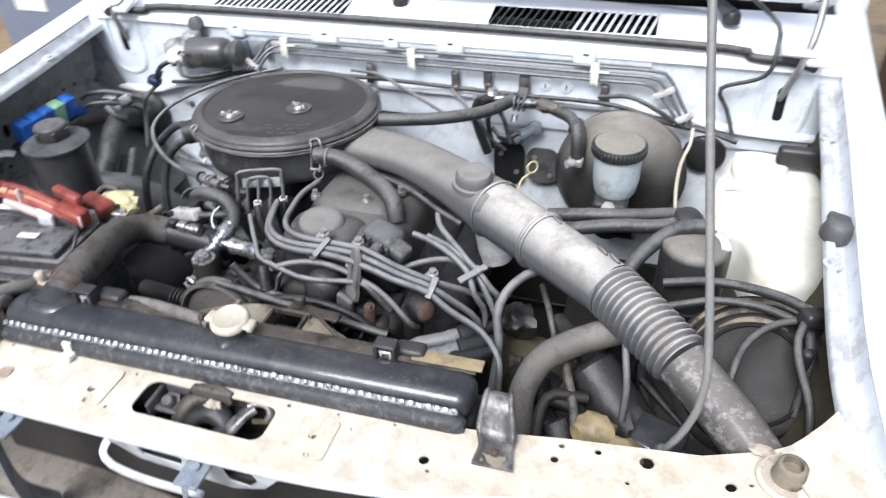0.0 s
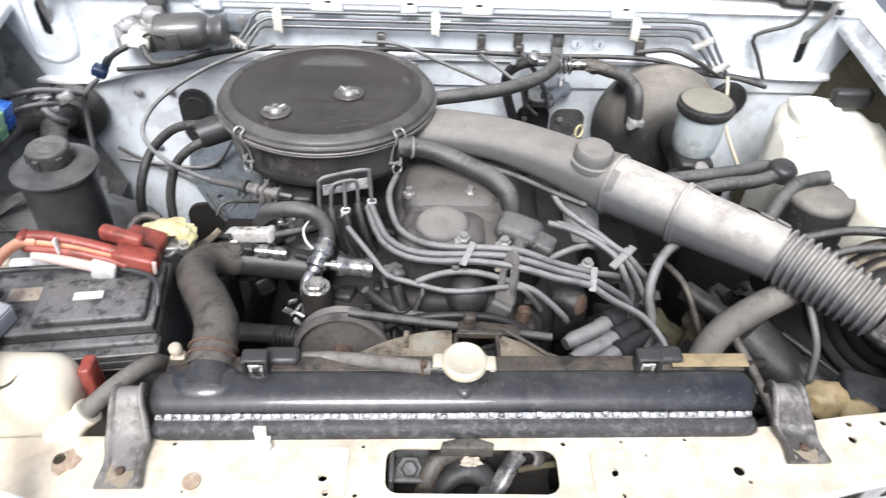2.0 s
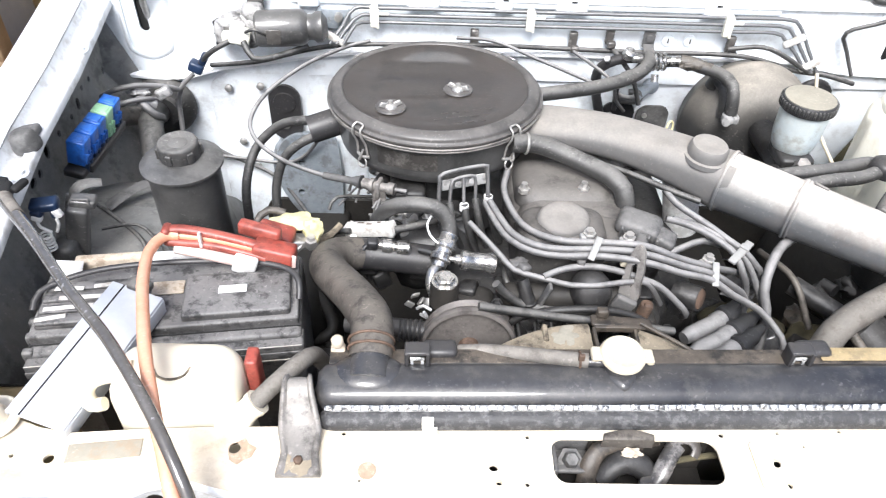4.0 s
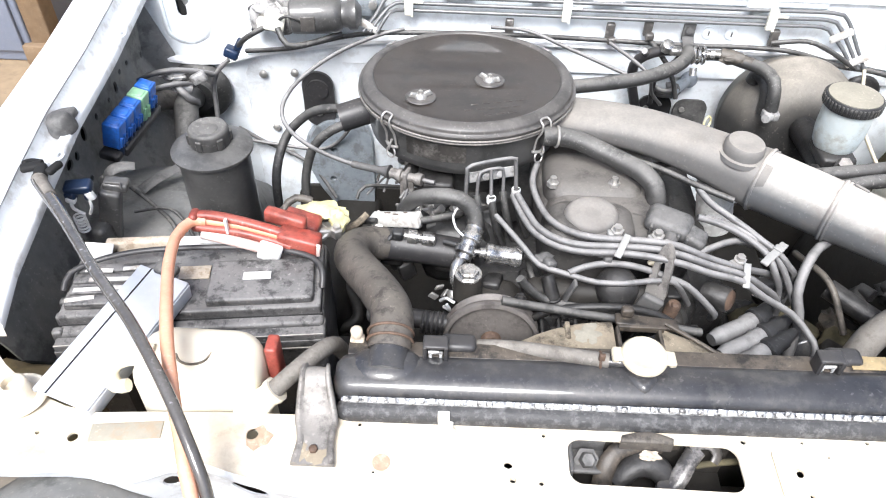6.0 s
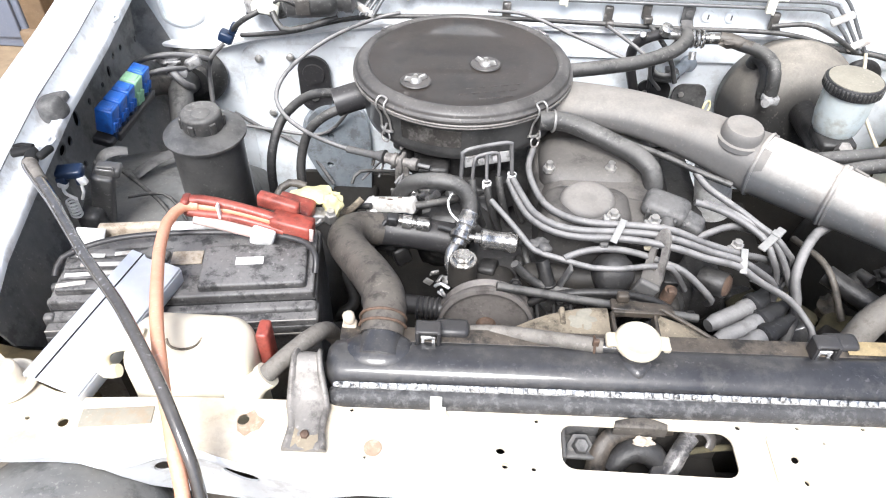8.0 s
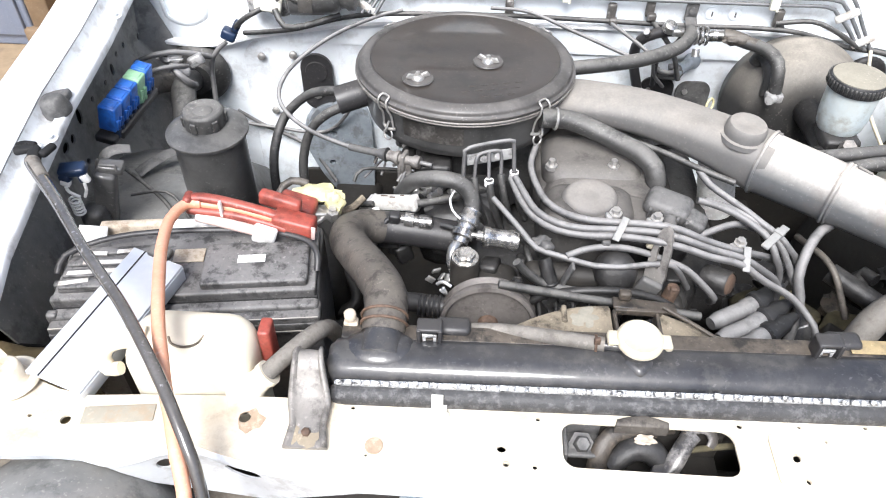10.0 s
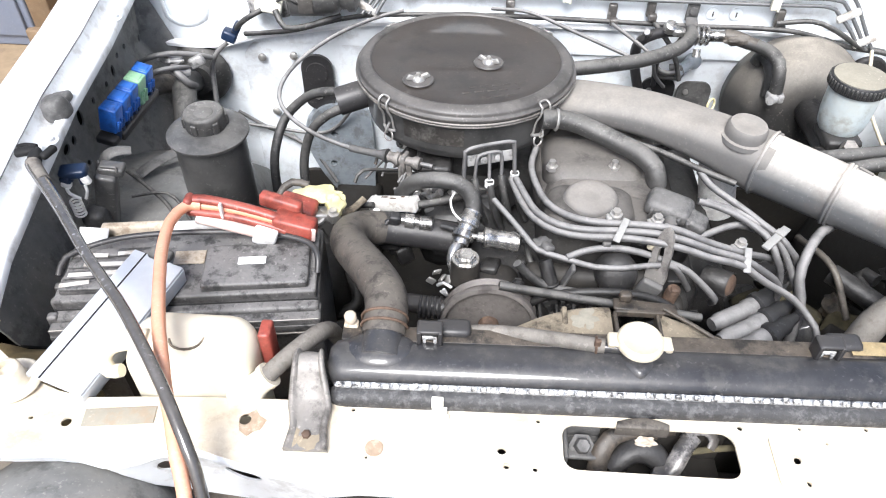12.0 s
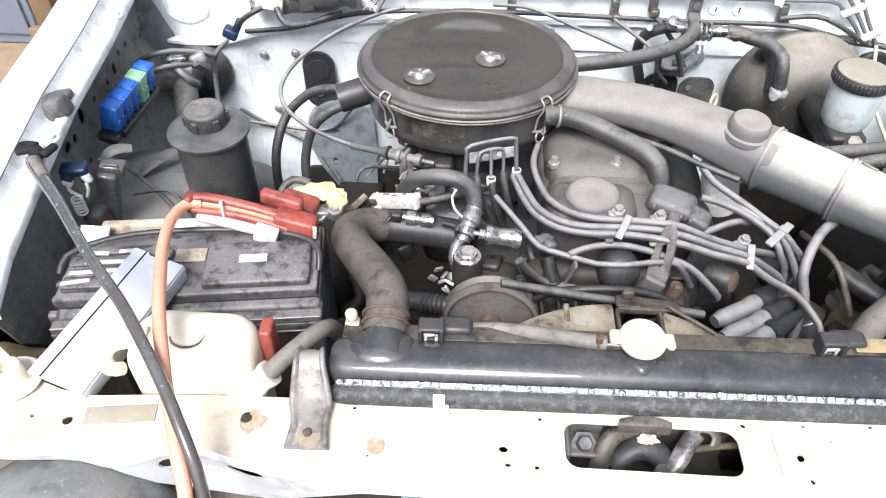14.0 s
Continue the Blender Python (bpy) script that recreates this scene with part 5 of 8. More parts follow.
for a in range(11):
    part("cover_rib", box((-0.555 + a * 0.0165, 0.692, 0.785 - 0.0012 * (a - 5) ** 2), (0.0045, 0.026, 0.045), 0.0015, rot(8, (a - 5) * 7, 0)), M["engine"], eng)
part("cover_rim", tube([(-0.575, 0.690, 0.775), (-0.545, 0.688, 0.808), (-0.49, 0.687, 0.822), (-0.43, 0.688, 0.818), (-0.385, 0.690, 0.79), (-0.37, 0.692, 0.75)], 0.005, 8), M["engine"], eng)
part("intake_manifold", merged(box((-0.65, 0.93, 0.76), (0.12, 0.24, 0.10), 0.03), tube([(-0.60, 0.86, 0.79), (-0.66, 0.86, 0.77), (-0.70, 0.88, 0.72)], 0.028, 12), tube([(-0.60, 0.97, 0.79), (-0.66, 0.97, 0.77), (-0.70, 0.99, 0.72)], 0.028, 12)), M["engine"], eng)
part("carburettor", merged(box((-0.655, 0.96, 0.835), (0.11, 0.11, 0.06), 0.01), box((-0.69, 0.90, 0.825), (0.05, 0.05, 0.04), 0.006), lathe([(0.012, 0), (0.012, 0.03), (0.008, 0.034), (0, 0.034)], (-0.725, 0.94, 0.82), (-0.3, -1, 0), 16), lathe([(0.02, 0), (0.02, 0.04), (0, 0.042)], (-0.60, 0.885, 0.82), (0.2, -1, 0.2), 16)), M["engine"], eng, "oily carburettor under the air cleaner")
part("exhaust_side", merged(box((-0.33, 0.93, 0.72), (0.08, 0.34, 0.09), 0.03), tube([(-0.36, 0.80, 0.74), (-0.31, 0.79, 0.70), (-0.30, 0.80, 0.60)], 0.024, 12), tube([(-0.36, 0.90, 0.74), (-0.30, 0.90, 0.70), (-0.29, 0.88, 0.58)], 0.024, 12)), M["engine"], eng, "oily exhaust manifold")
for k in range(14):
    x, y, z = rb0.uniform(-0.745, -0.66), rb0.uniform(0.86, 0.97), rb0.uniform(0.79, 0.845)
    part("linkage_piece", merged(box((x, y, z), (rb0.uniform(0.006, 0.018), rb0.uniform(0.006, 0.02), rb0.uniform(0.012, 0.035)), 0.002, rot(rb0.uniform(-30, 30), rb0.uniform(-30, 30), rb0.uniform(0, 90))), lathe([(0.005, 0), (0.005, 0.004), (0.003, 0.005), (0.003, 0.010), (0, 0.010)], (x, y - 0.008, z), (rb0.uniform(-0.5, 0.5), -1, rb0.uniform(-0.2, 0.6)), 8)), M["cast" if k % 3 else "steel"], eng)
part("rust_plug", merged(lathe([(0.0085, -0.03), (0.0085, 0.0), (0.0075, 0.003), (0, 0.004)], (-0.3925, 0.705, 0.812), (0.1, -0.1, 1), 16), box((-0.3925, 0.702, 0.816), (0.009, 0.008, 0.005), 0.002)), M["rust"], eng, "rust-brown plug")
# power steering pump with its pulley and fluid fitting
pp = part("pump", merged(box((-0.608, 0.724, 0.778), (0.070, 0.055, 0.056), 0.020, None, 5), lathe([(0.018, 0), (0.017, 0.035), (0, 0.035)], (-0.640, 0.712, 0.806), n=24)), M["floor_dark"], eng, "oily black steering pump")
part("pump_plug", merged(lathe([(0.0135, 0), (0.0115, 0.007), (0.009, 0.007), (0.009, 0.010), (0, 0.010)], (-0.640, 0.710, 0.843), (0, -0.15, 1), 6), lathe([(0.016, 0), (0.016, 0.004), (0, 0.004)], (-0.640, 0.711, 0.839), n=24)), M["chrome"], pp, "worn steel hexagon plug")
pu = part("pulley", lathe([(0.046, 0.006), (0.050, 0.0), (0.056, 0.0), (0.0575, 0.003), (0.0535, 0.009), (0.0575, 0.015), (0.0585, 0.019), (0.0575, 0.023), (0.053, 0.0245), (0.0515, 0.022), (0.0505, 0.014)], (-0.609, 0.690, 0.771), (0, -1, 0.12), 56), M["pulleyface"], eng, "brown-grey steel belt pulley")
part("pulley_web", lathe([(0.0512, 0.010), (0.0512, 0.0155), (0.040, 0.0170), (0.026, 0.0160), (0.018, 0.0190), (0.0, 0.0192)], (-0.609, 0.690, 0.771), (0, -1, 0.12), 48), M["pulleyface"], pu)
part("pulley_hub", lathe([(0.0125, 0.017), (0.012, 0.026), (0.010, 0.028), (0, 0.028)], (-0.609, 0.690, 0.771), (0, -1, 0.12), 28), M["rust"], pu, "rust-brown hub")
part("pulley_nut", lathe([(0.0085, 0), (0.0085, 0.008), (0.005, 0.008), (0.005, 0.013), (0, 0.013)], (-0.609, 0.663, 0.7735), (0, -1, 0.12), 6), M["rust"], pu)
part("belt", merged(tube([(-0.600, 0.679, 0.833), (-0.54, 0.680, 0.822), (-0.45, 0.681, 0.807), (-0.36, 0.682, 0.792)], 0.0055, 8), tube([(-0.63, 0.68, 0.735), (-0.5, 0.682, 0.70), (-0.40, 0.682, 0.66)], 0.0065, 8)), M["rubber"], eng, "dusty rubber drive belt")
# fan shroud arch and fan
def arch(x0, x1, back):
    """A stretch of the curved shroud between two places; back(x): how far its rear edge reaches."""
    bm = bmesh.new()
    rows = []
    for i in range(25):
        x = x0 + (x1 - x0) * i / 24
        z = 0.861 - 0.85 * (x + 0.475) ** 2
        yb = back(x)
        rows.append([bm.verts.new((x, y, z - d)) for d, y in ((0.004, 0.562), (0.0, 0.574), (0.001, yb - 0.008), (0.005, yb), (0.010, yb), (0.007, 0.574), (0.010, 0.562))])
    for a, b in zip(rows, rows[1:]):
        for k in range(7):
            bm.faces.new((a[k], a[(k + 1) % 7], b[(k + 1) % 7], b[k]))
    bm.faces.new(rows[0])
    bm.faces.new(rows[-1][::-1])
    return bm

sh = root("fan_shroud", (-0.475, 0.60, 0.56), "mud-coated curved fan shroud behind the radiator", "fan shroud")
part("arch", arch(-0.612, -0.483, lambda x: 0.634 - 2.6 * (x + 0.483) ** 2), M["tanmetal"], sh)
part("arch", arch(-0.432, -0.335, lambda x: 0.630 - 0.35 * (x + 0.432)), M["tanmetal"], sh)
part("rear_flange", merged(box((-0.440, 0.648, 0.843), (0.070, 0.018, 0.005), 0.002, rot(-8, 2, -3)), box((-0.462, 0.655, 0.852), (0.014, 0.010, 0.012), 0.003)), M["flange"], sh, "grimy rear flange")
part("edge_rod", tube([(-0.428, 0.627, 0.866), (-0.395, 0.605, 0.863), (-0.352, 0.580, 0.852)], 0.0024, 8), M["flange"], sh, "thin grimy edge")
part("dried_mud", lump((-0.507, 0.612, 0.8585), (0.034, 0.030, 0.003), 41, 0.6), M["captop"], sh, "dried pale mud")

sb = plate([(-0.68, 0.60), (-0.25, 0.60), (-0.25, 0.88), (-0.36, 0.887), (-0.40, 0.865), (-0.55, 0.865), (-0.575, 0.862), (-0.64, 0.856), (-0.68, 0.845)], [], 0.003)
for v in sb.verts:
    v.co = Vector((v.co.x, 0.568 + v.co.z, v.co.y))
part("back_sheet", sb, M["flange"], sh)
part("notch_frame", merged(box((-0.454, 0.622, 0.862), (0.050, 0.004, 0.008), 0.001), box((-0.4790, 0.606, 0.856), (0.004, 0.034, 0.016), 0.001), box((-0.4345, 0.606, 0.856), (0.004, 0.034, 0.016), 0.001)), M["flange"], sh, "muddy raised frame")
# black floor laid in so the notch looks shaded
part("notch_floor", box((-0.454, 0.604, 0.838), (0.050, 0.034, 0.003), 0.001), M["floor_dark"], sh)

part("lug", box((-0.532, 0.618, 0.855), (0.006, 0.024, 0.010), 0.002, rot(0, 10, 0)), M["tanmetal"], sh)
part("fan_hub", merged(lathe([(0.05, 0), (0.05, 0.03), (0.03, 0.035), (0, 0.035)], (-0.475, 0.66, 0.62), (0, -1, 0), 24), *[box((-0.475 + 0.12 * math.cos(a), 0.64, 0.62 + 0.12 * math.sin(a)), (0.16, 0.006, 0.07), 0.002, rot(25, -math.degrees(a), 0)) for a in (0.4, 1.45, 2.5, 3.55, 4.6, 5.7)]), M["black"], eng)
# lifting eye in front of the leads
Rl = Matrix.Translation((-0.417, 0.714, 0.852)) @ Matrix(((0.80, 0.05, -0.60, 0), (-0.55, 0.30, -0.78, 0), (0.14, 0.95, 0.27, 0), (0, 0, 0, 1)))
ly = part("lifting_eye", along(Rl, [plate(spline_2d([(-0.0125, -0.030), (0.0105, -0.032), (0.0120, -0.010), (0.0125, 0.015), (0.0095, 0.034), (0.0035, 0.041), (-0.0030, 0.038), (-0.0075, 0.024), (-0.0115, 0.0), (-0.0130, -0.024)]), [[(x, y) for x, y in circ(0.0005, 0.006, 0.0036, 18, 0.020)]], 0.006)])[0], M["wornmetal"], eng, "grey steel lifting eye with a long slot")
part("eye_foot", merged(box((-0.4260, 0.703, 0.808), (0.026, 0.009, 0.050), 0.003, rot(10, 16, -18)), box((-0.434, 0.698, 0.788), (0.034, 0.014, 0.030), 0.004, rot(0, 8, -18))), M["cast"], ly, "grey pressed foot")
# caps of the plug leads
for x, y, z in ((-0.332, 0.699, 0.772), (-0.326, 0.677, 0.769), (-0.328, 0.653, 0.768)):
    d = (0.060, 0.034, 0.002)
    b = part("lead_cap", lathe([(0.008, -0.006), (0.0095, 0), (0.0112, 0.006), (0.0105, 0.045), (0.0122, 0.048), (0.0122, 0.060), (0.010, 0.063), (0, 0.063)], (x, y, z - 0.008), d, 20), M["wire"], eng, "dusty grey ignition cap")
    part("cap_boot", lathe([(0.010, 0), (0.0150, 0.004), (0.0150, 0.012), (0.012, 0.018), (0.012, 0.034), (0.009, 0.040), (0.006, 0.055)], (x + 0.052, y + 0.029, z - 0.006), (0.05, 0.036, 0.004), 18), M["pitch"], b)
db = part("distributor_body", lathe([(0.016, -0.03), (0.016, 0.002), (0.0145, 0.003), (0.0140, 0.001), (0, 0.001)], (-0.322, 0.725, 0.806), (0.72, -0.62, 0.25), 24), M["engine"], eng, "grimy distributor body", 60)
part("distributor_face", lathe([(0.0138, 0.0012), (0.012, 0.004), (0, 0.005)], (-0.322, 0.725, 0.806), (0.72, -0.62, 0.25), 24), M["rust"], db, "brown corroded face", 60)
# small hardware on the engine's face
rb = random.Random(12)
for k in range(26):
    x, z = rb.uniform(-0.60, -0.36), rb.uniform(0.70, 0.83)
    part("cover_bolt", lathe([(0.0075, 0), (0.0075, 0.003), (0.005, 0.003), (0.005, 0.008), (0, 0.0085)], (x, 0.694 - 0.004 * rb.random(), z), (0, -1, 0.15), 6), M["engine"], eng)
for k in range(9):
    x, y, z = rb.uniform(-0.62, -0.35), rb.uniform(0.70, 0.76), rb.uniform(0.76, 0.805)
    part("casting_lug", box((x, y, z), (rb.uniform(0.012, 0.03), rb.uniform(0.015, 0.03), rb.uniform(0.012, 0.03)), 0.004, rot(rb.uniform(-25, 25), rb.uniform(-25, 25), rb.uniform(0, 90))), M["engine"], eng)
for k in range(10):
    x, y, z = rb.uniform(-0.78, -0.62), rb.uniform(0.78, 0.90), rb.uniform(0.74, 0.81)
    part("manifold_lug", box((x, y, z), (rb.uniform(0.012, 0.035), rb.uniform(0.015, 0.03), rb.uniform(0.012, 0.035)), 0.004, rot(rb.uniform(-25, 25), rb.uniform(-25, 25), rb.uniform(0, 90))), M["engine"], eng)
for k in range(12):
    x, y, z = rb.uniform(-0.76, -0.66), rb.uniform(0.80, 0.88), rb.uniform(0.77, 0.815)
    part("small_fitting", lathe([(0.006, 0), (0.006, 0.005), (0.004, 0.006), (0.004, 0.014), (0.0055, 0.015), (0.0055, 0.02), (0, 0.021)], (x, y, z), (rb.uniform(-0.8, 0.8), rb.uniform(-0.9, 0.1), rb.uniform(0.1, 0.8)), 8), M["steel"], eng)
for k in range(9):
    x, y, z = rb.uniform(-0.76, -0.58), rb.uniform(0.83, 0.89), rb.uniform(0.77, 0.815)
    part("small_hose", tube([(x, y, z), (x + rb.uniform(-0.03, 0.05), y + rb.uniform(-0.03, 0.02), z + rb.uniform(0.0, 0.03)), (x + rb.uniform(0.02, 0.09), y + rb.uniform(-0.03, 0.03), z + rb.uniform(-0.03, 0.02))], rb.uniform(0.003, 0.0055), 8), M["rubber"], eng)

# ---- air cleaner ----
ac = root("air_cleaner", (-0.655, 0.99, 0.85), "large round black air cleaner with two wing nuts", "air cleaner")
TL = Matrix.Translation((-0.654, 1.020, 0.9250)) @ rot(-2.5, 0, 0).to_4x4()
rimp = lathe([(0.128, -0.010), (0.140, -0.010), (0.1515, -0.0095), (0.1535, -0.007), (0.1535, -0.0045), (0.1505, -0.003), (0.1490, -0.001), (0.1495, 0.001), (0.1475, 0.0035), (0.1425, 0.0068), (0.1375, 0.0082), (0.1340, 0.0078), (0.1318, 0.0060), (0.1317, -0.0085)], (0, 0, 0), n=96)
part("lid_rim", along(TL, [rimp])[0], M["rim"], ac, "dust-greyed rolled lid rim", 60)
lidp = lathe([(0.1316, 0.0), (0.1316, 0.0057), (0.1295, 0.0051), (0.090, 0.0051), (0.060, 0.0051), (0, 0.0051)], (0, 0, 0), n=96)
part("lid", along(TL, [lidp])[0], M["lid"], ac, "dark brown-black pressed lid", 60)
bodyp = lathe([(0.10, -0.078), (0.128, -0.076), (0.138, -0.070), (0.141, -0.058), (0.1435, -0.022), (0.146, -0.018), (0.150, -0.0165), (0.1515, -0.0135), (0.149, -0.0115)], (0, 0, 0), n=96)
part("pan", along(TL, [bodyp])[0], M["enamel"], ac, "black round filter pan", 60)
parts("rim_bead", [along(TL, [ring((0, 0, z), r, 0.0016, n=96)])[0] for r, z in ((0.1512, -0.0150), (0.1530, -0.0105))], M["wornmetal"], ac, "rubbed bright bead")
lbz = bmesh.new()
rows = []
for i in range(9):
    a = radians(238 + i * 4.2)
    rows.append([lbz.verts.new((rr * math.cos(a), rr * math.sin(a), z)) for rr, z in ((0.1441, -0.024), (0.1424, -0.050))])
for a, b in zip(rows, rows[1:]):
    lbz.faces.new((a[0], a[1], b[1], b[0]))
bmesh.ops.solidify(lbz, geom=lbz.faces[:], thickness=-0.0008)
part("faded_label", along(TL, [lbz])[0], M["bracket"], ac, "faded grey sticker")
for nx, ny, tw in ((-0.0605, -0.073, 20), (0.0315, -0.018, -25)):
    dish = part("nut_dish", along(TL, [lathe([(0.021, 0.0052), (0.020, 0.0068), (0.016, 0.0060), (0.011, 0.0055), (0, 0.0054)], (nx, ny, 0.0012), n=28)])[0], M["rim"], ac)
    T2 = TL @ Matrix.Translation((nx, ny, 0.0055)) @ rot(0, 0, tw).to_4x4() @ Matrix.Diagonal((1, 1, 0.7, 1))
    part("wing_nut", along(T2, [merged(lathe([(0.009, 0), (0.0085, 0.004), (0.006, 0.009), (0, 0.010)], (0, 0, 0), n=16), box((0.010, 0, 0.008), (0.011, 0.0035, 0.010), 0.0015, rot(0, -25, 0)), box((-0.010, 0, 0.008), (0.011, 0.0035, 0.010), 0.0015, rot(0, 25, 0)), lathe([(0.003, 0), (0.003, 0.015), (0, 0.015)], (0, 0, 0), n=8))])[0], M["steel"], dish, "bright steel wing nut")
# raised lettering area that cannot be read
for lx, ly, ln in [(0.012 + 0.015 * k, -0.084 + 0.004 * k, 0.010) for k in range(5)] + [(0.004 + 0.016 * k, -0.099 + 0.004 * k, 0.011) for k in range(5)] + [(0.030 + 0.016 * k, -0.108 + 0.004 * k, 0.011) for k in range(3)]:
    part("embossed_bar", along(TL, [box((lx, ly, 0.0052), (ln, 0.0026, 0.0010), 0.0005, rot(0, 0, 14))])[0], M["lid"], ac)
for deg in (229, 313, 40, 140):
    a = radians(deg)
    R = TL @ rot(0, 0, deg).to_4x4()
    sp = part("spring_clip", along(R, [merged(tube([(0.147, -0.009, -0.045), (0.1495, -0.008, -0.026), (0.1565, -0.008, -0.012), (0.1565, -0.007, -0.001), (0.150, -0.006, 0.003), (0.150, 0.006, 0.003), (0.1565, 0.007, -0.001), (0.1565, 0.008, -0.012), (0.1495, 0.008, -0.026), (0.147, 0.009, -0.045)], 0.0015, 8, 0.004), tube([(0.146, -0.011, -0.045), (0.150, 0.0, -0.047), (0.146, 0.011, -0.045)], 0.0022, 8, 0.004), ring((0.149, 0, -0.056), 0.0075, 0.0013, (1, 0, 0.2), 18, 6), tube([(0.150, 0.004, -0.034), (0.155, 0.002, -0.046), (0.152, 0, -0.05)], 0.0016, 8, 0.004))])[0], M["steel"], ac, "sprung wire clip")
# side snout, breather
part("side_snout", merged(tube([(-0.785, 0.995, 0.884), (-0.810, 0.985, 0.880), (-0.832, 0.978, 0.875)], 0.020, 14)), M["black"], ac)
part("breather_hose", tube([(-0.552, 0.905, 0.910), (-0.516, 0.910, 0.906), (-0.482, 0.903, 0.897), (-0.452, 0.890, 0.890), (-0.424, 0.869, 0.887), (-0.407, 0.851, 0.878), (-0.402, 0.843, 0.858)], 0.0128, 14), M["rubber"], ac, "dusty rubber breather hose")
part("breather_clamp", ring((-0.532, 0.908, 0.908), 0.0135, 0.0018, (0.9, 0.1, -0.1), 20, 6), M["steel"], ac)

# ---- intake duct ----
dk = root("intake_duct", (-0.20, 0.80, 0.84), "dusty grey plastic intake duct with a corrugated joint", "duct")


el = tube([(-0.61, 1.007, 0.873), (-0.54, 0.995, 0.882), (-0.48, 0.977, 0.891), (-0.41, 0.950, 0.896), (-0.335, 0.912, 0.891), (-0.262, 0.872, 0.879)], lambda t: 0.047 - 0.008 * t - 0.026 * t * (1 - t), 40, 0.006, flat=lambda t: 0.50 + 0.48 * t * t, power=0.74)
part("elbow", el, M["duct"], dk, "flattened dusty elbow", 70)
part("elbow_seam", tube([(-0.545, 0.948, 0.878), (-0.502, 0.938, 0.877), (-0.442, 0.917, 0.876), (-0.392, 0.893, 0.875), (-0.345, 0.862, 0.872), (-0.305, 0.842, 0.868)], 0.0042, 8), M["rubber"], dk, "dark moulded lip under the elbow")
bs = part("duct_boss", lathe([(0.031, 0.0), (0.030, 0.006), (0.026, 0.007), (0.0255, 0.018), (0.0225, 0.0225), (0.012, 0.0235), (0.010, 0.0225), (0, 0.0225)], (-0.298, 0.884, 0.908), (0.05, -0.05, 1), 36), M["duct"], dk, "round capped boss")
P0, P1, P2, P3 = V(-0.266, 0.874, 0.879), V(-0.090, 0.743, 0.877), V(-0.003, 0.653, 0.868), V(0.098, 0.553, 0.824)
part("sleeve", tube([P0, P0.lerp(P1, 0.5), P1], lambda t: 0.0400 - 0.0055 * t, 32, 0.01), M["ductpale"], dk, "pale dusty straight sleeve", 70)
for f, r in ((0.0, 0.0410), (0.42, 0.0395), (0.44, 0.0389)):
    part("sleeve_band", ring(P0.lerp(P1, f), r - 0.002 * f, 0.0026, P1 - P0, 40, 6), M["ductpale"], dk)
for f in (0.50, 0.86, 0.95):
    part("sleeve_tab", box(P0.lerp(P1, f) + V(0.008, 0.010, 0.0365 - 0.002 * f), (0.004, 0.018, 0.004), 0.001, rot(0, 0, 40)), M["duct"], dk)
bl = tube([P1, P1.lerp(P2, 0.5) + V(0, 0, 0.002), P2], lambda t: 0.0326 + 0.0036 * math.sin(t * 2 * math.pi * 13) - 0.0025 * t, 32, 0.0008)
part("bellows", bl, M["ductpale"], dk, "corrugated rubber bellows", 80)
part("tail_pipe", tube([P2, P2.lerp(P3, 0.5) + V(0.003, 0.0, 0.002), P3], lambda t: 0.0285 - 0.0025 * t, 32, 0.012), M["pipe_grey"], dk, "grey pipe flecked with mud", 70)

# ---- battery ----
bt = root("car_battery", (-0.935, 0.665, 0.66), "dusty black car battery with a red clamp on it", "battery")
BR = Matrix.Translation((-0.938, 0.630, 0)) @ rot(0, 0, 7.5).to_4x4()


def on(*bms):
    return along(BR, [merged(*bms)])[0]


part("case", on(box((0, 0.028, 0.757), (0.280, 0.126, 0.196), 0.005)), M["battery"], bt)
part("front_ledge", on(box((0, -0.034, 0.838), (0.284, 0.026, 0.022), 0.003), box((0, -0.046, 0.836), (0.284, 0.004, 0.010), 0.001)), M["battery"], bt)
top = part("cover", on(box((0, 0.026, 0.862), (0.276, 0.100, 0.014), 0.003)), M["battery"], bt)
part("end_block", on(box((0.073, 0.012, 0.8735), (0.114, 0.062, 0.011), 0.003)), M["battery"], top)
part("end_block", on(box((-0.082, 0.014, 0.8715), (0.100, 0.058, 0.008), 0.003)), M["battery"], top)
for k in range(4):
    part("moulded_rib", on(box((-0.082, -0.010 + 0.0165 * k, 0.8765), (0.096, 0.0115, 0.005), 0.002)), M["battery"], top)
part("label_patch", on(box((0.068, 0.016, 0.8795), (0.030, 0.011, 0.0012), 0.0003)), M["paper"], top, "small white label")
part("tan_label", on(box((-0.004, 0.034, 0.8702), (0.034, 0.020, 0.0016), 0.0004)), M["residue"], top, "tan label")
for i, (lx, ly, lw) in enumerate(((-0.105, 0.034, 0.03), (-0.09, 0.020, 0.045), (-0.10, 0.006, 0.05), (-0.07, 0.036, 0.02), (-0.115, -0.008, 0.03))):
    part("print_bar", on(box((lx, ly, 0.8795), (lw, 0.0055, 0.0012), 0.0003, rot(0, 0, -4 + 3 * i))), M["tape"], top, "worn white print")
part("handle", on(tube([(0.138, 0.004, 0.868), (0.139, 0.018, 0.880), (0.128, 0.036, 0.884), (0.09, 0.050, 0.886), (0.03, 0.056, 0.887), (-0.05, 0.056, 0.887), (-0.10, 0.048, 0.885), (-0.134, 0.030, 0.882), (-0.140, 0.012, 0.872)], 0.0034, 8, flat=0.8)), M["black"], bt, "folded black carry handle")
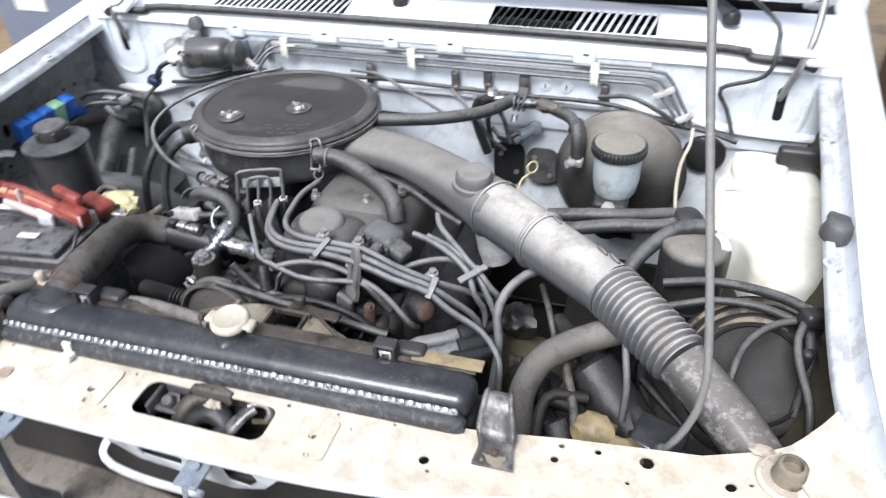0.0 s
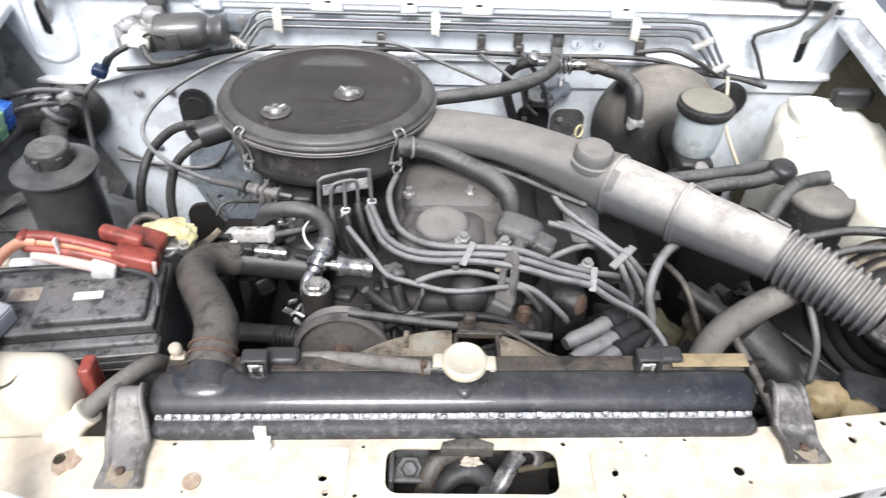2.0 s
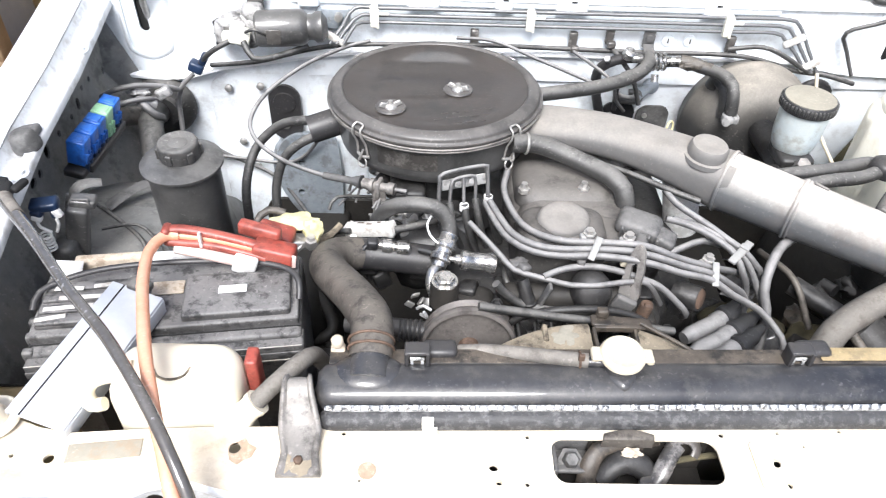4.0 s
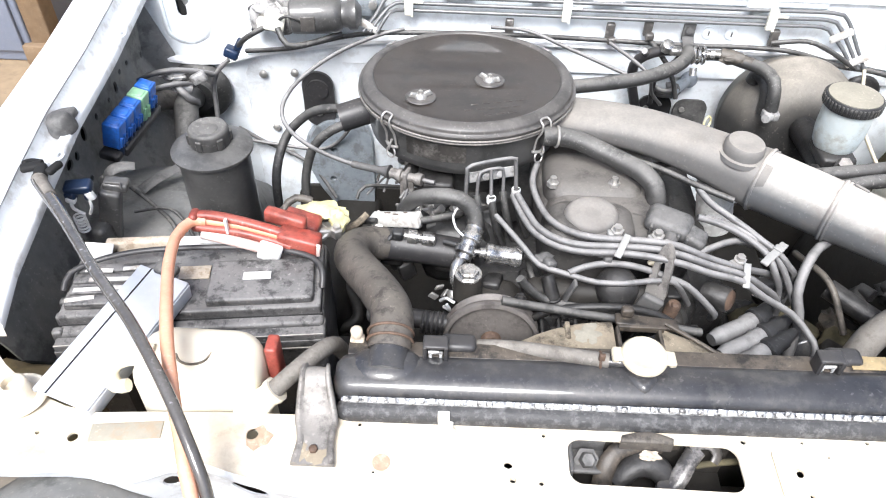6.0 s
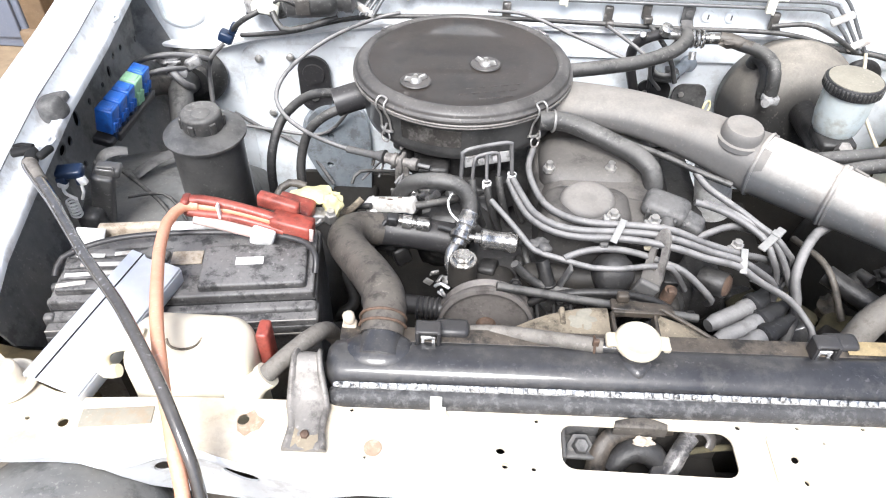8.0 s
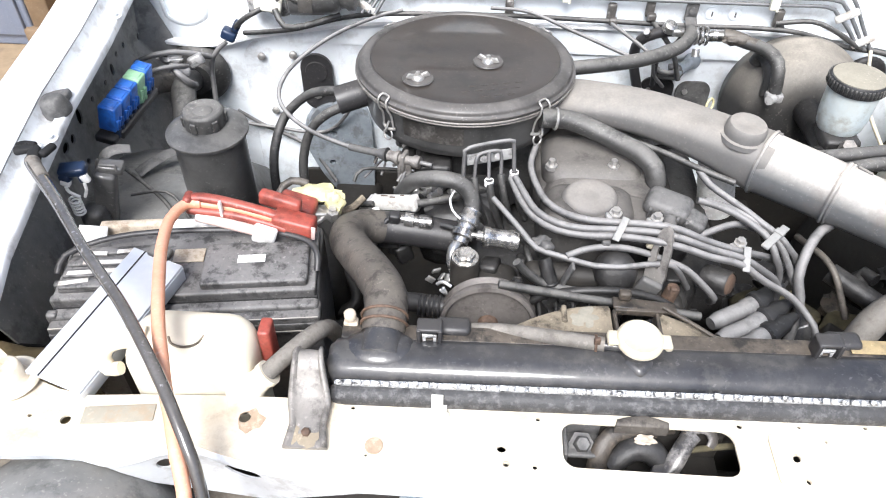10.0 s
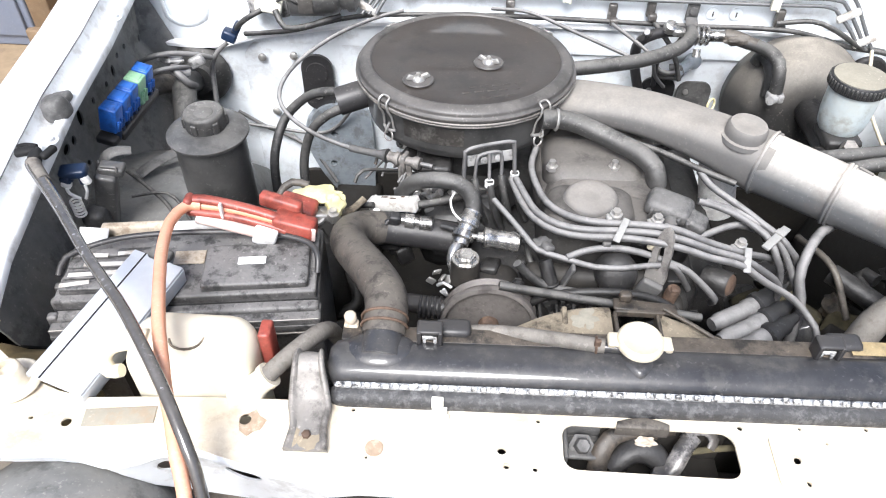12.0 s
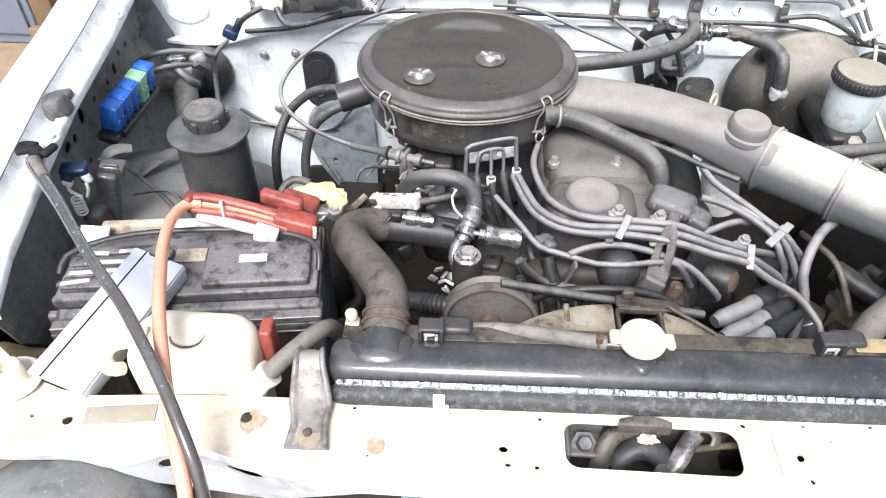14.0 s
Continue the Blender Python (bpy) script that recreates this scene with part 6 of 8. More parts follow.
for zz, yy in ((0.8285, -0.0475), (0.8500, -0.0475)):
    part("worn_edge", on(box((0.0, yy, zz), (0.280, 0.0016, 0.0022), 0.0004)), M["ductpale"], bt, "edge rubbed pale")
part("front_groove", on(box((0.0, -0.0225, 0.8545), (0.278, 0.003, 0.006), 0.001)), M["pitch"], bt)
for i in range(3):
    part("side_rib", on(box((-0.139, -0.030 + 0.018 * i, 0.846 + 0.004 * i), (0.012, 0.010, 0.022), 0.003)), M["battery"], bt)
part("vent_plug", on(lathe([(0.006, 0), (0.006, 0.002), (0, 0.002)], (-0.045, 0.036, 0.8750), n=14)), M["paper"], bt)
part("ochre_strip", on(box((-0.073, 0.086, 0.866), (0.080, 0.012, 0.022), 0.003)), M["residue"], bt, "ochre label strip")
part("pale_strip", on(box((0.017, 0.085, 0.866), (0.100, 0.012, 0.020), 0.003)), M["paper"], bt, "white label strip")
part("terminal", on(lathe([(0.009, 0), (0.008, 0.02), (0, 0.02)], (0.125, 0.075, 0.862), n=16)), M["steel"], bt)
part("white_tag", on(box((-0.115, 0.066, 0.878), (0.030, 0.003, 0.022), 0.001, rot(-15, 25, 20))), M["paper"], bt, "small white tag")
# positive clamp and lead
jl = root("jump_lead", (-0.88, 0.70, 0.885), "red jump lead clamp with a thick orange cable", "jump lead")
part("clamp_jaw", merged(tube([(-0.952, 0.707, 0.916), (-0.935, 0.709, 0.917), (-0.90, 0.707, 0.912), (-0.862, 0.704, 0.903), (-0.840, 0.701, 0.897)], 0.0062, 10, flat=0.8), tube([(-0.948, 0.701, 0.905), (-0.90, 0.700, 0.901), (-0.862, 0.697, 0.893), (-0.842, 0.695, 0.888)], 0.0058, 10, flat=0.9), box((-0.950, 0.706, 0.911), (0.010, 0.018, 0.024), 0.004), box((-0.834, 0.702, 0.889), (0.048, 0.024, 0.026), 0.004, rot(0, 8, -8))), M["red"], jl, "scuffed red clamp")
part("jaw_spine", tube([(-0.945, 0.706, 0.910), (-0.90, 0.705, 0.906), (-0.85, 0.700, 0.896)], 0.0050, 8), M["orange"], jl, "orange inner lever")
part("rubbed_patch", box((-0.816, 0.6905, 0.889), (0.016, 0.003, 0.018), 0.001, rot(0, 8, -8)), M["worn_red"], jl, "pink rubbed patch")
part("lower_jaw", merged(tube([(-0.942, 0.698, 0.898), (-0.90, 0.692, 0.893), (-0.868, 0.690, 0.886)], 0.0062, 10)), M["worn_red"], jl, "jaw rubbed pale")
part("spring_block", box((-0.852, 0.722, 0.905), (0.050, 0.014, 0.018), 0.004, rot(0, 8, -12)), M["red"], jl)
part("jaw_plate", box((-0.864, 0.684, 0.888), (0.026, 0.007, 0.032), 0.005, rot(10, 20, 0)), M["paper"], jl, "bare worn jaw plate")
part("jaw_rivet", box((-0.912, 0.697, 0.912), (0.003, 0.006, 0.020), 0.001), M["paper"], jl)
part("orange_lead", tube([(-0.938, 0.705, 0.911), (-0.953, 0.698, 0.914), (-0.956, 0.665, 0.922), (-0.944, 0.614, 0.934), (-0.927, 0.565, 0.945), (-0.912, 0.524, 0.952), (-0.901, 0.493, 0.951), (-0.890, 0.466, 0.947), (-0.880, 0.441, 0.943), (-0.868, 0.415, 0.935), (-0.858, 0.390, 0.926), (-0.850, 0.371, 0.910), (-0.842, 0.33, 0.87), (-0.835, 0.26, 0.78), (-0.83, 0.22, 0.62), (-0.84, 0.15, 0.30), (-0.86, 0.0, 0.015), (-0.9, -0.3, 0.010)], 0.0060, 16), M["orange"], jl, "faded orange cable")
nl = root("negative_lead", (-1.123, 0.72, 0.94), "black jump lead clipped to the wing gutter", "jump lead")
part("black_clip", merged(box((-1.127, 0.733, 0.945), (0.014, 0.030, 0.012), 0.004, rot(0, -10, 20)), box((-1.140, 0.741, 0.948), (0.024, 0.012, 0.008), 0.003, rot(0, 0, 25)), box((-1.115, 0.742, 0.947), (0.009, 0.022, 0.008), 0.003, rot(0, 0, -15)), tube([(-1.150, 0.745, 0.949), (-1.146, 0.752, 0.947), (-1.134, 0.752, 0.946)], 0.004, 8)), M["hole"], nl, "black clip jaws")
# tan sleeve whose colour stands in for sky reflected in the black cable
part("faded_end", tube([(-1.122, 0.720, 0.9465), (-1.113, 0.709, 0.9485), (-1.092, 0.686, 0.9515)], lambda t: 0.0086 - 0.0014 * t, 18), M["dusthose"], nl, "sun-faded tan cable end")
part("black_lead", tube([(-1.124, 0.722, 0.946), (-1.116, 0.711, 0.948), (-1.061, 0.650, 0.955), (-1.003, 0.581, 0.962), (-0.968, 0.543, 0.965), (-0.937, 0.510, 0.966), (-0.913, 0.481, 0.965), (-0.893, 0.456, 0.960), (-0.877, 0.435, 0.952), (-0.863, 0.415, 0.943), (-0.851, 0.397, 0.932), (-0.841, 0.380, 0.914), (-0.832, 0.35, 0.87), (-0.82, 0.27, 0.74), (-0.81, 0.20, 0.50), (-0.82, 0.12, 0.25), (-0.84, -0.02, 0.02), (-0.87, -0.3, 0.010)], lambda t: 0.0054 + 0.0024 * max(0, 1 - t / 0.10), 20, 0.008), M["blackcable"], nl, "glossy black cable")
# grey plate beside the battery
gp = root("cover_plate", (-0.985, 0.53, 0.86), "loose grey metal cover plate leaning beside the battery", "plate")
Rg = Matrix.Translation((-0.991, 0.555, 0.893)) @ rot(3, 8, -16).to_4x4()
part("sheet", along(Rg, [box((0.004, 0, 0), (0.058, 0.165, 0.003), 0.001)])[0], M["alu"], gp)
parts("side_flange", [along(Rg, [box((-0.0245, 0, -0.0095), (0.003, 0.165, 0.016), 0.001)])[0], along(Rg, [box((0.0325, 0, -0.0115), (0.003, 0.165, 0.020), 0.001)])[0]], M["alu"], gp)
# near-black strip painted on as the shade line of a fold
part("fold_line", along(Rg, [box((-0.011, 0, 0.0018), (0.0014, 0.164, 0.0008), 0)])[0], M["hole"], gp)
part("end_tab", along(Rg, [box((0.004, 0.087, 0.002), (0.024, 0.016, 0.010), 0.003)])[0], M["rubber"], gp)

# ---- washer bottle in the front corner ----
wb = root("washer_bottle", (-0.89, 0.52, 0.70), "cream plastic bottle with a moulded hook behind the front panel", "bottle")
part("bottle", box((-0.8935, 0.522, 0.835), (0.121, 0.076, 0.165), 0.030, None, 6), M["cream_tank"], wb, "", 70)
part("hook", tube([(-0.930, 0.514, 0.912), (-0.950, 0.511, 0.914), (-0.966, 0.507, 0.908), (-0.973, 0.502, 0.894), (-0.967, 0.498, 0.883), (-0.956, 0.498, 0.885)], lambda t: 0.0110 - 0.0045 * t, 14), M["cream_tank"], wb)
part("moulded_arc", tube([(-0.892 + 0.016 * math.cos(a), 0.515 + 0.013 * math.sin(a), 0.917) for a in (3.3, 3.9, 4.5, 5.1, 5.7, 6.4)], 0.0012, 6), M["tanmetal"], wb)
part("red_tag", box((-0.8265, 0.540, 0.880), (0.012, 0.022, 0.056), 0.003), M["red"], wb, "faded red tag")
part("outlet_hose", tube([(-0.822, 0.497, 0.884), (-0.810, 0.506, 0.893), (-0.795, 0.521, 0.899), (-0.781, 0.541, 0.897), (-0.772, 0.562, 0.882), (-0.768, 0.585, 0.84)], 0.0088, 14), M["dusthose"], wb, "grey rubber hose")
part("outlet_elbow", lathe([(0.016, 0), (0.015, 0.02), (0.012, 0.026), (0.0115, 0.034), (0.013, 0.036), (0.013, 0.042)], (-0.846, 0.488, 0.862), (0.70, 0.30, 0.60), 20), M["cream_tank"], wb)


# ---- left side ----
can = root("fluid_reservoir", (-0.966, 0.835, 0.72), "black round fluid reservoir with a screw cap", "reservoir")
part("can", lathe([(0.041, 0), (0.044, 0.01), (0.044, 0.165), (0.046, 0.172)], (-0.968, 0.838, 0.742), n=44), M["enamel"], can, "", 60)
part("flange", lathe([(0.046, 0), (0.0505, 0.001), (0.0505, 0.004), (0.043, 0.008), (0.032, 0.012), (0.028, 0.012)], (-0.968, 0.838, 0.913), n=48), M["enamel"], can, "dust-rimmed flange", 60)
cp = part("screw_cap", lathe([(0.0250, 0), (0.0250, 0.018), (0.023, 0.022), (0.021, 0.0225), (0.012, 0.0195), (0.010, 0.021), (0, 0.021)], (-0.968, 0.838, 0.924), n=36), M["rubber"], can, "dusty ribbed cap")
for i in range(6):
    a = i * math.pi / 3 + 0.3
    part("grip", box((-0.968 + 0.0250 * math.cos(a), 0.838 + 0.0250 * math.sin(a), 0.933), (0.005, 0.008, 0.014), 0.0015, rot(0, 0, math.degrees(a))), M["rubber"], cp)
# relays
rl = root("relay_bank", (-1.15, 0.99, 0.80), "row of blue and green relays on the inner wing", "relays")
Rr = Matrix.Translation((-1.143, 0.988, 0.861)) @ rot(0, 14, -4).to_4x4() @ Matrix.Diagonal((0.72, 0.85, 0.76, 1))
part("carrier", along(Rr, [merged(box((0.0, -0.005, -0.038), (0.040, 0.165, 0.016), 0.004), box((0.022, 0.005, -0.036), (0.010, 0.14, 0.018), 0.003))])[0], M["black"], rl)
for i, (mt, nm) in enumerate((("blue", "blue relay"), ("blue", "blue relay"), ("blue", "blue relay"), ("green", "pale green relay"), ("blue", "blue relay"))):
    y = -0.062 + i * 0.0305
    r = part("relay", along(Rr, [merged(box((0, y, 0.002), (0.034, 0.0275, 0.052), 0.003), box((0, y, 0.026), (0.026, 0.020, 0.008), 0.002))])[0], M[mt], rl, nm)
    parts("contact_tooth", [along(Rr, [box((0.0185, y - 0.009 + 0.006 * q, -0.008 - 0.004 * (q % 2)), (0.005, 0.0035, 0.022), 0.001)])[0] for q in range(4)], M[mt], r)
    part("relay_base", along(Rr, [merged(box((0.014, y - 0.004, -0.030), (0.014, 0.010, 0.020), 0.002), box((0.018, y + 0.007, -0.028), (0.008, 0.008, 0.018), 0.002))])[0], M["green" if mt == "green" else "navy"], r)
ps = root("pressure_switch", (-1.10, 0.80, 0.74), "slim dark switch block with a blue connector on the inner wing", "switch")
part("switch_body", merged(box((-1.106, 0.796, 0.828), (0.026, 0.022, 0.105), 0.004, rot(6, 16, 8)), box((-1.086, 0.800, 0.880), (0.030, 0.020, 0.012), 0.003, rot(0, 10, 8)), box((-1.118, 0.780, 0.80), (0.030, 0.03, 0.06), 0.008)), M["enamel"], ps)
parts("white_clip", [box((-1.122, 0.757, 0.888), (0.012, 0.008, 0.008), 0.002, rot(0, 20, 0)), box((-1.099, 0.762, 0.892), (0.009, 0.008, 0.012), 0.002, rot(0, -20, 0))], M["paper"], ps, "white clip ends")
part("corner_tab", merged(box((-1.085, 0.792, 0.8885), (0.020, 0.003, 0.003), 0.001), box((-1.076, 0.792, 0.884), (0.003, 0.003, 0.010), 0.001)), M["cast"], ps)
part("blue_connector", merged(box((-1.113, 0.766, 0.901), (0.032, 0.018, 0.012), 0.003, rot(10, -4, 8)), box((-1.122, 0.760, 0.892), (0.012, 0.012, 0.012), 0.002), box((-1.102, 0.764, 0.893), (0.010, 0.010, 0.016), 0.002)), M["navy"], ps, "dark blue wire connector")
parts("white_wire", [tube([(-1.100, 0.758, 0.887), (-1.100, 0.757, 0.878), (-1.106, 0.758, 0.866)], 0.0020, 6), tube([(-1.121, 0.753, 0.885), (-1.121, 0.754, 0.876), (-1.112, 0.757, 0.866)], 0.0020, 6)], M["paper"], ps)
part("coil_spring", merged(*[ring((-1.125, 0.763, 0.836 + i * 0.0048), 0.0062, 0.0015, (0.25, -0.1, 1), 18, 5) for i in range(5)]), M["paper"], ps, "small bright spring")
part("hook_plate", merged(tube([(-1.121, 0.838, 0.852), (-1.117, 0.839, 0.864), (-1.108, 0.843, 0.871), (-1.096, 0.848, 0.872), (-1.085, 0.853, 0.869)], lambda t: 0.010 - 0.004 * t, 10, flat=0.35), box((-1.124, 0.842, 0.845), (0.020, 0.006, 0.026), 0.003, rot(0, 20, 20))), M["cast"], ps, "bent grey hook bracket")
# loom through the left firewall
lm = root("wiring_loom", (-1.09, 1.17, 0.76), "taped wiring loom through a round firewall grommet", "wiring")
part("grommet", lathe([(0.055, 0), (0.054, 0.008), (0.045, 0.014), (0.030, 0.018), (0.028, 0.03), (0, 0.03)], (-1.095, 1.228, 0.775), (0.05, -1, 0.05), 36), M["rubber"], lm, "large greyed rubber grommet")
part("loom", tube([(-1.10, 1.20, 0.775), (-1.092, 1.15, 0.80), (-1.078, 1.10, 0.795), (-1.065, 1.05, 0.76), (-1.06, 0.98, 0.70), (-1.05, 0.90, 0.66)], 0.020, 14), M["rubber"], lm, "dust-greyed taped loom")
part("branch", tube([(-1.09, 1.16, 0.795), (-1.125, 1.12, 0.815), (-1.145, 1.08, 0.815)], 0.016, 12), M["rubber_brown"], lm)
part("blue_plug", box((-1.140, 1.105, 0.832), (0.022, 0.026, 0.020), 0.004, rot(0, 0, 20)), M["blue"], lm, "blue plug")
part("foil_wrap", merged(box((-1.085, 1.13, 0.838), (0.032, 0.02, 0.014), 0.004, rot(0, 20, 30)), box((-1.058, 1.14, 0.850), (0.026, 0.012, 0.018), 0.004, rot(0, -25, 10)), lump((-1.10, 1.14, 0.852), (0.040, 0.022, 0.016), 6, 0.5)), M["bare"], lm, "crumpled pale foil and clips")
parts("tangle", [tube([(-1.155, 1.13, 0.846), (-1.128, 1.12, 0.864), (-1.095, 1.13, 0.868), (-1.062, 1.15, 0.856), (-1.045, 1.17, 0.84)], 0.0045, 8), tube([(-1.135, 1.10, 0.835), (-1.11, 1.10, 0.853), (-1.08, 1.12, 0.85), (-1.07, 1.15, 0.83)], 0.004, 8), tube([(-1.09, 1.12, 0.845), (-1.07, 1.11, 0.83), (-1.065, 1.13, 0.81)], 0.006, 8)], M["wire"], lm, "tangled grey wires")
for dz, dx in ((0, 0), (0.02, 0.03), (-0.02, 0.05)):
    part("loose_wire", tube([(-1.07 + dx, 1.10, 0.74 + dz), (-1.04 + dx, 1.02, 0.70 + dz), (-1.02 + dx, 0.93, 0.72), (-1.03, 0.86, 0.69)], 0.008, 8), M["rubber"], lm)
# thin lead down the firewall
part("thin_lead", tube([(-1.02, 1.19, 0.858), (-1.036, 1.185, 0.845), (-1.050, 1.18, 0.82), (-1.050, 1.165, 0.775), (-1.048, 1.15, 0.74)], 0.0042, 8), M["wire"], lm)
lm.location.x -= 0.036
lm.location.z -= 0.016
# wiper motor
wm = root("wiper_motor", (-0.90, 1.19, 0.93), "grey wiper motor with a pale connector on the firewall", "wiper motor")
part("motor_can", lathe([(0.022, 0), (0.0275, 0.004), (0.0285, 0.02), (0.0285, 0.07), (0.026, 0.078), (0.020, 0.082), (0.020, 0.090), (0.024, 0.094), (0.024, 0.104), (0.012, 0.112), (0, 0.112)], (-0.938, 1.175, 0.932), (1, 0.10, 0.02), 32), M["enamel"], wm, "blue-grey motor can", 50)
part("motor_tag", box((-0.905, 1.148, 0.932), (0.022, 0.003, 0.024), 0.001, rot(0, 0, 6)), M["bracket"], wm)
part("gearbox", merged(lathe([(0.030, 0), (0.031, 0.02), (0.026, 0.03), (0.014, 0.034), (0, 0.034)], (-0.958, 1.215, 0.918), (0, -1, 0.1), 28), box((-0.990, 1.20, 0.915), (0.040, 0.03, 0.040), 0.010), box((-0.945, 1.20, 0.948), (0.034, 0.03, 0.030), 0.010), lump((-0.975, 1.19, 0.935), (0.045, 0.03, 0.03), 12, 0.5)), M["bare"], wm, "mottled pale cast gearbox")
part("mount_ear", merged(lathe([(0.015, 0), (0.015, 0.012), (0.011, 0.014), (0, 0.014)], (-0.943, 1.226, 0.968), (0, -1, 0.2), 18), box((-0.943, 1.218, 0.952), (0.026, 0.012, 0.030), 0.005)), M["cast"], wm, "grey cast mounting ear")
part("end_bracket", merged(box((-0.842, 1.205, 0.928), (0.008, 0.050, 0.040), 0.003), box((-0.818, 1.226, 0.930), (0.048, 0.006, 0.036), 0.003)), M["strap"], wm, "grey end bracket")
part("ear_bolt", lathe([(0.007, 0), (0.007, 0.01), (0, 0.011)], (-0.812, 1.222, 0.936), (0, -1, 0), 10), M["steel"], wm)
part("connector", merged(box((-0.962, 1.165, 0.925), (0.032, 0.022, 0.024), 0.004, rot(0, 15, 10)), box((-0.985, 1.175, 0.918), (0.014, 0.018, 0.016), 0.003)), M["milky"], wm, "pale plug connector")
parts("plug_wire", [tube([(-0.95, 1.155, 0.935), (-0.935, 1.145, 0.945), (-0.918, 1.15, 0.935), (-0.92, 1.16, 0.915)], 0.0025, 6), tube([(-0.955, 1.155, 0.92), (-0.94, 1.14, 0.90), (-0.91, 1.155, 0.895), (-0.86, 1.185, 0.90)], 0.005, 6), tube([(-0.98, 1.165, 0.915), (-1.0, 1.16, 0.905), (-1.02, 1.17, 0.888), (-1.042, 1.185, 0.862)], 0.0045, 8)], M["rubber"], wm)
for z in (0.925, 0.908, 0.89):
    part("motor_bolt", lathe([(0.006, 0), (0.006, 0.012), (0, 0.013)], (-1.005, 1.215, z), (-0.3, -1, 0), 8), M["black"], wm)
part("dark_plug", merged(box((-1.046, 1.182, 0.860), (0.024, 0.02, 0.018), 0.004, rot(0, 25, 0)), box((-1.030, 1.180, 0.876), (0.012, 0.012, 0.020), 0.003, rot(0, 30, 0))), M["navy"], wm)
# blanking pads
for x, z, w, h in ((-0.918, 0.752, 0.056, 0.110),):
    bp = root("blanking_pad", (x, FW - 0.008, z - h / 2), "black oval rubber blanking pad on the firewall", "blanking plate")
    b = plate(rrect(-w / 2, -h / 2, w / 2, h / 2, w * 0.48, 8), [], 0.010)
    for v in b.verts:
        v.co = Vector((x + v.co.x, FW - 0.016 - v.co.z * 0.6, z + v.co.y))
    part("pad", b, M["black"], bp)
    part("dimple", lathe([(0.020, 0), (0.019, 0.003), (0, 0.003)], (x, FW - 0.016, z + 0.022), (0, -1, 0), 24), M["black"], bp)
    part("pad_bolt", lathe([(0.009, 0), (0.009, 0.004), (0.006, 0.006), (0, 0.007)], (x - 0.002, FW - 0.016, z - 0.022), (0, -1, 0), 8), M["steel"], bp)

# heater hoses by the air cleaner
thing("heater_hose", tube([(-0.818, 0.988, 0.884), (-0.85, 0.995, 0.880), (-0.885, 1.005, 0.862), (-0.918, 0.995, 0.830), (-0.932, 0.965, 0.790), (-0.932, 0.945, 0.74), (-0.925, 0.93, 0.66)], 0.0068, 12), M["rubber"], (-0.93, 0.94, 0.66), "black rubber heater hose looping to the air cleaner", "hose", "heater hoses")
thing("heater_hose", tube([(-0.818, 0.975, 0.870), (-0.845, 0.972, 0.858), (-0.872, 0.968, 0.832), (-0.886, 0.955, 0.79), (-0.886, 0.94, 0.74), (-0.88, 0.93, 0.66)], 0.0068, 12), M["rubber"], (-0.88, 0.93, 0.66), "black rubber heater hose looping to the air cleaner", "hose", "heater hoses")
tc = root("throttle_cable", (-0.75, 0.95, 0.81), "thin grey throttle cable looped in front of the firewall", "cable")
part("cable", tube([(-0.76, 1.20, 0.905), (-0.80, 1.19, 0.898), (-0.86, 1.13, 0.895), (-0.908, 1.06, 0.884), (-0.925, 1.015, 0.866), (-0.912, 0.985, 0.850), (-0.87, 0.950, 0.842), (-0.815, 0.915, 0.845), (-0.775, 0.897, 0.849), (-0.735, 0.881, 0.853), (-0.69, 0.868, 0.853)], 0.0032, 8), M["wire"], tc)
part("ferrule", tube([(-0.806, 0.910, 0.846), (-0.780, 0.899, 0.849), (-0.752, 0.888, 0.852)], lambda t: 0.0052 + 0.0050 * max(0, 4 * t - 3), 12), M["cast"], tc, "dull metal ferrule")
part("adjuster", merged(lathe([(0.0075, 0), (0.0075, 0.010), (0.0095, 0.011), (0.0095, 0.016), (0.006, 0.017), (0.006, 0.036), (0.0085, 0.037), (0.0085, 0.046), (0, 0.047)], (-0.750, 0.887, 0.852), (0.92, -0.32, 0.03), 12), box((-0.728, 0.880, 0.848), (0.006, 0.020, 0.028), 0.002, rot(0, 0, -18)), box((-0.728, 0.878, 0.825), (0.020, 0.004, 0.050), 0.001, rot(0, 0, -18))), M["wornmetal"], tc, "dull metal adjuster")

# cable end tags by the battery
yt = root("cable_joint", (-0.82, 0.78, 0.82), "positive cable joint wrapped in yellow tape", "cable joint")
part("tape", merged(lump((-0.828, 0.785, 0.868), (0.055, 0.030, 0.012), 21, 0.5), lump((-0.803, 0.774, 0.862), (0.024, 0.022, 0.030), 23, 0.5)), M["yellow"], yt, "torn yellow tape")
part("lug", merged(box((-0.815, 0.770, 0.848), (0.035, 0.02, 0.012), 0.003, rot(0, 15, 20)), lathe([(0.008, 0), (0.008, 0.014), (0.005, 0.014), (0.005, 0.02), (0, 0.02)], (-0.805, 0.765, 0.845), (0.1, -0.2, 1), 6), ring((-0.825, 0.762, 0.85), 0.009, 0.003, (0, -0.5, 1), 20, 6)), M["steel"], yt, "corroded terminal lug")
part("sleeve", tube([(-0.80, 0.785, 0.835), (-0.785, 0.795, 0.838), (-0.772, 0.806, 0.846)], 0.0045, 8), M["tanmetal"], yt)
part("red_block", box((-0.845, 0.757, 0.868), (0.045, 0.03, 0.022), 0.005, rot(0, 12, -8)), M["red"], yt)
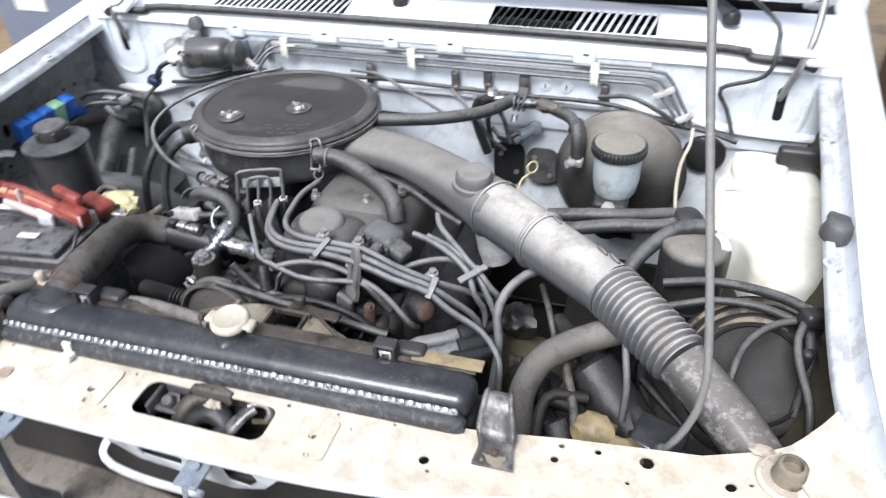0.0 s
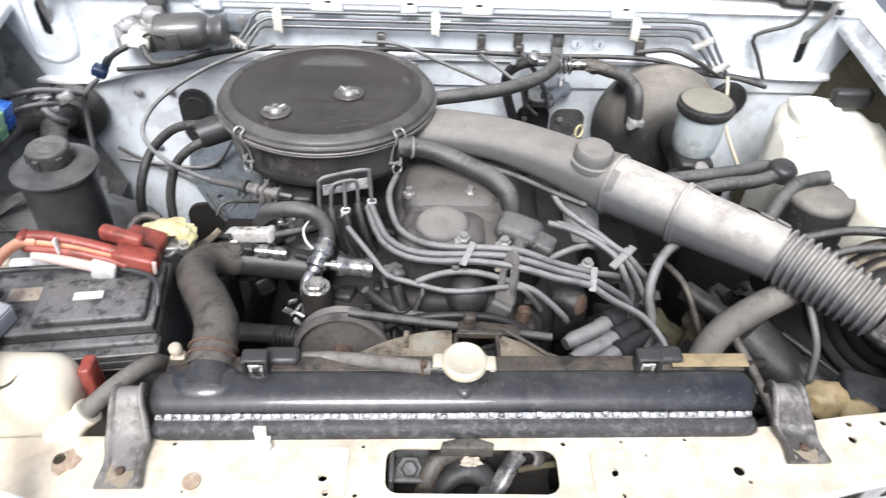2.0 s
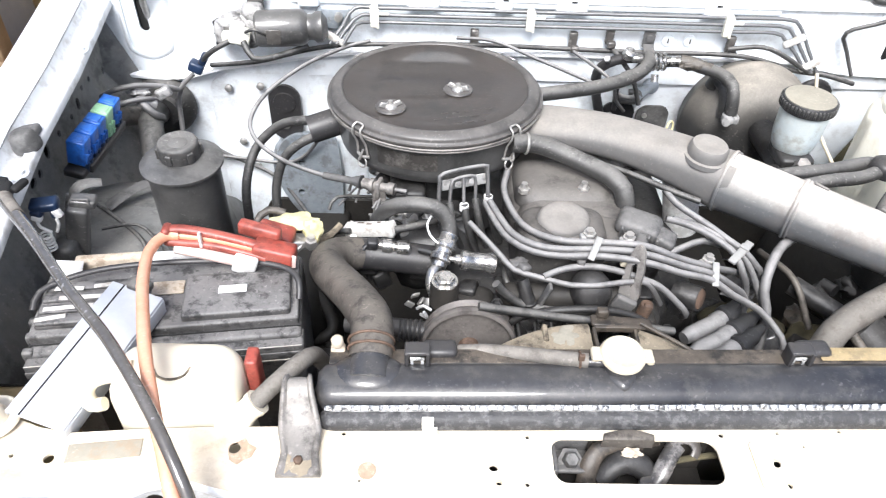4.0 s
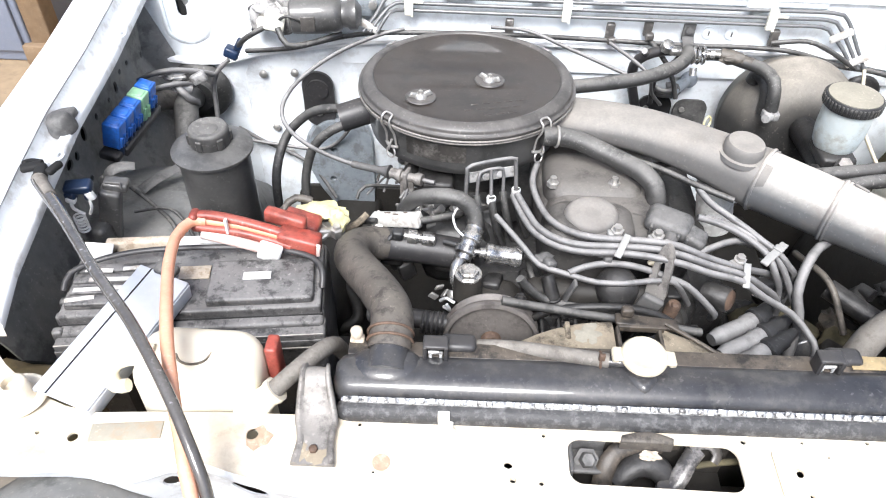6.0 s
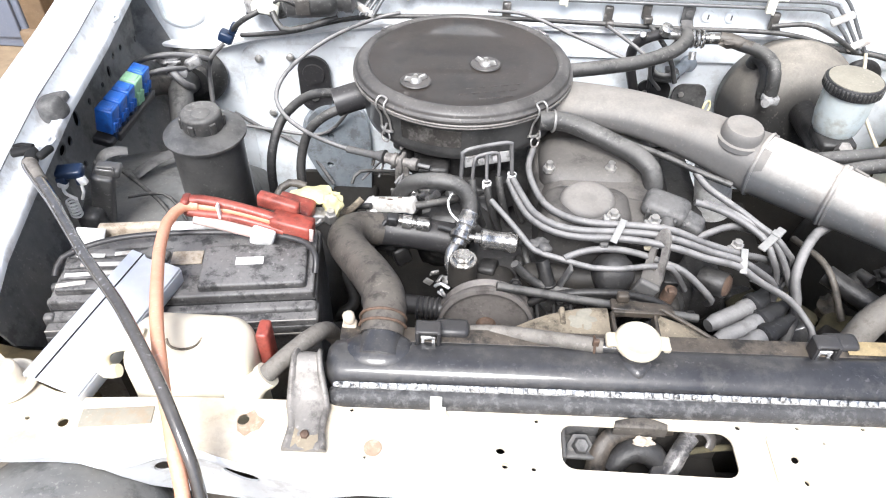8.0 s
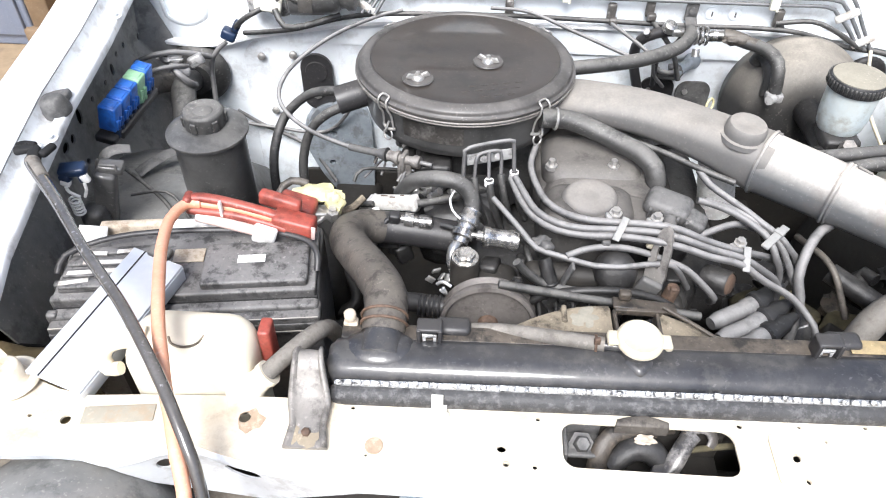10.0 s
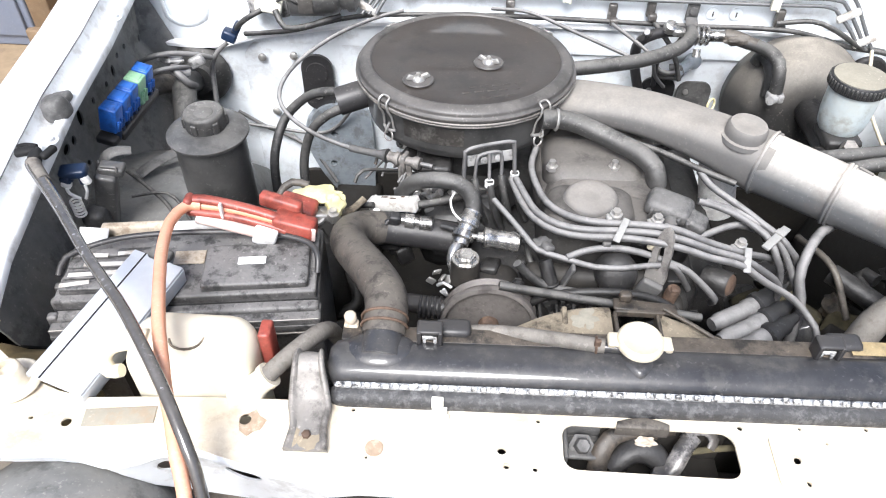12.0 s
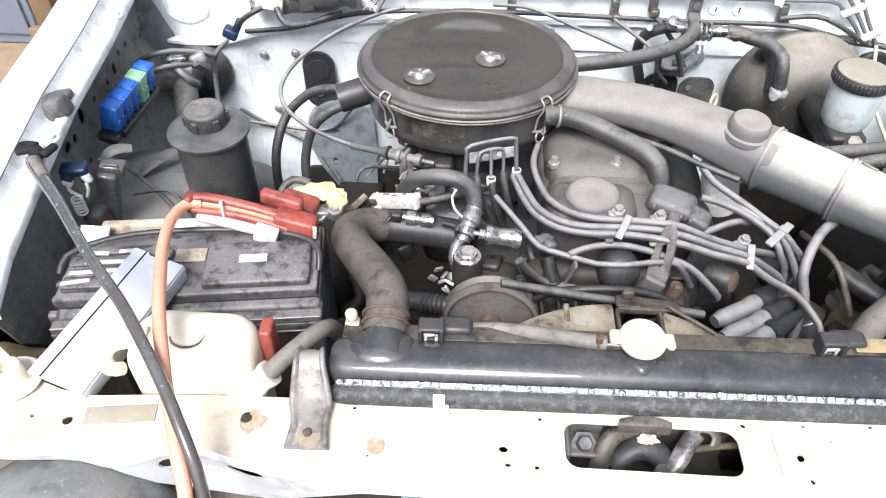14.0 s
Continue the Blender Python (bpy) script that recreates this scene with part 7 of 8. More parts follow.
part("wire_coil", merged(tube([(-0.865, 0.775, 0.845), (-0.875, 0.79, 0.86), (-0.86, 0.80, 0.872), (-0.84, 0.80, 0.868)], 0.005, 8), tube([(-0.87, 0.77, 0.83), (-0.885, 0.79, 0.835), (-0.90, 0.80, 0.82)], 0.006, 8)), M["rubber_brown"], yt)
wc = root("white_connector", (-0.735, 0.825, 0.80), "dirty white plastic wire connector", "connector")
part("shell", along(Matrix.Translation((-0.736, 0.812, 0.834)) @ rot(0, -20, -22).to_4x4(), [merged(box((0, 0, 0), (0.074, 0.016, 0.015), 0.0012), box((0.032, 0, 0.0), (0.008, 0.0175, 0.0165), 0.0012), box((0.0, 0.0, 0.0078), (0.050, 0.009, 0.002), 0.0005), box((-0.030, 0, 0), (0.004, 0.0175, 0.0165), 0.0008))])[0], M["tape"], wc)
parts("dirt_mark", [along(Matrix.Translation((-0.736, 0.812, 0.834)) @ rot(0, -20, -22).to_4x4(), [box((dx, dy, 0.0090), (w, 0.0022, 0.0008), 0.0003)])[0] for dx, dy, w in ((-0.012, 0.002, 0.010), (0.003, -0.001, 0.008), (0.016, 0.0025, 0.006))], M["rust"], wc)
parts("wire", [tube([(-0.762, 0.81, 0.832), (-0.785, 0.82, 0.82), (-0.79, 0.84, 0.79)], 0.004, 8), tube([(-0.704, 0.80, 0.844), (-0.68, 0.81, 0.842), (-0.65, 0.83, 0.835)], 0.005, 8)], M["rubber"], wc)

# bypass hose and fittings on the engine's near side
by = root("bypass_hose", (-0.66, 0.79, 0.80), "short curved coolant hose with bright metal fittings", "hose")
part("hose", tube([(-0.728, 0.83, 0.835), (-0.71, 0.815, 0.868), (-0.685, 0.805, 0.882), (-0.655, 0.80, 0.883), (-0.637, 0.795, 0.866), (-0.634, 0.785, 0.848)], 0.0105, 12), M["rubber"], by)
part("fitting", merged(lathe([(0.0105, 0), (0.0105, 0.006), (0.0138, 0.008), (0.0138, 0.016), (0.0105, 0.018), (0.0105, 0.024), (0.0138, 0.026), (0.0138, 0.034), (0.0115, 0.036), (0.0115, 0.044), (0, 0.044)], (-0.648, 0.745, 0.832), (0.30, 0.75, 0.45), 16), tube([(-0.648, 0.748, 0.834), (-0.655, 0.735, 0.830), (-0.656, 0.725, 0.82), (-0.652, 0.718, 0.812)], 0.007, 10)), M["chrome"], by, "shiny steel union")
part("sensor", lathe([(0.0035, 0), (0.0035, 0.006), (0.0065, 0.007), (0.0065, 0.013), (0.0125, 0.015), (0.0125, 0.022), (0.0112, 0.024), (0.0112, 0.046), (0.0128, 0.048), (0.0128, 0.057), (0.008, 0.060), (0, 0.060)], (-0.634, 0.750, 0.842), (0.99, 0.02, -0.12), 24), M["chrome"], by, "bright cylindrical sensor")
part("sensor_lead", tube([(-0.576, 0.751, 0.834), (-0.568, 0.757, 0.829), (-0.563, 0.752, 0.812), (-0.556, 0.74, 0.80)], 0.004, 8), M["rubber"], by)
part("flow_switch", lathe([(0.004, 0), (0.004, 0.004), (0.0085, 0.005), (0.0085, 0.016), (0.0060, 0.017), (0.0060, 0.022), (0.0085, 0.023), (0.0085, 0.038), (0.005, 0.040), (0, 0.040)], (-0.722, 0.772, 0.843), (0.98, -0.02, -0.10), 20), M["chrome"], by, "bright steel switch over the hose")
part("switch_plug", merged(box((-0.730, 0.773, 0.844), (0.014, 0.014, 0.013), 0.003, rot(0, 6, 0)), tube([(-0.734, 0.773, 0.8425), (-0.743, 0.768, 0.836), (-0.746, 0.760, 0.815)], 0.0035, 8)), M["pitch"], by, "black plug and wire")
part("switch_stub", tube([(-0.672, 0.771, 0.837), (-0.658, 0.766, 0.838), (-0.648, 0.760, 0.836)], 0.004, 8), M["pitch"], by)
part("white_wire", tube([(-0.655, 0.80, 0.872), (-0.662, 0.785, 0.868), (-0.658, 0.770, 0.862), (-0.648, 0.760, 0.858)], 0.0014, 6), M["paper"], by, "thin white wire")
part("foil_scrap", merged(*[box((-0.682 + 0.007 * k, 0.727 + 0.004 * (k % 2), 0.784 + 0.006 * ((k * 2) % 3)), (0.011, 0.003, 0.009), 0.001, rot(20 * k, 35 - 25 * k, 30 * k)) for k in range(4)]), M["steel"], by, "crumpled bright clip")
part("sensor_plug", merged(lathe([(0.007, 0), (0.0085, 0.004), (0.0085, 0.018), (0.007, 0.019), (0.007, 0.024), (0.0085, 0.025), (0.0085, 0.036), (0.005, 0.040), (0, 0.040)], (-0.722, 0.800, 0.819), (0.98, 0.05, -0.18), 16), box((-0.705, 0.797, 0.812), (0.03, 0.010, 0.010), 0.003)), M["black"], by)
part("sensor_tip", lathe([(0.006, 0), (0.006, 0.03), (0, 0.03)], (-0.733, 0.799, 0.823), (0.98, 0.02, -0.15), 12), M["chrome"], by)
part("pressure_line", tube([(-0.66, 0.690, 0.775), (-0.69, 0.695, 0.775), (-0.72, 0.70, 0.772), (-0.76, 0.71, 0.765)], 0.012, 12), M["black"], by)
parts("line_ring", [ring((-0.668 - i * 0.006, 0.691, 0.7755), 0.0125, 0.002, (1, -0.1, 0), 20, 6) for i in range(5)], M["black"], by)
parts("loose_end", [tube([(-0.672, 0.705, 0.80), (-0.665, 0.698, 0.812), (-0.655, 0.695, 0.808)], 0.0022, 6), tube([(-0.668, 0.70, 0.795), (-0.66, 0.69, 0.80), (-0.664, 0.688, 0.812)], 0.002, 6)], M["crimp"], by)
# vacuum pipe frame before the air cleaner
vf = root("vacuum_pipes", (-0.615, 0.845, 0.85), "small steel vacuum pipe rack in front of the air cleaner", "pipes")
part("outer_pipe", tube([(-0.648, 0.828, 0.862), (-0.647, 0.836, 0.895), (-0.642, 0.840, 0.905), (-0.592, 0.858, 0.906), (-0.586, 0.858, 0.898), (-0.583, 0.848, 0.862)], 0.0028, 8, 0.005), M["wire"], vf)
part("inner_pipe", tube([(-0.634, 0.830, 0.858), (-0.632, 0.838, 0.890), (-0.626, 0.842, 0.896), (-0.606, 0.848, 0.897), (-0.601, 0.848, 0.890), (-0.600, 0.840, 0.858)], 0.0024, 8, 0.005), M["wire"], vf)
part("middle_pipe", tube([(-0.617, 0.844, 0.897), (-0.616, 0.838, 0.88), (-0.615, 0.828, 0.858)], 0.0024, 8), M["wire"], vf)
part("bracket", merged(box((-0.615, 0.852, 0.884), (0.062, 0.003, 0.015), 0.001, rot(-10, 0, 18)), lathe([(0.005, 0), (0.005, 0.004), (0, 0.005)], (-0.624, 0.846, 0.886), (0.3, -1, 0.2), 8), lathe([(0.005, 0), (0.005, 0.004), (0, 0.005)], (-0.606, 0.852, 0.887), (0.3, -1, 0.2), 8)), M["bare"], vf, "grey bracket")
for x, y in ((-0.648, 0.828), (-0.634, 0.830), (-0.615, 0.828), (-0.600, 0.840), (-0.583, 0.848)):
    part("rubber_end", tube([(x, y, 0.866), (x + 0.004, y - 0.01, 0.845), (x + 0.012, y - 0.012, 0.815), (x + 0.02, y - 0.005, 0.79)], 0.005, 8), M["rubber"], vf)
for x, y in ((-0.615, 0.827), (-0.583, 0.847)):
    part("white_clip", lathe([(0.006, 0), (0.006, 0.008), (0, 0.008)], (x, y, 0.858), n=12), M["paper"], vf)

# ---- ignition leads ----
il = root("ignition_leads", (-0.45, 0.75, 0.86), "bundle of dusty grey ignition leads with plastic combs", "leads")
for pts in (
        [(-0.553, 0.908, 0.862), (-0.561, 0.868, 0.864), (-0.557, 0.828, 0.866), (-0.545, 0.784, 0.872), (-0.524, 0.757, 0.877), (-0.495, 0.744, 0.880), (-0.460, 0.743, 0.880), (-0.421, 0.740, 0.881), (-0.396, 0.736, 0.880), (-0.361, 0.734, 0.866), (-0.314, 0.740, 0.846), (-0.274, 0.759, 0.822), (-0.245, 0.785, 0.79)],
        [(-0.582, 0.830, 0.870), (-0.572, 0.798, 0.872), (-0.558, 0.763, 0.874), (-0.534, 0.742, 0.875), (-0.505, 0.734, 0.876), (-0.466, 0.735, 0.876), (-0.422, 0.732, 0.877), (-0.393, 0.726, 0.875), (-0.355, 0.725, 0.861), (-0.316, 0.729, 0.846), (-0.287, 0.732, 0.826), (-0.255, 0.738, 0.794), (-0.25, 0.735, 0.75)],
        [(-0.587, 0.835, 0.864), (-0.577, 0.796, 0.866), (-0.561, 0.760, 0.867), (-0.534, 0.738, 0.868), (-0.502, 0.729, 0.870), (-0.466, 0.729, 0.871), (-0.428, 0.724, 0.872), (-0.393, 0.718, 0.869), (-0.358, 0.717, 0.857), (-0.318, 0.721, 0.843), (-0.286, 0.717, 0.822), (-0.244, 0.717, 0.795), (-0.221, 0.704, 0.775), (-0.212, 0.689, 0.762), (-0.212, 0.68, 0.72)],
        [(-0.346, 0.864, 0.868), (-0.336, 0.838, 0.866), (-0.319, 0.818, 0.864), (-0.297, 0.800, 0.858), (-0.280, 0.785, 0.852), (-0.260, 0.774, 0.843), (-0.244, 0.766, 0.828), (-0.229, 0.769, 0.805), (-0.235, 0.77, 0.76)],
        [(-0.361, 0.800, 0.872), (-0.342, 0.798, 0.868), (-0.315, 0.790, 0.862), (-0.288, 0.778, 0.851), (-0.273, 0.767, 0.842), (-0.263, 0.753, 0.825), (-0.248, 0.754, 0.790), (-0.255, 0.73, 0.74)],
        [(-0.346, 0.815, 0.860), (-0.316, 0.807, 0.856), (-0.291, 0.791, 0.853), (-0.267, 0.777, 0.843), (-0.249, 0.762, 0.822), (-0.233, 0.752, 0.792), (-0.224, 0.738, 0.768), (-0.225, 0.72, 0.70)]):
    part("lead", tube(pts, 0.0044, 10), M["wire"], il)
part("lead", tube([(-0.372, 0.765, 0.835), (-0.34, 0.775, 0.846), (-0.31, 0.79, 0.845), (-0.28, 0.80, 0.83)], 0.0045, 8), M["wire"], il)
part("lead", tube([(-0.146, 0.825, 0.834), (-0.174, 0.809, 0.842), (-0.202, 0.793, 0.838), (-0.223, 0.766, 0.825), (-0.230, 0.746, 0.800), (-0.223, 0.727, 0.765), (-0.228, 0.70, 0.68)], 0.0064, 12), M["wire"], il)
for x, y, z, tw in ((-0.466, 0.741, 0.878, 5), (-0.417, 0.742, 0.872, 5), (-0.314, 0.737, 0.844, 25)):
    cb = part("lead_comb", merged(box((x + 0.003, y - 0.0105, z + 0.003), (0.0085, 0.031, 0.0025), 0.001, rot(29, 0, tw - 34)), box((x - 0.006, y + 0.009, z + 0.005), (0.014, 0.010, 0.006), 0.002, rot(0, 0, tw))), M["comb"], il, "pale plastic comb")
    part("comb_bolt", lathe([(0.0080, 0), (0.0080, 0.0025), (0.0052, 0.003), (0.0052, 0.008), (0, 0.0085)], (x - 0.002, y + 0.010, z + 0.008), (0, -0.1, 1), 6), M["steel"], cb, "bright bolt")
part("lead_comb", merged(box((-0.268, 0.7665, 0.8475), (0.010, 0.042, 0.004), 0.001, rot(14, 0, -48)), box((-0.262, 0.772, 0.851), (0.012, 0.008, 0.005), 0.001, rot(14, 0, -48))), M["comb"], il, "pale plastic comb")
part("comb_leaf", box((-0.421, 0.728, 0.862), (0.014, 0.006, 0.016), 0.002, rot(20, 30, 20)), M["zinc"], il, "tan metal leaf")
# slim pipes looping across the timing cover
sp = root("slim_pipes", (-0.50, 0.72, 0.83), "two slim grey hoses crossing the timing cover", "hose")
part("pipe", tube([(-0.609, 0.794, 0.864), (-0.586, 0.761, 0.860), (-0.572, 0.742, 0.856), (-0.557, 0.722, 0.852), (-0.533, 0.714, 0.850), (-0.516, 0.710, 0.848), (-0.490, 0.704, 0.846), (-0.458, 0.704, 0.846), (-0.431, 0.710, 0.846), (-0.404, 0.714, 0.844), (-0.392, 0.712, 0.838), (-0.37, 0.72, 0.80)], 0.0036, 10), M["wire"], sp)
part("pipe", tube([(-0.523, 0.712, 0.851), (-0.503, 0.721, 0.854), (-0.477, 0.726, 0.856), (-0.451, 0.726, 0.855), (-0.424, 0.723, 0.850), (-0.401, 0.717, 0.845), (-0.382, 0.714, 0.838), (-0.359, 0.711, 0.818), (-0.340, 0.707, 0.798), (-0.335, 0.725, 0.772)], 0.0042, 10), M["wire"], sp)
parts("clip", [merged(box((-0.477, 0.728, 0.858), (0.010, 0.008, 0.014), 0.002), box((-0.480, 0.731, 0.864), (0.018, 0.005, 0.004), 0.001)), merged(box((-0.545, 0.725, 0.852), (0.014, 0.014, 0.012), 0.003, rot(0, 20, 30)), lump((-0.550, 0.735, 0.850), (0.024, 0.018, 0.014), 4, 0.4))], M["cast"], sp, "grey hose clip")
# coil on the far side
ck = root("ignition_coil", (-0.29, 0.93, 0.72), "white-labelled ignition coil below the duct", "coil")
part("can", lathe([(0.024, 0), (0.026, 0.005), (0.026, 0.10), (0.020, 0.112), (0, 0.112)], (-0.277, 0.935, 0.742), (-0.20, 0.12, 1), 28), M["paper"], ck, "pale cylindrical can")
part("strut", tube([(-0.40, 0.93, 0.85), (-0.35, 0.93, 0.862), (-0.325, 0.925, 0.868)], 0.005, 8), M["black"], ck)

# ---- brake servo and its reservoir ----
bs = root("brake_servo", (-0.125, 1.15, 0.70), "dusty black round brake servo on the firewall", "brake servo")
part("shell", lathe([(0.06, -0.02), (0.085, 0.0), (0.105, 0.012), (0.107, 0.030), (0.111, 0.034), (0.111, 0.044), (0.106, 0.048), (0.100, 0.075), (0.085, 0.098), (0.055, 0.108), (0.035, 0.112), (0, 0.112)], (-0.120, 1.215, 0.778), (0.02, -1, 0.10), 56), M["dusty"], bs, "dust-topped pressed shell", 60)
part("master_cylinder", merged(tube([(-0.118, 1.12, 0.81), (-0.118, 1.02, 0.815), (-0.117, 0.955, 0.818)], 0.021, 16), box((-0.117, 1.00, 0.838), (0.05, 0.06, 0.02), 0.006), lathe([(0.012, 0), (0.012, 0.025), (0, 0.026)], (-0.10, 0.965, 0.81), (1, -0.3, 0.2), 8), lathe([(0.014, 0), (0.014, 0.02), (0, 0.02)], (-0.135, 0.985, 0.815), (-0.6, -0.6, 0.3), 8)), M["engine"], bs, "corroded cast master cylinder")
part("brake_union", merged(lathe([(0.008, 0), (0.008, 0.018), (0, 0.018)], (-0.085, 0.96, 0.825), (0.9, -0.4, 0.4), 6), lathe([(0.010, 0), (0.010, 0.016), (0, 0.016)], (-0.118, 0.965, 0.84), (0, -0.6, 0.8), 6)), M["wornmetal"], bs, "dusty metal unions")
fr = part("fluid_bowl", lathe([(0.016, 0), (0.024, 0.004), (0.031, 0.016), (0.034, 0.035), (0.0350, 0.080)], (-0.115, 1.012, 0.836), n=40), M["pale_blue"], bs, "cloudy pale-blue fluid bowl", 60)
bc = part("bowl_cap", lathe([(0.0385, 0), (0.039, 0.003), (0.039, 0.013), (0.0375, 0.0155), (0.0362, 0.0155)], (-0.115, 1.012, 0.913), n=48), M["pitch"], fr, "black knurled cap rim")
part("cap_top", lathe([(0.0362, 0.0140), (0.0355, 0.0165), (0.030, 0.0175), (0.010, 0.0185), (0, 0.0185)], (-0.115, 1.012, 0.913), n=48), M["captop"], bc, "tan dusty cap top")
part("knurl", merged(*[box((-0.115 + 0.0392 * math.cos(a), 1.012 + 0.0392 * math.sin(a), 0.9205), (0.0016, 0.0030, 0.012), 0.0004, rot(0, 0, math.degrees(a)), 1) for a in (2 * math.pi * k / 44 for k in range(44))]), M["rubber"], bc, "ribbed grip")

part("vacuum_hose", tube([(-0.20, 1.16, 0.862), (-0.195, 1.15, 0.88), (-0.185, 1.125, 0.865), (-0.184, 1.115, 0.83)], 0.011, 12), M["rubber"], bs)
# clutch reservoir hoses
hl = root("vacuum_hose", (-0.09, 0.95, 0.83), "pair of dusty hoses below the brake reservoir", "hose")
part("hose", tube([(-0.20, 0.935, 0.84), (-0.14, 0.935, 0.850), (-0.08, 0.945, 0.852), (-0.02, 0.965, 0.850), (0.0, 0.95, 0.853)], 0.010, 12), M["rubber"], hl)
part("hose", tube([(-0.17, 0.905, 0.84), (-0.10, 0.918, 0.85), (-0.05, 0.925, 0.852), (-0.012, 0.94, 0.855)], 0.010, 12), M["rubber"], hl)
part("valve", merged(lathe([(0.020, 0), (0.020, 0.016), (0.014, 0.022), (0, 0.022)], (-0.008, 0.945, 0.848), (0.1, -0.1, 1), 24)), M["black"], hl)
part("hose", tube([(0.015, 0.875, 0.897), (-0.02, 0.870, 0.892), (-0.05, 0.85, 0.875), (-0.075, 0.82, 0.85), (-0.085, 0.80, 0.80)], 0.010, 12), M["rubber"], hl)

# ---- firewall services ----
bpz = root("brake_pipes", (-0.46, 1.215, 0.90), "three slim brake and fuel pipes clipped along the firewall", "pipes")
for k in range(3):
    z, yy = 0.953 - 0.0115 * k, 1.218 - 0.001 * k
    part("pipe", tube([(-0.825 + 0.011 * k, 1.185, 0.905), (-0.805 + 0.011 * k, 1.20, 0.928 + 0.002 * k), (-0.785 + 0.010 * k, 1.214, z), (-0.74, yy, z), (-0.6, yy, z), (-0.4, yy, z), (-0.18, yy, z), (-0.085 - 0.006 * k, yy, z), (-0.06 - 0.009 * k, yy - 0.002, z - 0.010), (-0.035 - 0.010 * k, yy - 0.012, 0.905 - 0.003 * k), (-0.012 - 0.010 * k, yy - 0.02, 0.870)], 0.0031, 8, 0.01), M["pipe_dark"], bpz)
for x in (-0.753, -0.502, -0.180):
    part("pipe_clip", merged(box((x, 1.212, 0.942), (0.012, 0.010, 0.038), 0.003), box((x - 0.005, 1.2065, 0.944), (0.004, 0.004, 0.036), 0.001), box((x + 0.005, 1.2065, 0.940), (0.004, 0.004, 0.034), 0.001), box((x + 0.012, 1.207, 0.948), (0.022, 0.003, 0.004), 0.001)), M["milky"], bpz, "pale plastic pipe clip")
for x, y, z, a in ((-0.815, 1.19, 0.912, 30), (-0.066, 1.205, 0.922, -30), (-0.030, 1.196, 0.885, -30)):
    part("pipe_clip", box((x, y, z), (0.036, 0.010, 0.011), 0.003, rot(0, a, 0)), M["tape"], bpz, "white plastic pipe clip")
part("pipe_tail", tube([(-0.012, 1.196, 0.870), (-0.012, 1.18, 0.85), (-0.022, 1.15, 0.83), (-0.025, 1.10, 0.815), (-0.022, 1.05, 0.80), (-0.02, 1.0, 0.79)], 0.0030, 8), M["zinc"], bpz, "pale bare pipe")
# loom along the firewall
fl = root("firewall_loom", (-0.40, 1.215, 0.88), "thin black wiring loom along the firewall", "wiring")
part("loom", tube([(-1.035, 1.222, 0.842), (-0.99, 1.215, 0.850), (-0.94, 1.21, 0.860), (-0.86, 1.205, 0.885), (-0.78, 1.20, 0.898), (-0.60, 1.205, 0.900), (-0.45, 1.215, 0.893), (-0.30, 1.215, 0.890), (-0.20, 1.21, 0.893), (-0.13, 1.20, 0.893), (-0.05, 1.20, 0.872), (0.01, 1.205, 0.862), (0.06, 1.20, 0.85)], 0.0042, 8), M["rubber"], fl)
part("loom", tube([(-0.17, 1.205, 0.905), (-0.12, 1.195, 0.915), (-0.08, 1.19, 0.902), (-0.03, 1.195, 0.872)], 0.004, 8), M["rubber"], fl)
for x, z in ((-0.426, 0.905), (-0.162, 0.905), (-0.366, 0.915), (-0.59, 0.905)):
    part("loom_clip", merged(box((x, 1.222, z), (0.014, 0.010, 0.030), 0.003), box((x + 0.003, 1.214, z - 0.012), (0.014, 0.012, 0.012), 0.003)), M["bracket"], fl, "grey metal clip")
part("fallen_lead", tube([(-0.36, 1.215, 0.895), (-0.345, 1.19, 0.885), (-0.325, 1.175, 0.86), (-0.31, 1.165, 0.82)], 0.004, 8), M["rubber"], fl)
parts("fallen_lead", [tube([(-1.072, 1.215, 0.690), (-1.03, 1.222, 0.655), (-0.978, 1.222, 0.629), (-0.94, 1.218, 0.60), (-0.90, 1.20, 0.545)], 0.0035, 8), tube([(-1.075, 1.215, 0.665), (-1.00, 1.215, 0.655), (-0.93, 1.21, 0.652), (-0.89, 1.205, 0.672), (-0.85, 1.18, 0.735)], 0.0032, 8)], M["wire"], fl)
# heater pipes through the firewall
hh = root("heater_pipes", (-0.33, 1.15, 0.85), "dusty grey heater hoses meeting at clamped unions on the firewall", "hose")
part("hose", tube([(-0.56, 1.035, 0.900), (-0.491, 1.043, 0.906), (-0.440, 1.057, 0.906), (-0.397, 1.073, 0.906), (-0.353, 1.100, 0.906), (-0.328, 1.125, 0.906), (-0.313, 1.152, 0.906), (-0.308, 1.175, 0.902)], 0.0104, 14), M["rubber"], hh)
part("hose", tube([(-0.285, 1.163, 0.900), (-0.258, 1.160, 0.903), (-0.228, 1.150, 0.899), (-0.203, 1.128, 0.900), (-0.190, 1.105, 0.893), (-0.186, 1.094, 0.870), (-0.185, 1.090, 0.850)], lambda t: 0.0080 + 0.0018 * min(1, 3 * t), 14), M["rubber"], hh)
part("torn_tape", merged(tube([(-0.262, 1.160, 0.905), (-0.235, 1.153, 0.902), (-0.215, 1.140, 0.901)], lambda t: 0.0098 + 0.0015 * math.sin(31 * t), 10), lump((-0.240, 1.150, 0.903), (0.045, 0.018, 0.016), 8, 0.5)), M["rubber_brown"], hh, "ragged tape wrapping")
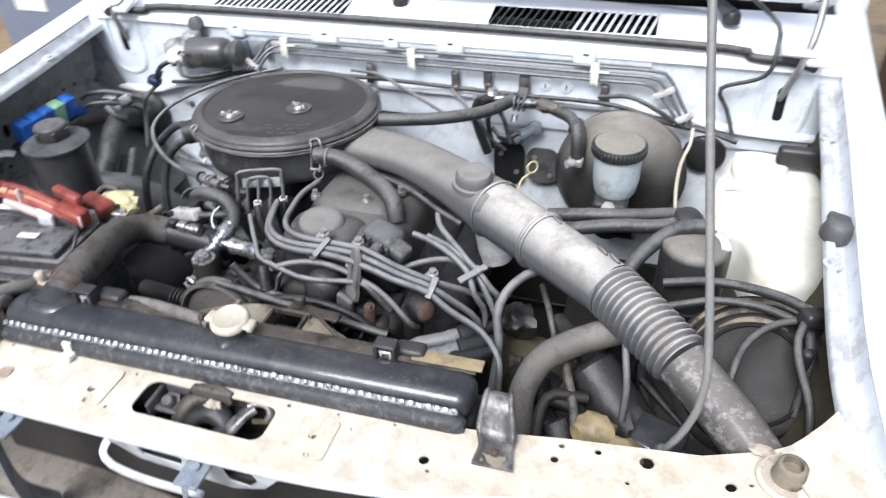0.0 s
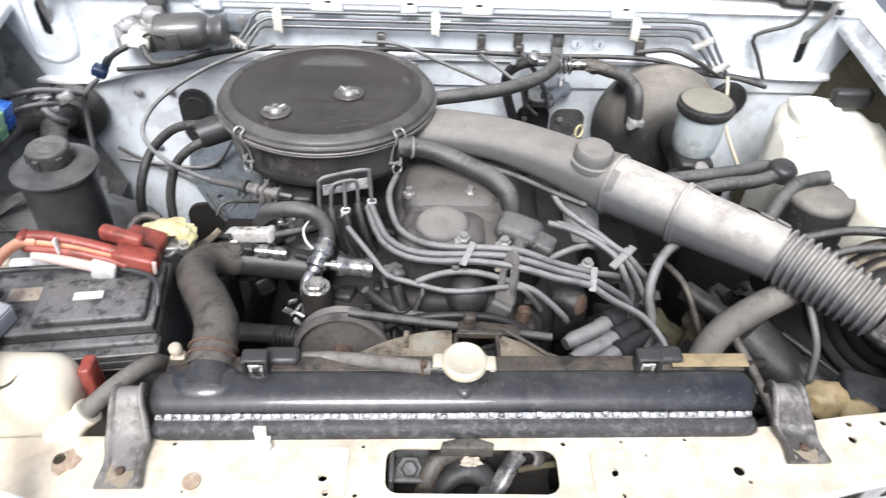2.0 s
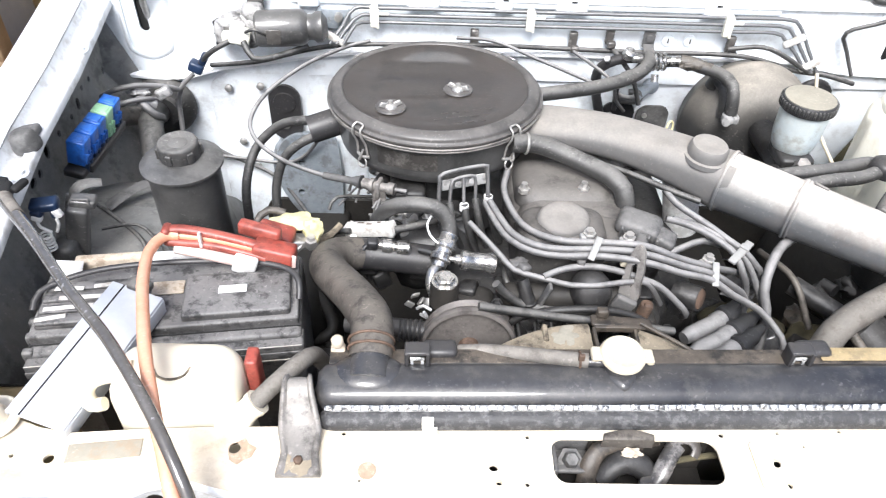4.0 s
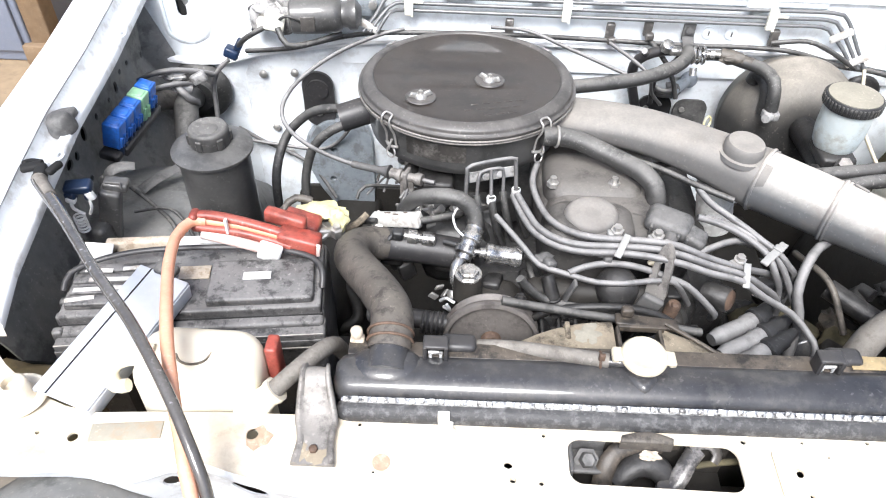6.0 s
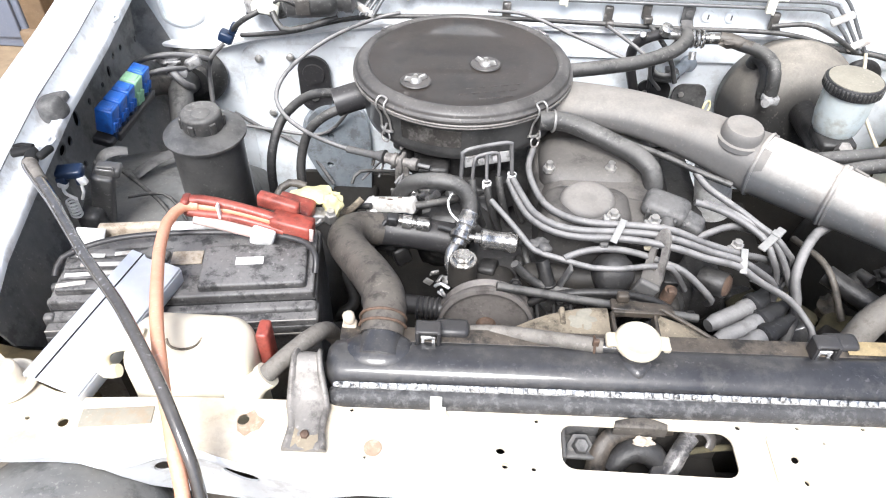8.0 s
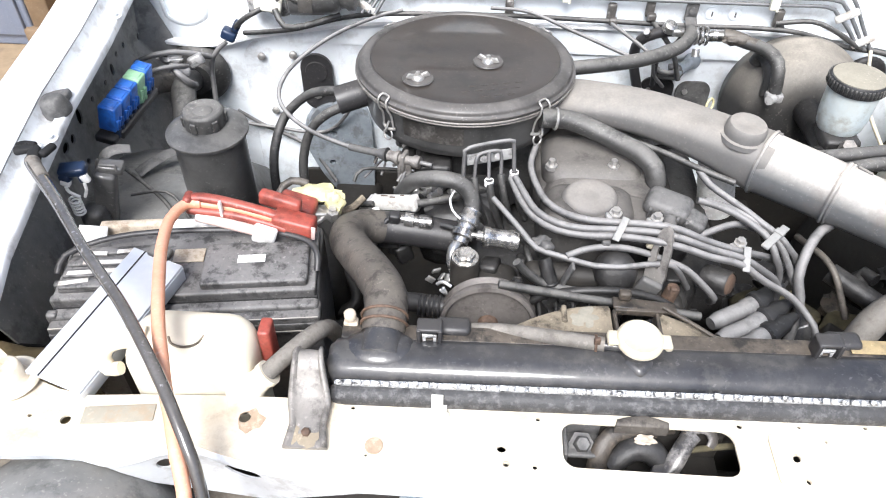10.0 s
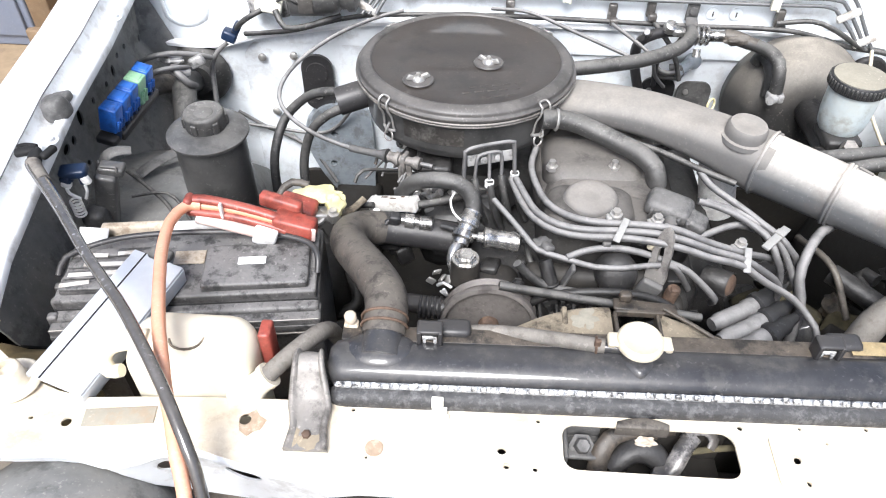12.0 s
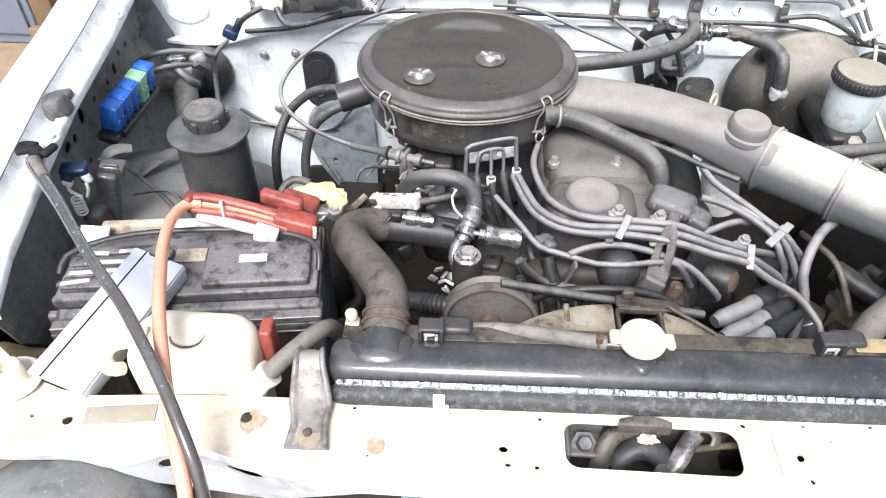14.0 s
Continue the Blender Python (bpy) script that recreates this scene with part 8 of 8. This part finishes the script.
part("hose_end", merged(box((-0.185, 1.087, 0.845), (0.024, 0.018, 0.014), 0.003), lathe([(0.007, 0), (0.007, 0.014), (0, 0.014)], (-0.187, 1.080, 0.846), (-0.7, -0.6, 0.1), 8)), M["bare"], hh, "bright clamp on the hose end")
part("union", merged(*[ring((-0.303 + 0.008 * k, 1.162, 0.901), 0.0125, 0.0024, (1, 0, 0), 22, 6) for k in range(3)], lathe([(0.0055, 0), (0.0055, 0.010), (0.008, 0.011), (0.008, 0.018), (0.004, 0.019), (0.004, 0.026), (0, 0.026)], (-0.290, 1.156, 0.906), (1, -0.2, 0.1), 8), lathe([(0.006, 0), (0.006, 0.012), (0, 0.012)], (-0.300, 1.150, 0.885), (0, -0.5, -1), 8)), M["chrome"], hh, "bright hose clamps")
part("support_strap", merged(box((-0.300, 1.222, 0.910), (0.020, 0.004, 0.028), 0.002), tube([(-0.300, 1.219, 0.902), (-0.300, 1.205, 0.896), (-0.299, 1.185, 0.897), (-0.298, 1.168, 0.892)], 0.0095, 10, flat=0.25), lathe([(0.006, 0), (0.006, 0.004), (0, 0.005)], (-0.300, 1.220, 0.914), (0, -1, 0), 10)), M["cast"], hh, "grey bent support strap")
part("hose", tube([(-0.362, 1.205, 0.775), (-0.378, 1.200, 0.825), (-0.382, 1.195, 0.862), (-0.370, 1.186, 0.884), (-0.345, 1.178, 0.898), (-0.318, 1.172, 0.902)], 0.0085, 12), M["black"], hh)
part("valve_fitting", merged(lathe([(0.010, 0), (0.010, 0.012), (0.006, 0.014), (0, 0.014)], (-0.345, 1.170, 0.905), (0.2, -0.4, 0.9), 12), box((-0.330, 1.165, 0.905), (0.020, 0.016, 0.012), 0.004), lathe([(0.005, 0), (0.005, 0.010), (0, 0.010)], (-0.372, 1.178, 0.893), (-0.4, -0.6, 0.6), 8)), M["chrome"], hh, "bright valve fitting")
parts("thin_pipe", [tube([(-0.427, 1.20, 0.896), (-0.398, 1.17, 0.888), (-0.367, 1.15, 0.871), (-0.356, 1.16, 0.845), (-0.349, 1.17, 0.824), (-0.325, 1.19, 0.792)], 0.0030, 8), tube([(-0.352, 1.17, 0.860), (-0.346, 1.17, 0.873), (-0.330, 1.17, 0.880), (-0.323, 1.17, 0.890), (-0.318, 1.17, 0.900)], 0.0036, 8), tube([(-0.350, 1.19, 0.835), (-0.336, 1.188, 0.822), (-0.315, 1.188, 0.820), (-0.305, 1.192, 0.828)], 0.0042, 8)], M["wire"], hh)
part("dark_stem", tube([(-0.352, 1.165, 0.868), (-0.350, 1.172, 0.835), (-0.345, 1.182, 0.80)], 0.0045, 8), M["black"], hh)
part("stay", tube([(-0.62, 1.205, 0.912), (-0.56, 1.19, 0.915), (-0.488, 1.16, 0.900), (-0.408, 1.122, 0.884)], 0.0030, 8), M["wire"], hh, "thin straight stay")

for x, z, w, h in ((-0.262, 0.748, 0.058, 0.072), (-0.325, 0.748, 0.058, 0.082)):
    b = plate(rrect(-w / 2, -h / 2, w / 2, h / 2, 0.018), [], 0.004)
    for v in b.verts:
        v.co = Vector((x + v.co.x, FW - 0.014 - v.co.z, z + v.co.y))
    pq = part("closing_plate", b, M["cast"] if x > -0.3 else M["pitch"], hh, "grey closing plate" if x > -0.3 else "dark closing plate")
    parts("plate_bolt", [lathe([(0.005, 0), (0.005, 0.003), (0, 0.004)], (x - 0.015, FW - 0.015, z + 0.018), (0, -1, 0), 8), lathe([(0.005, 0), (0.005, 0.003), (0, 0.004)], (x + 0.015, FW - 0.015, z - 0.017), (0, -1, 0), 8)], M["steel"], pq)
part("pipe_knob", merged(lathe([(0.013, 0), (0.0145, 0.004), (0.0135, 0.010), (0.009, 0.012), (0, 0.0125)], (-0.279, 1.226, 0.824), (0.05, -1, 0.15), 24), tube([(-0.282, 1.218, 0.824), (-0.298, 1.206, 0.818), (-0.312, 1.198, 0.811)], lambda t: 0.009 + 0.002 * t, 12)), M["strap"], hh, "painted pipe elbow with a stopper")
part("pipe_hook", tube([(-0.340, 1.200, 0.815), (-0.330, 1.200, 0.808), (-0.315, 1.200, 0.806), (-0.301, 1.200, 0.808), (-0.300, 1.200, 0.818), (-0.309, 1.200, 0.824), (-0.320, 1.200, 0.823)], 0.006, 10), M["cast"], hh, "grey hooked pipe")

part("oval_pad", lathe([(0.036, 0), (0.035, 0.006), (0.030, 0.010), (0, 0.010)], (0.015, 1.235, 0.805), (0, -1, 0), 28), M["black"], hh, "black blanking disc")
part("yellow_ring", ring((-0.262, 1.125, 0.802), 0.0100, 0.0018, (0.8, -0.8, 0.2), 24, 8), M["yellow"], hh, "pale yellow dipstick ring")
part("dipstick", tube([(-0.264, 1.124, 0.792), (-0.272, 1.122, 0.784), (-0.282, 1.115, 0.770), (-0.285, 1.08, 0.70)], 0.0022, 8), M["yellow"], hh)

# ---- right side ----
ex = root("coolant_bottle", (0.075, 0.97, 0.68), "milky white plastic expansion bottle beside the wing", "bottle")
plan = spline([(0.046, 1.115, 0), (0.034, 1.085, 0), (0.026, 1.03, 0), (0.022, 0.985, 0), (0.034, 0.948, 0), (0.060, 0.925, 0), (0.071, 0.898, 0), (0.078, 0.868, 0), (0.097, 0.853, 0), (0.130, 0.849, 0), (0.162, 0.862, 0), (0.178, 0.89, 0), (0.183, 0.95, 0), (0.180, 1.03, 0), (0.165, 1.10, 0), (0.12, 1.125, 0), (0.075, 1.128, 0), (0.049, 1.119, 0)], 0.009)
part("bottle", solid([(q.x, q.y) for q in plan[:-1]], 0.66, 0.872, 0.020, 6, lambda x, y: 0.055 * (y - 1.0) - 0.35 * max(0, 0.92 - y) ** 1.3 - 0.9 * max(0, 0.052 - x) - 0.012 * math.exp(-((y - 0.955) / 0.03) ** 2)), M["milky"], ex, "", 75)
part("shoulder", solid([(q.x, q.y) for q in spline([(0.052, 1.105, 0), (0.046, 1.07, 0), (0.054, 1.035, 0), (0.085, 1.026, 0), (0.115, 1.034, 0), (0.124, 1.07, 0), (0.118, 1.10, 0), (0.085, 1.112, 0), (0.054, 1.106, 0)], 0.008)[:-1]], 0.84, 0.889, 0.010, 5), M["milky"], ex, "", 75)
part("moulded_seam", tube([(0.040, 1.02, 0.868), (0.058, 1.012, 0.879), (0.085, 1.008, 0.882), (0.12, 1.012, 0.882)], 0.0022, 8), M["milky"], ex)
part("cap", lathe([(0.022, 0), (0.022, 0.006), (0.019, 0.009), (0.008, 0.0095), (0.006, 0.013), (0, 0.0135)], (0.082, 1.066, 0.887), (-0.05, -0.1, 1), 32), M["milky"], ex, "ribbed cream cap")

part("back_clip", box((0.135, 1.08, 0.90), (0.06, 0.02, 0.03), 0.006), M["black"], ex)
rc = root("charcoal_canister", (0.003, 0.85, 0.72), "dusty black round vapour canister", "canister")
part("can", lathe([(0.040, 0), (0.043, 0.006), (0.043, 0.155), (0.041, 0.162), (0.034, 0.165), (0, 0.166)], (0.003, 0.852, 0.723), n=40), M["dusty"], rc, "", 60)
part("white_edge", tube([(0.028, 0.872, 0.890), (0.036, 0.858, 0.890), (0.038, 0.842, 0.889)], 0.006, 8, flat=0.5), M["paper"], rc)
part("band", ring((0.003, 0.852, 0.80), 0.0435, 0.002, (0, 0, 1), 40, 6), M["black"], rc)
dr = root("air_drum", (0.07, 0.75, 0.66), "large oily black drum with dust-topped stepped rings", "drum")
DC, DN = (0.080, 0.712, 0.812), (-0.20, -0.62, 0.75)
part("drum", lathe([(0.099, -0.09), (0.099, -0.030), (0.096, -0.027), (0.088, -0.026), (0.086, -0.019), (0.083, -0.0165), (0.075, -0.0155), (0.073, -0.008), (0.070, -0.0055), (0.061, -0.0045), (0.0585, 0.0), (0.0565, 0.001), (0.0555, -0.004)], DC, DN, 64), M["floor_dark"], dr, "oily black stepped body", 40)
part("drum_face", lathe([(0.0556, -0.0035), (0.050, -0.0025), (0.030, -0.004), (0.012, -0.003), (0, -0.003)], DC, DN, 48), M["floor_dark"], dr, "oily black face", 60)
DU = Vector((0.0, 0.771, 0.637))
DE = Vector((0.980, -0.128, 0.155))
for rr, hh2, a0, a1 in ((0.0925, -0.0265, 55, 165), (0.0790, -0.016, 45, 150), (0.0655, -0.005, 60, 130)):
    part("dust_band", tube([Vector(DC) + Vector(DN).normalized() * hh2 + rr * (DE * math.cos(radians(a)) + DU * math.sin(radians(a))) for a in range(a0, a1 + 1, 5)], lambda t: 0.0012 + 0.0038 * math.sin(math.pi * min(1, max(0, t))), 8, flat=0.5), M["tanmetal"], dr, "tan dust band on a ring")
rw = root("side_loom", (0.10, 0.72, 0.78), "loose black wires and connectors at the wing", "wiring")
for pts, r in (([(-0.03, 0.80, 0.855), (0.02, 0.80, 0.868), (0.07, 0.79, 0.875), (0.11, 0.765, 0.885), (0.128, 0.745, 0.888)], 0.006), ([(-0.02, 0.775, 0.84), (0.03, 0.78, 0.856), (0.08, 0.772, 0.864), (0.12, 0.75, 0.868)], 0.005), ([(0.125, 0.742, 0.886), (0.115, 0.715, 0.875), (0.118, 0.69, 0.86), (0.13, 0.65, 0.84), (0.135, 0.62, 0.80)], 0.005), ([(0.118, 0.745, 0.876), (0.085, 0.725, 0.875), (0.06, 0.695, 0.865), (0.05, 0.66, 0.84), (0.048, 0.64, 0.78)], 0.0045), ([(0.13, 0.76, 0.87), (0.135, 0.72, 0.84), (0.128, 0.68, 0.79)], 0.006)):
    part("wire", tube(pts, r, 8), M["rubber"], rw)
parts("plug", [box((0.13, 0.742, 0.885), (0.03, 0.022, 0.02), 0.005, rot(0, 10, 30)), box((0.125, 0.70, 0.858), (0.012, 0.012, 0.035), 0.004, rot(10, 0, 0)), box((0.095, 0.60, 0.80), (0.03, 0.03, 0.035), 0.005)], M["black"], rw)
part("steel_tip", lathe([(0.004, 0), (0.004, 0.018), (0, 0.018)], (0.112, 0.762, 0.886), (1, -0.4, 0), 8), M["steel"], rw)
# lower right hoses and the steering box region
lw = root("lower_hose", (-0.12, 0.68, 0.62), "thick dusty lower radiator hose", "hose")
part("hose", tube([(-0.05, 0.735, 0.835), (-0.085, 0.716, 0.833), (-0.125, 0.700, 0.820), (-0.160, 0.685, 0.795), (-0.178, 0.665, 0.75), (-0.174, 0.64, 0.70), (-0.165, 0.60, 0.66)], 0.0172, 16), M["dusthose"], lw)
part("hose", tube([(-0.135, 0.66, 0.72), (-0.12, 0.64, 0.70), (-0.11, 0.60, 0.68)], 0.016, 12), M["rubber"], lw)
sbx = root("steering_box", (-0.05, 0.66, 0.42), "oily steering box and pipes low beside the engine", "steering box")
part("housing", merged(box((-0.06, 0.68, 0.55), (0.12, 0.14, 0.20), 0.03), lump((-0.08, 0.60, 0.70), (0.09, 0.06, 0.06), 3, 0.2), lathe([(0.035, 0), (0.035, 0.12), (0.02, 0.13), (0, 0.13)], (-0.02, 0.66, 0.70), (-0.6, 0.5, 0.4), 20)), M["engine"], sbx)
part("tan_lump", merged(lump((-0.082, 0.576, 0.818), (0.048, 0.04, 0.042), 5, 0.3), lump((-0.050, 0.562, 0.812), (0.045, 0.035, 0.032), 7, 0.3)), M["brass"], sbx, "mud-caked housing")
part("column", tube([(-0.16, 0.80, 0.76), (-0.06, 0.70, 0.745), (0.03, 0.60, 0.73)], 0.014, 12), M["engine"], sbx)
part("column", tube([(-0.12, 0.80, 0.72), (-0.02, 0.69, 0.72), (0.06, 0.60, 0.71)], 0.010, 12), M["engine"], sbx)
part("blue_box", box((-0.015, 0.60, 0.79), (0.055, 0.05, 0.035), 0.006, rot(0, 5, -15)), M["tank"], sbx, "blue-black box")
part("grey_wire", tube([(-0.068, 0.71, 0.862), (-0.062, 0.68, 0.84), (-0.055, 0.655, 0.81), (-0.055, 0.64, 0.77)], 0.0045, 8), M["wire"], sbx)
parts("oily_pipe", [tube([(-0.20 + 0.25 * random.random(), 0.60 + 0.2 * random.random(), 0.66 + 0.05 * random.random()) for _ in range(3)], 0.006 + 0.006 * random.random(), 8) for _ in range(10)], M["engine"], sbx)
part("moss_lump", merged(lump((-0.20, 0.80, 0.66), (0.12, 0.10, 0.08), 9, 0.3), lump((-0.12, 0.75, 0.68), (0.09, 0.08, 0.07), 11, 0.3)), M["olive"], sbx, "grease-caked casting")
rc2 = random.Random(77)
for k in range(9):
    x, y, z = rc2.uniform(-0.24, 0.02), rc2.uniform(0.60, 0.86), rc2.uniform(0.63, 0.73)
    part("mud_lump", lump((x, y, z), (rc2.uniform(0.03, 0.07), rc2.uniform(0.03, 0.06), rc2.uniform(0.03, 0.05)), 50 + k, 0.5), M[("olive", "flange", "engine")[k % 3]], sbx)
for k in range(12):
    x, y, z = rc2.uniform(-0.22, 0.03), rc2.uniform(0.60, 0.86), rc2.uniform(0.68, 0.78)
    part("low_pipe", tube([(x, y, z), (x + rc2.uniform(-0.06, 0.06), y + rc2.uniform(-0.07, 0.02), z + rc2.uniform(-0.01, 0.03)), (x + rc2.uniform(-0.12, 0.12), y + rc2.uniform(-0.12, 0.0), z + rc2.uniform(-0.06, 0.0))], rc2.uniform(0.004, 0.009), 8), M[("engine", "rubber_brown", "floor_dark")[k % 3]], sbx)
for k in range(8):
    x, y, z = rc2.uniform(-0.20, 0.02), rc2.uniform(0.58, 0.80), rc2.uniform(0.68, 0.76)
    part("low_bracket", box((x, y, z), (rc2.uniform(0.02, 0.05), rc2.uniform(0.01, 0.03), rc2.uniform(0.02, 0.05)), 0.004, rot(rc2.uniform(-30, 30), rc2.uniform(-30, 30), rc2.uniform(0, 90))), M[("engine", "tank", "floor_dark")[k % 3]], sbx)
part("pipe_run", tube([(-0.14, 0.72, 0.79), (-0.115, 0.66, 0.765), (-0.10, 0.60, 0.74), (-0.10, 0.56, 0.70)], 0.006, 10), M["rubber_brown"], sbx)
# thin wires round the carburettor
for k in range(10):
    x, y, z = rc2.uniform(-0.80, -0.70), rc2.uniform(0.86, 0.94), rc2.uniform(0.79, 0.83)
    part("thin_wire", tube([(x, y, z), (x + rc2.uniform(-0.02, 0.04), y + rc2.uniform(-0.02, 0.03), z + rc2.uniform(0.0, 0.02)), (x + rc2.uniform(0.0, 0.07), y + rc2.uniform(-0.03, 0.05), z + rc2.uniform(-0.03, 0.01))], rc2.uniform(0.0014, 0.0028), 6), M[("rubber", "wire", "rubber_brown", "rust")[k % 4]], wc)
# dark things low on the left
ll = root("lower_clutter", (-0.85, 0.80, 0.45), "oily brackets and hoses deep below the battery", "brackets")
parts("low_hose", [box((-0.93, 0.9, 0.58), (0.22, 0.2, 0.16), 0.03), *[tube([(-1.08 + 0.28 * random.random(), 0.80 + 0.16 * random.random(), 0.58 + 0.09 * random.random()) for _ in range(3)], 0.008 + 0.008 * random.random(), 8) for _ in range(10)]], M["floor_dark"], ll)
part("old_strap", tube([(-1.118, 0.905, 0.785), (-1.100, 0.925, 0.792), (-1.078, 0.955, 0.790), (-1.060, 0.98, 0.778)], 0.011, 10, flat=0.3), M["cast"], ll, "dull grey strap")
parts("thin_cable", [tube([(-1.10, 0.84, 0.80), (-1.06, 0.86, 0.792), (-1.03, 0.84, 0.775), (-1.0, 0.80, 0.75)], 0.0022, 6), tube([(-1.13, 0.90, 0.795), (-1.09, 0.87, 0.793), (-1.05, 0.84, 0.778), (-1.03, 0.80, 0.75)], 0.003, 6)], M["rubber"], ll)
part("battery_tray", box((-0.935, 0.66, 0.645), (0.30, 0.20, 0.03), 0.006), M["floor_dark"], ll)
# white clip on the panel
thing("panel_clip", merged(box((-0.656, 0.476, 0.8775), (0.014, 0.016, 0.006), 0.001), box((-0.658, 0.482, 0.885), (0.011, 0.005, 0.014), 0.001), box((-0.652, 0.470, 0.881), (0.010, 0.004, 0.005), 0.001)), M["milky"], (-0.656, 0.476, 0.874), "small cream plastic clip standing on the front panel", "clip")
for ob in scene.objects:
    if "at" in ob.keys():
        del ob["at"]
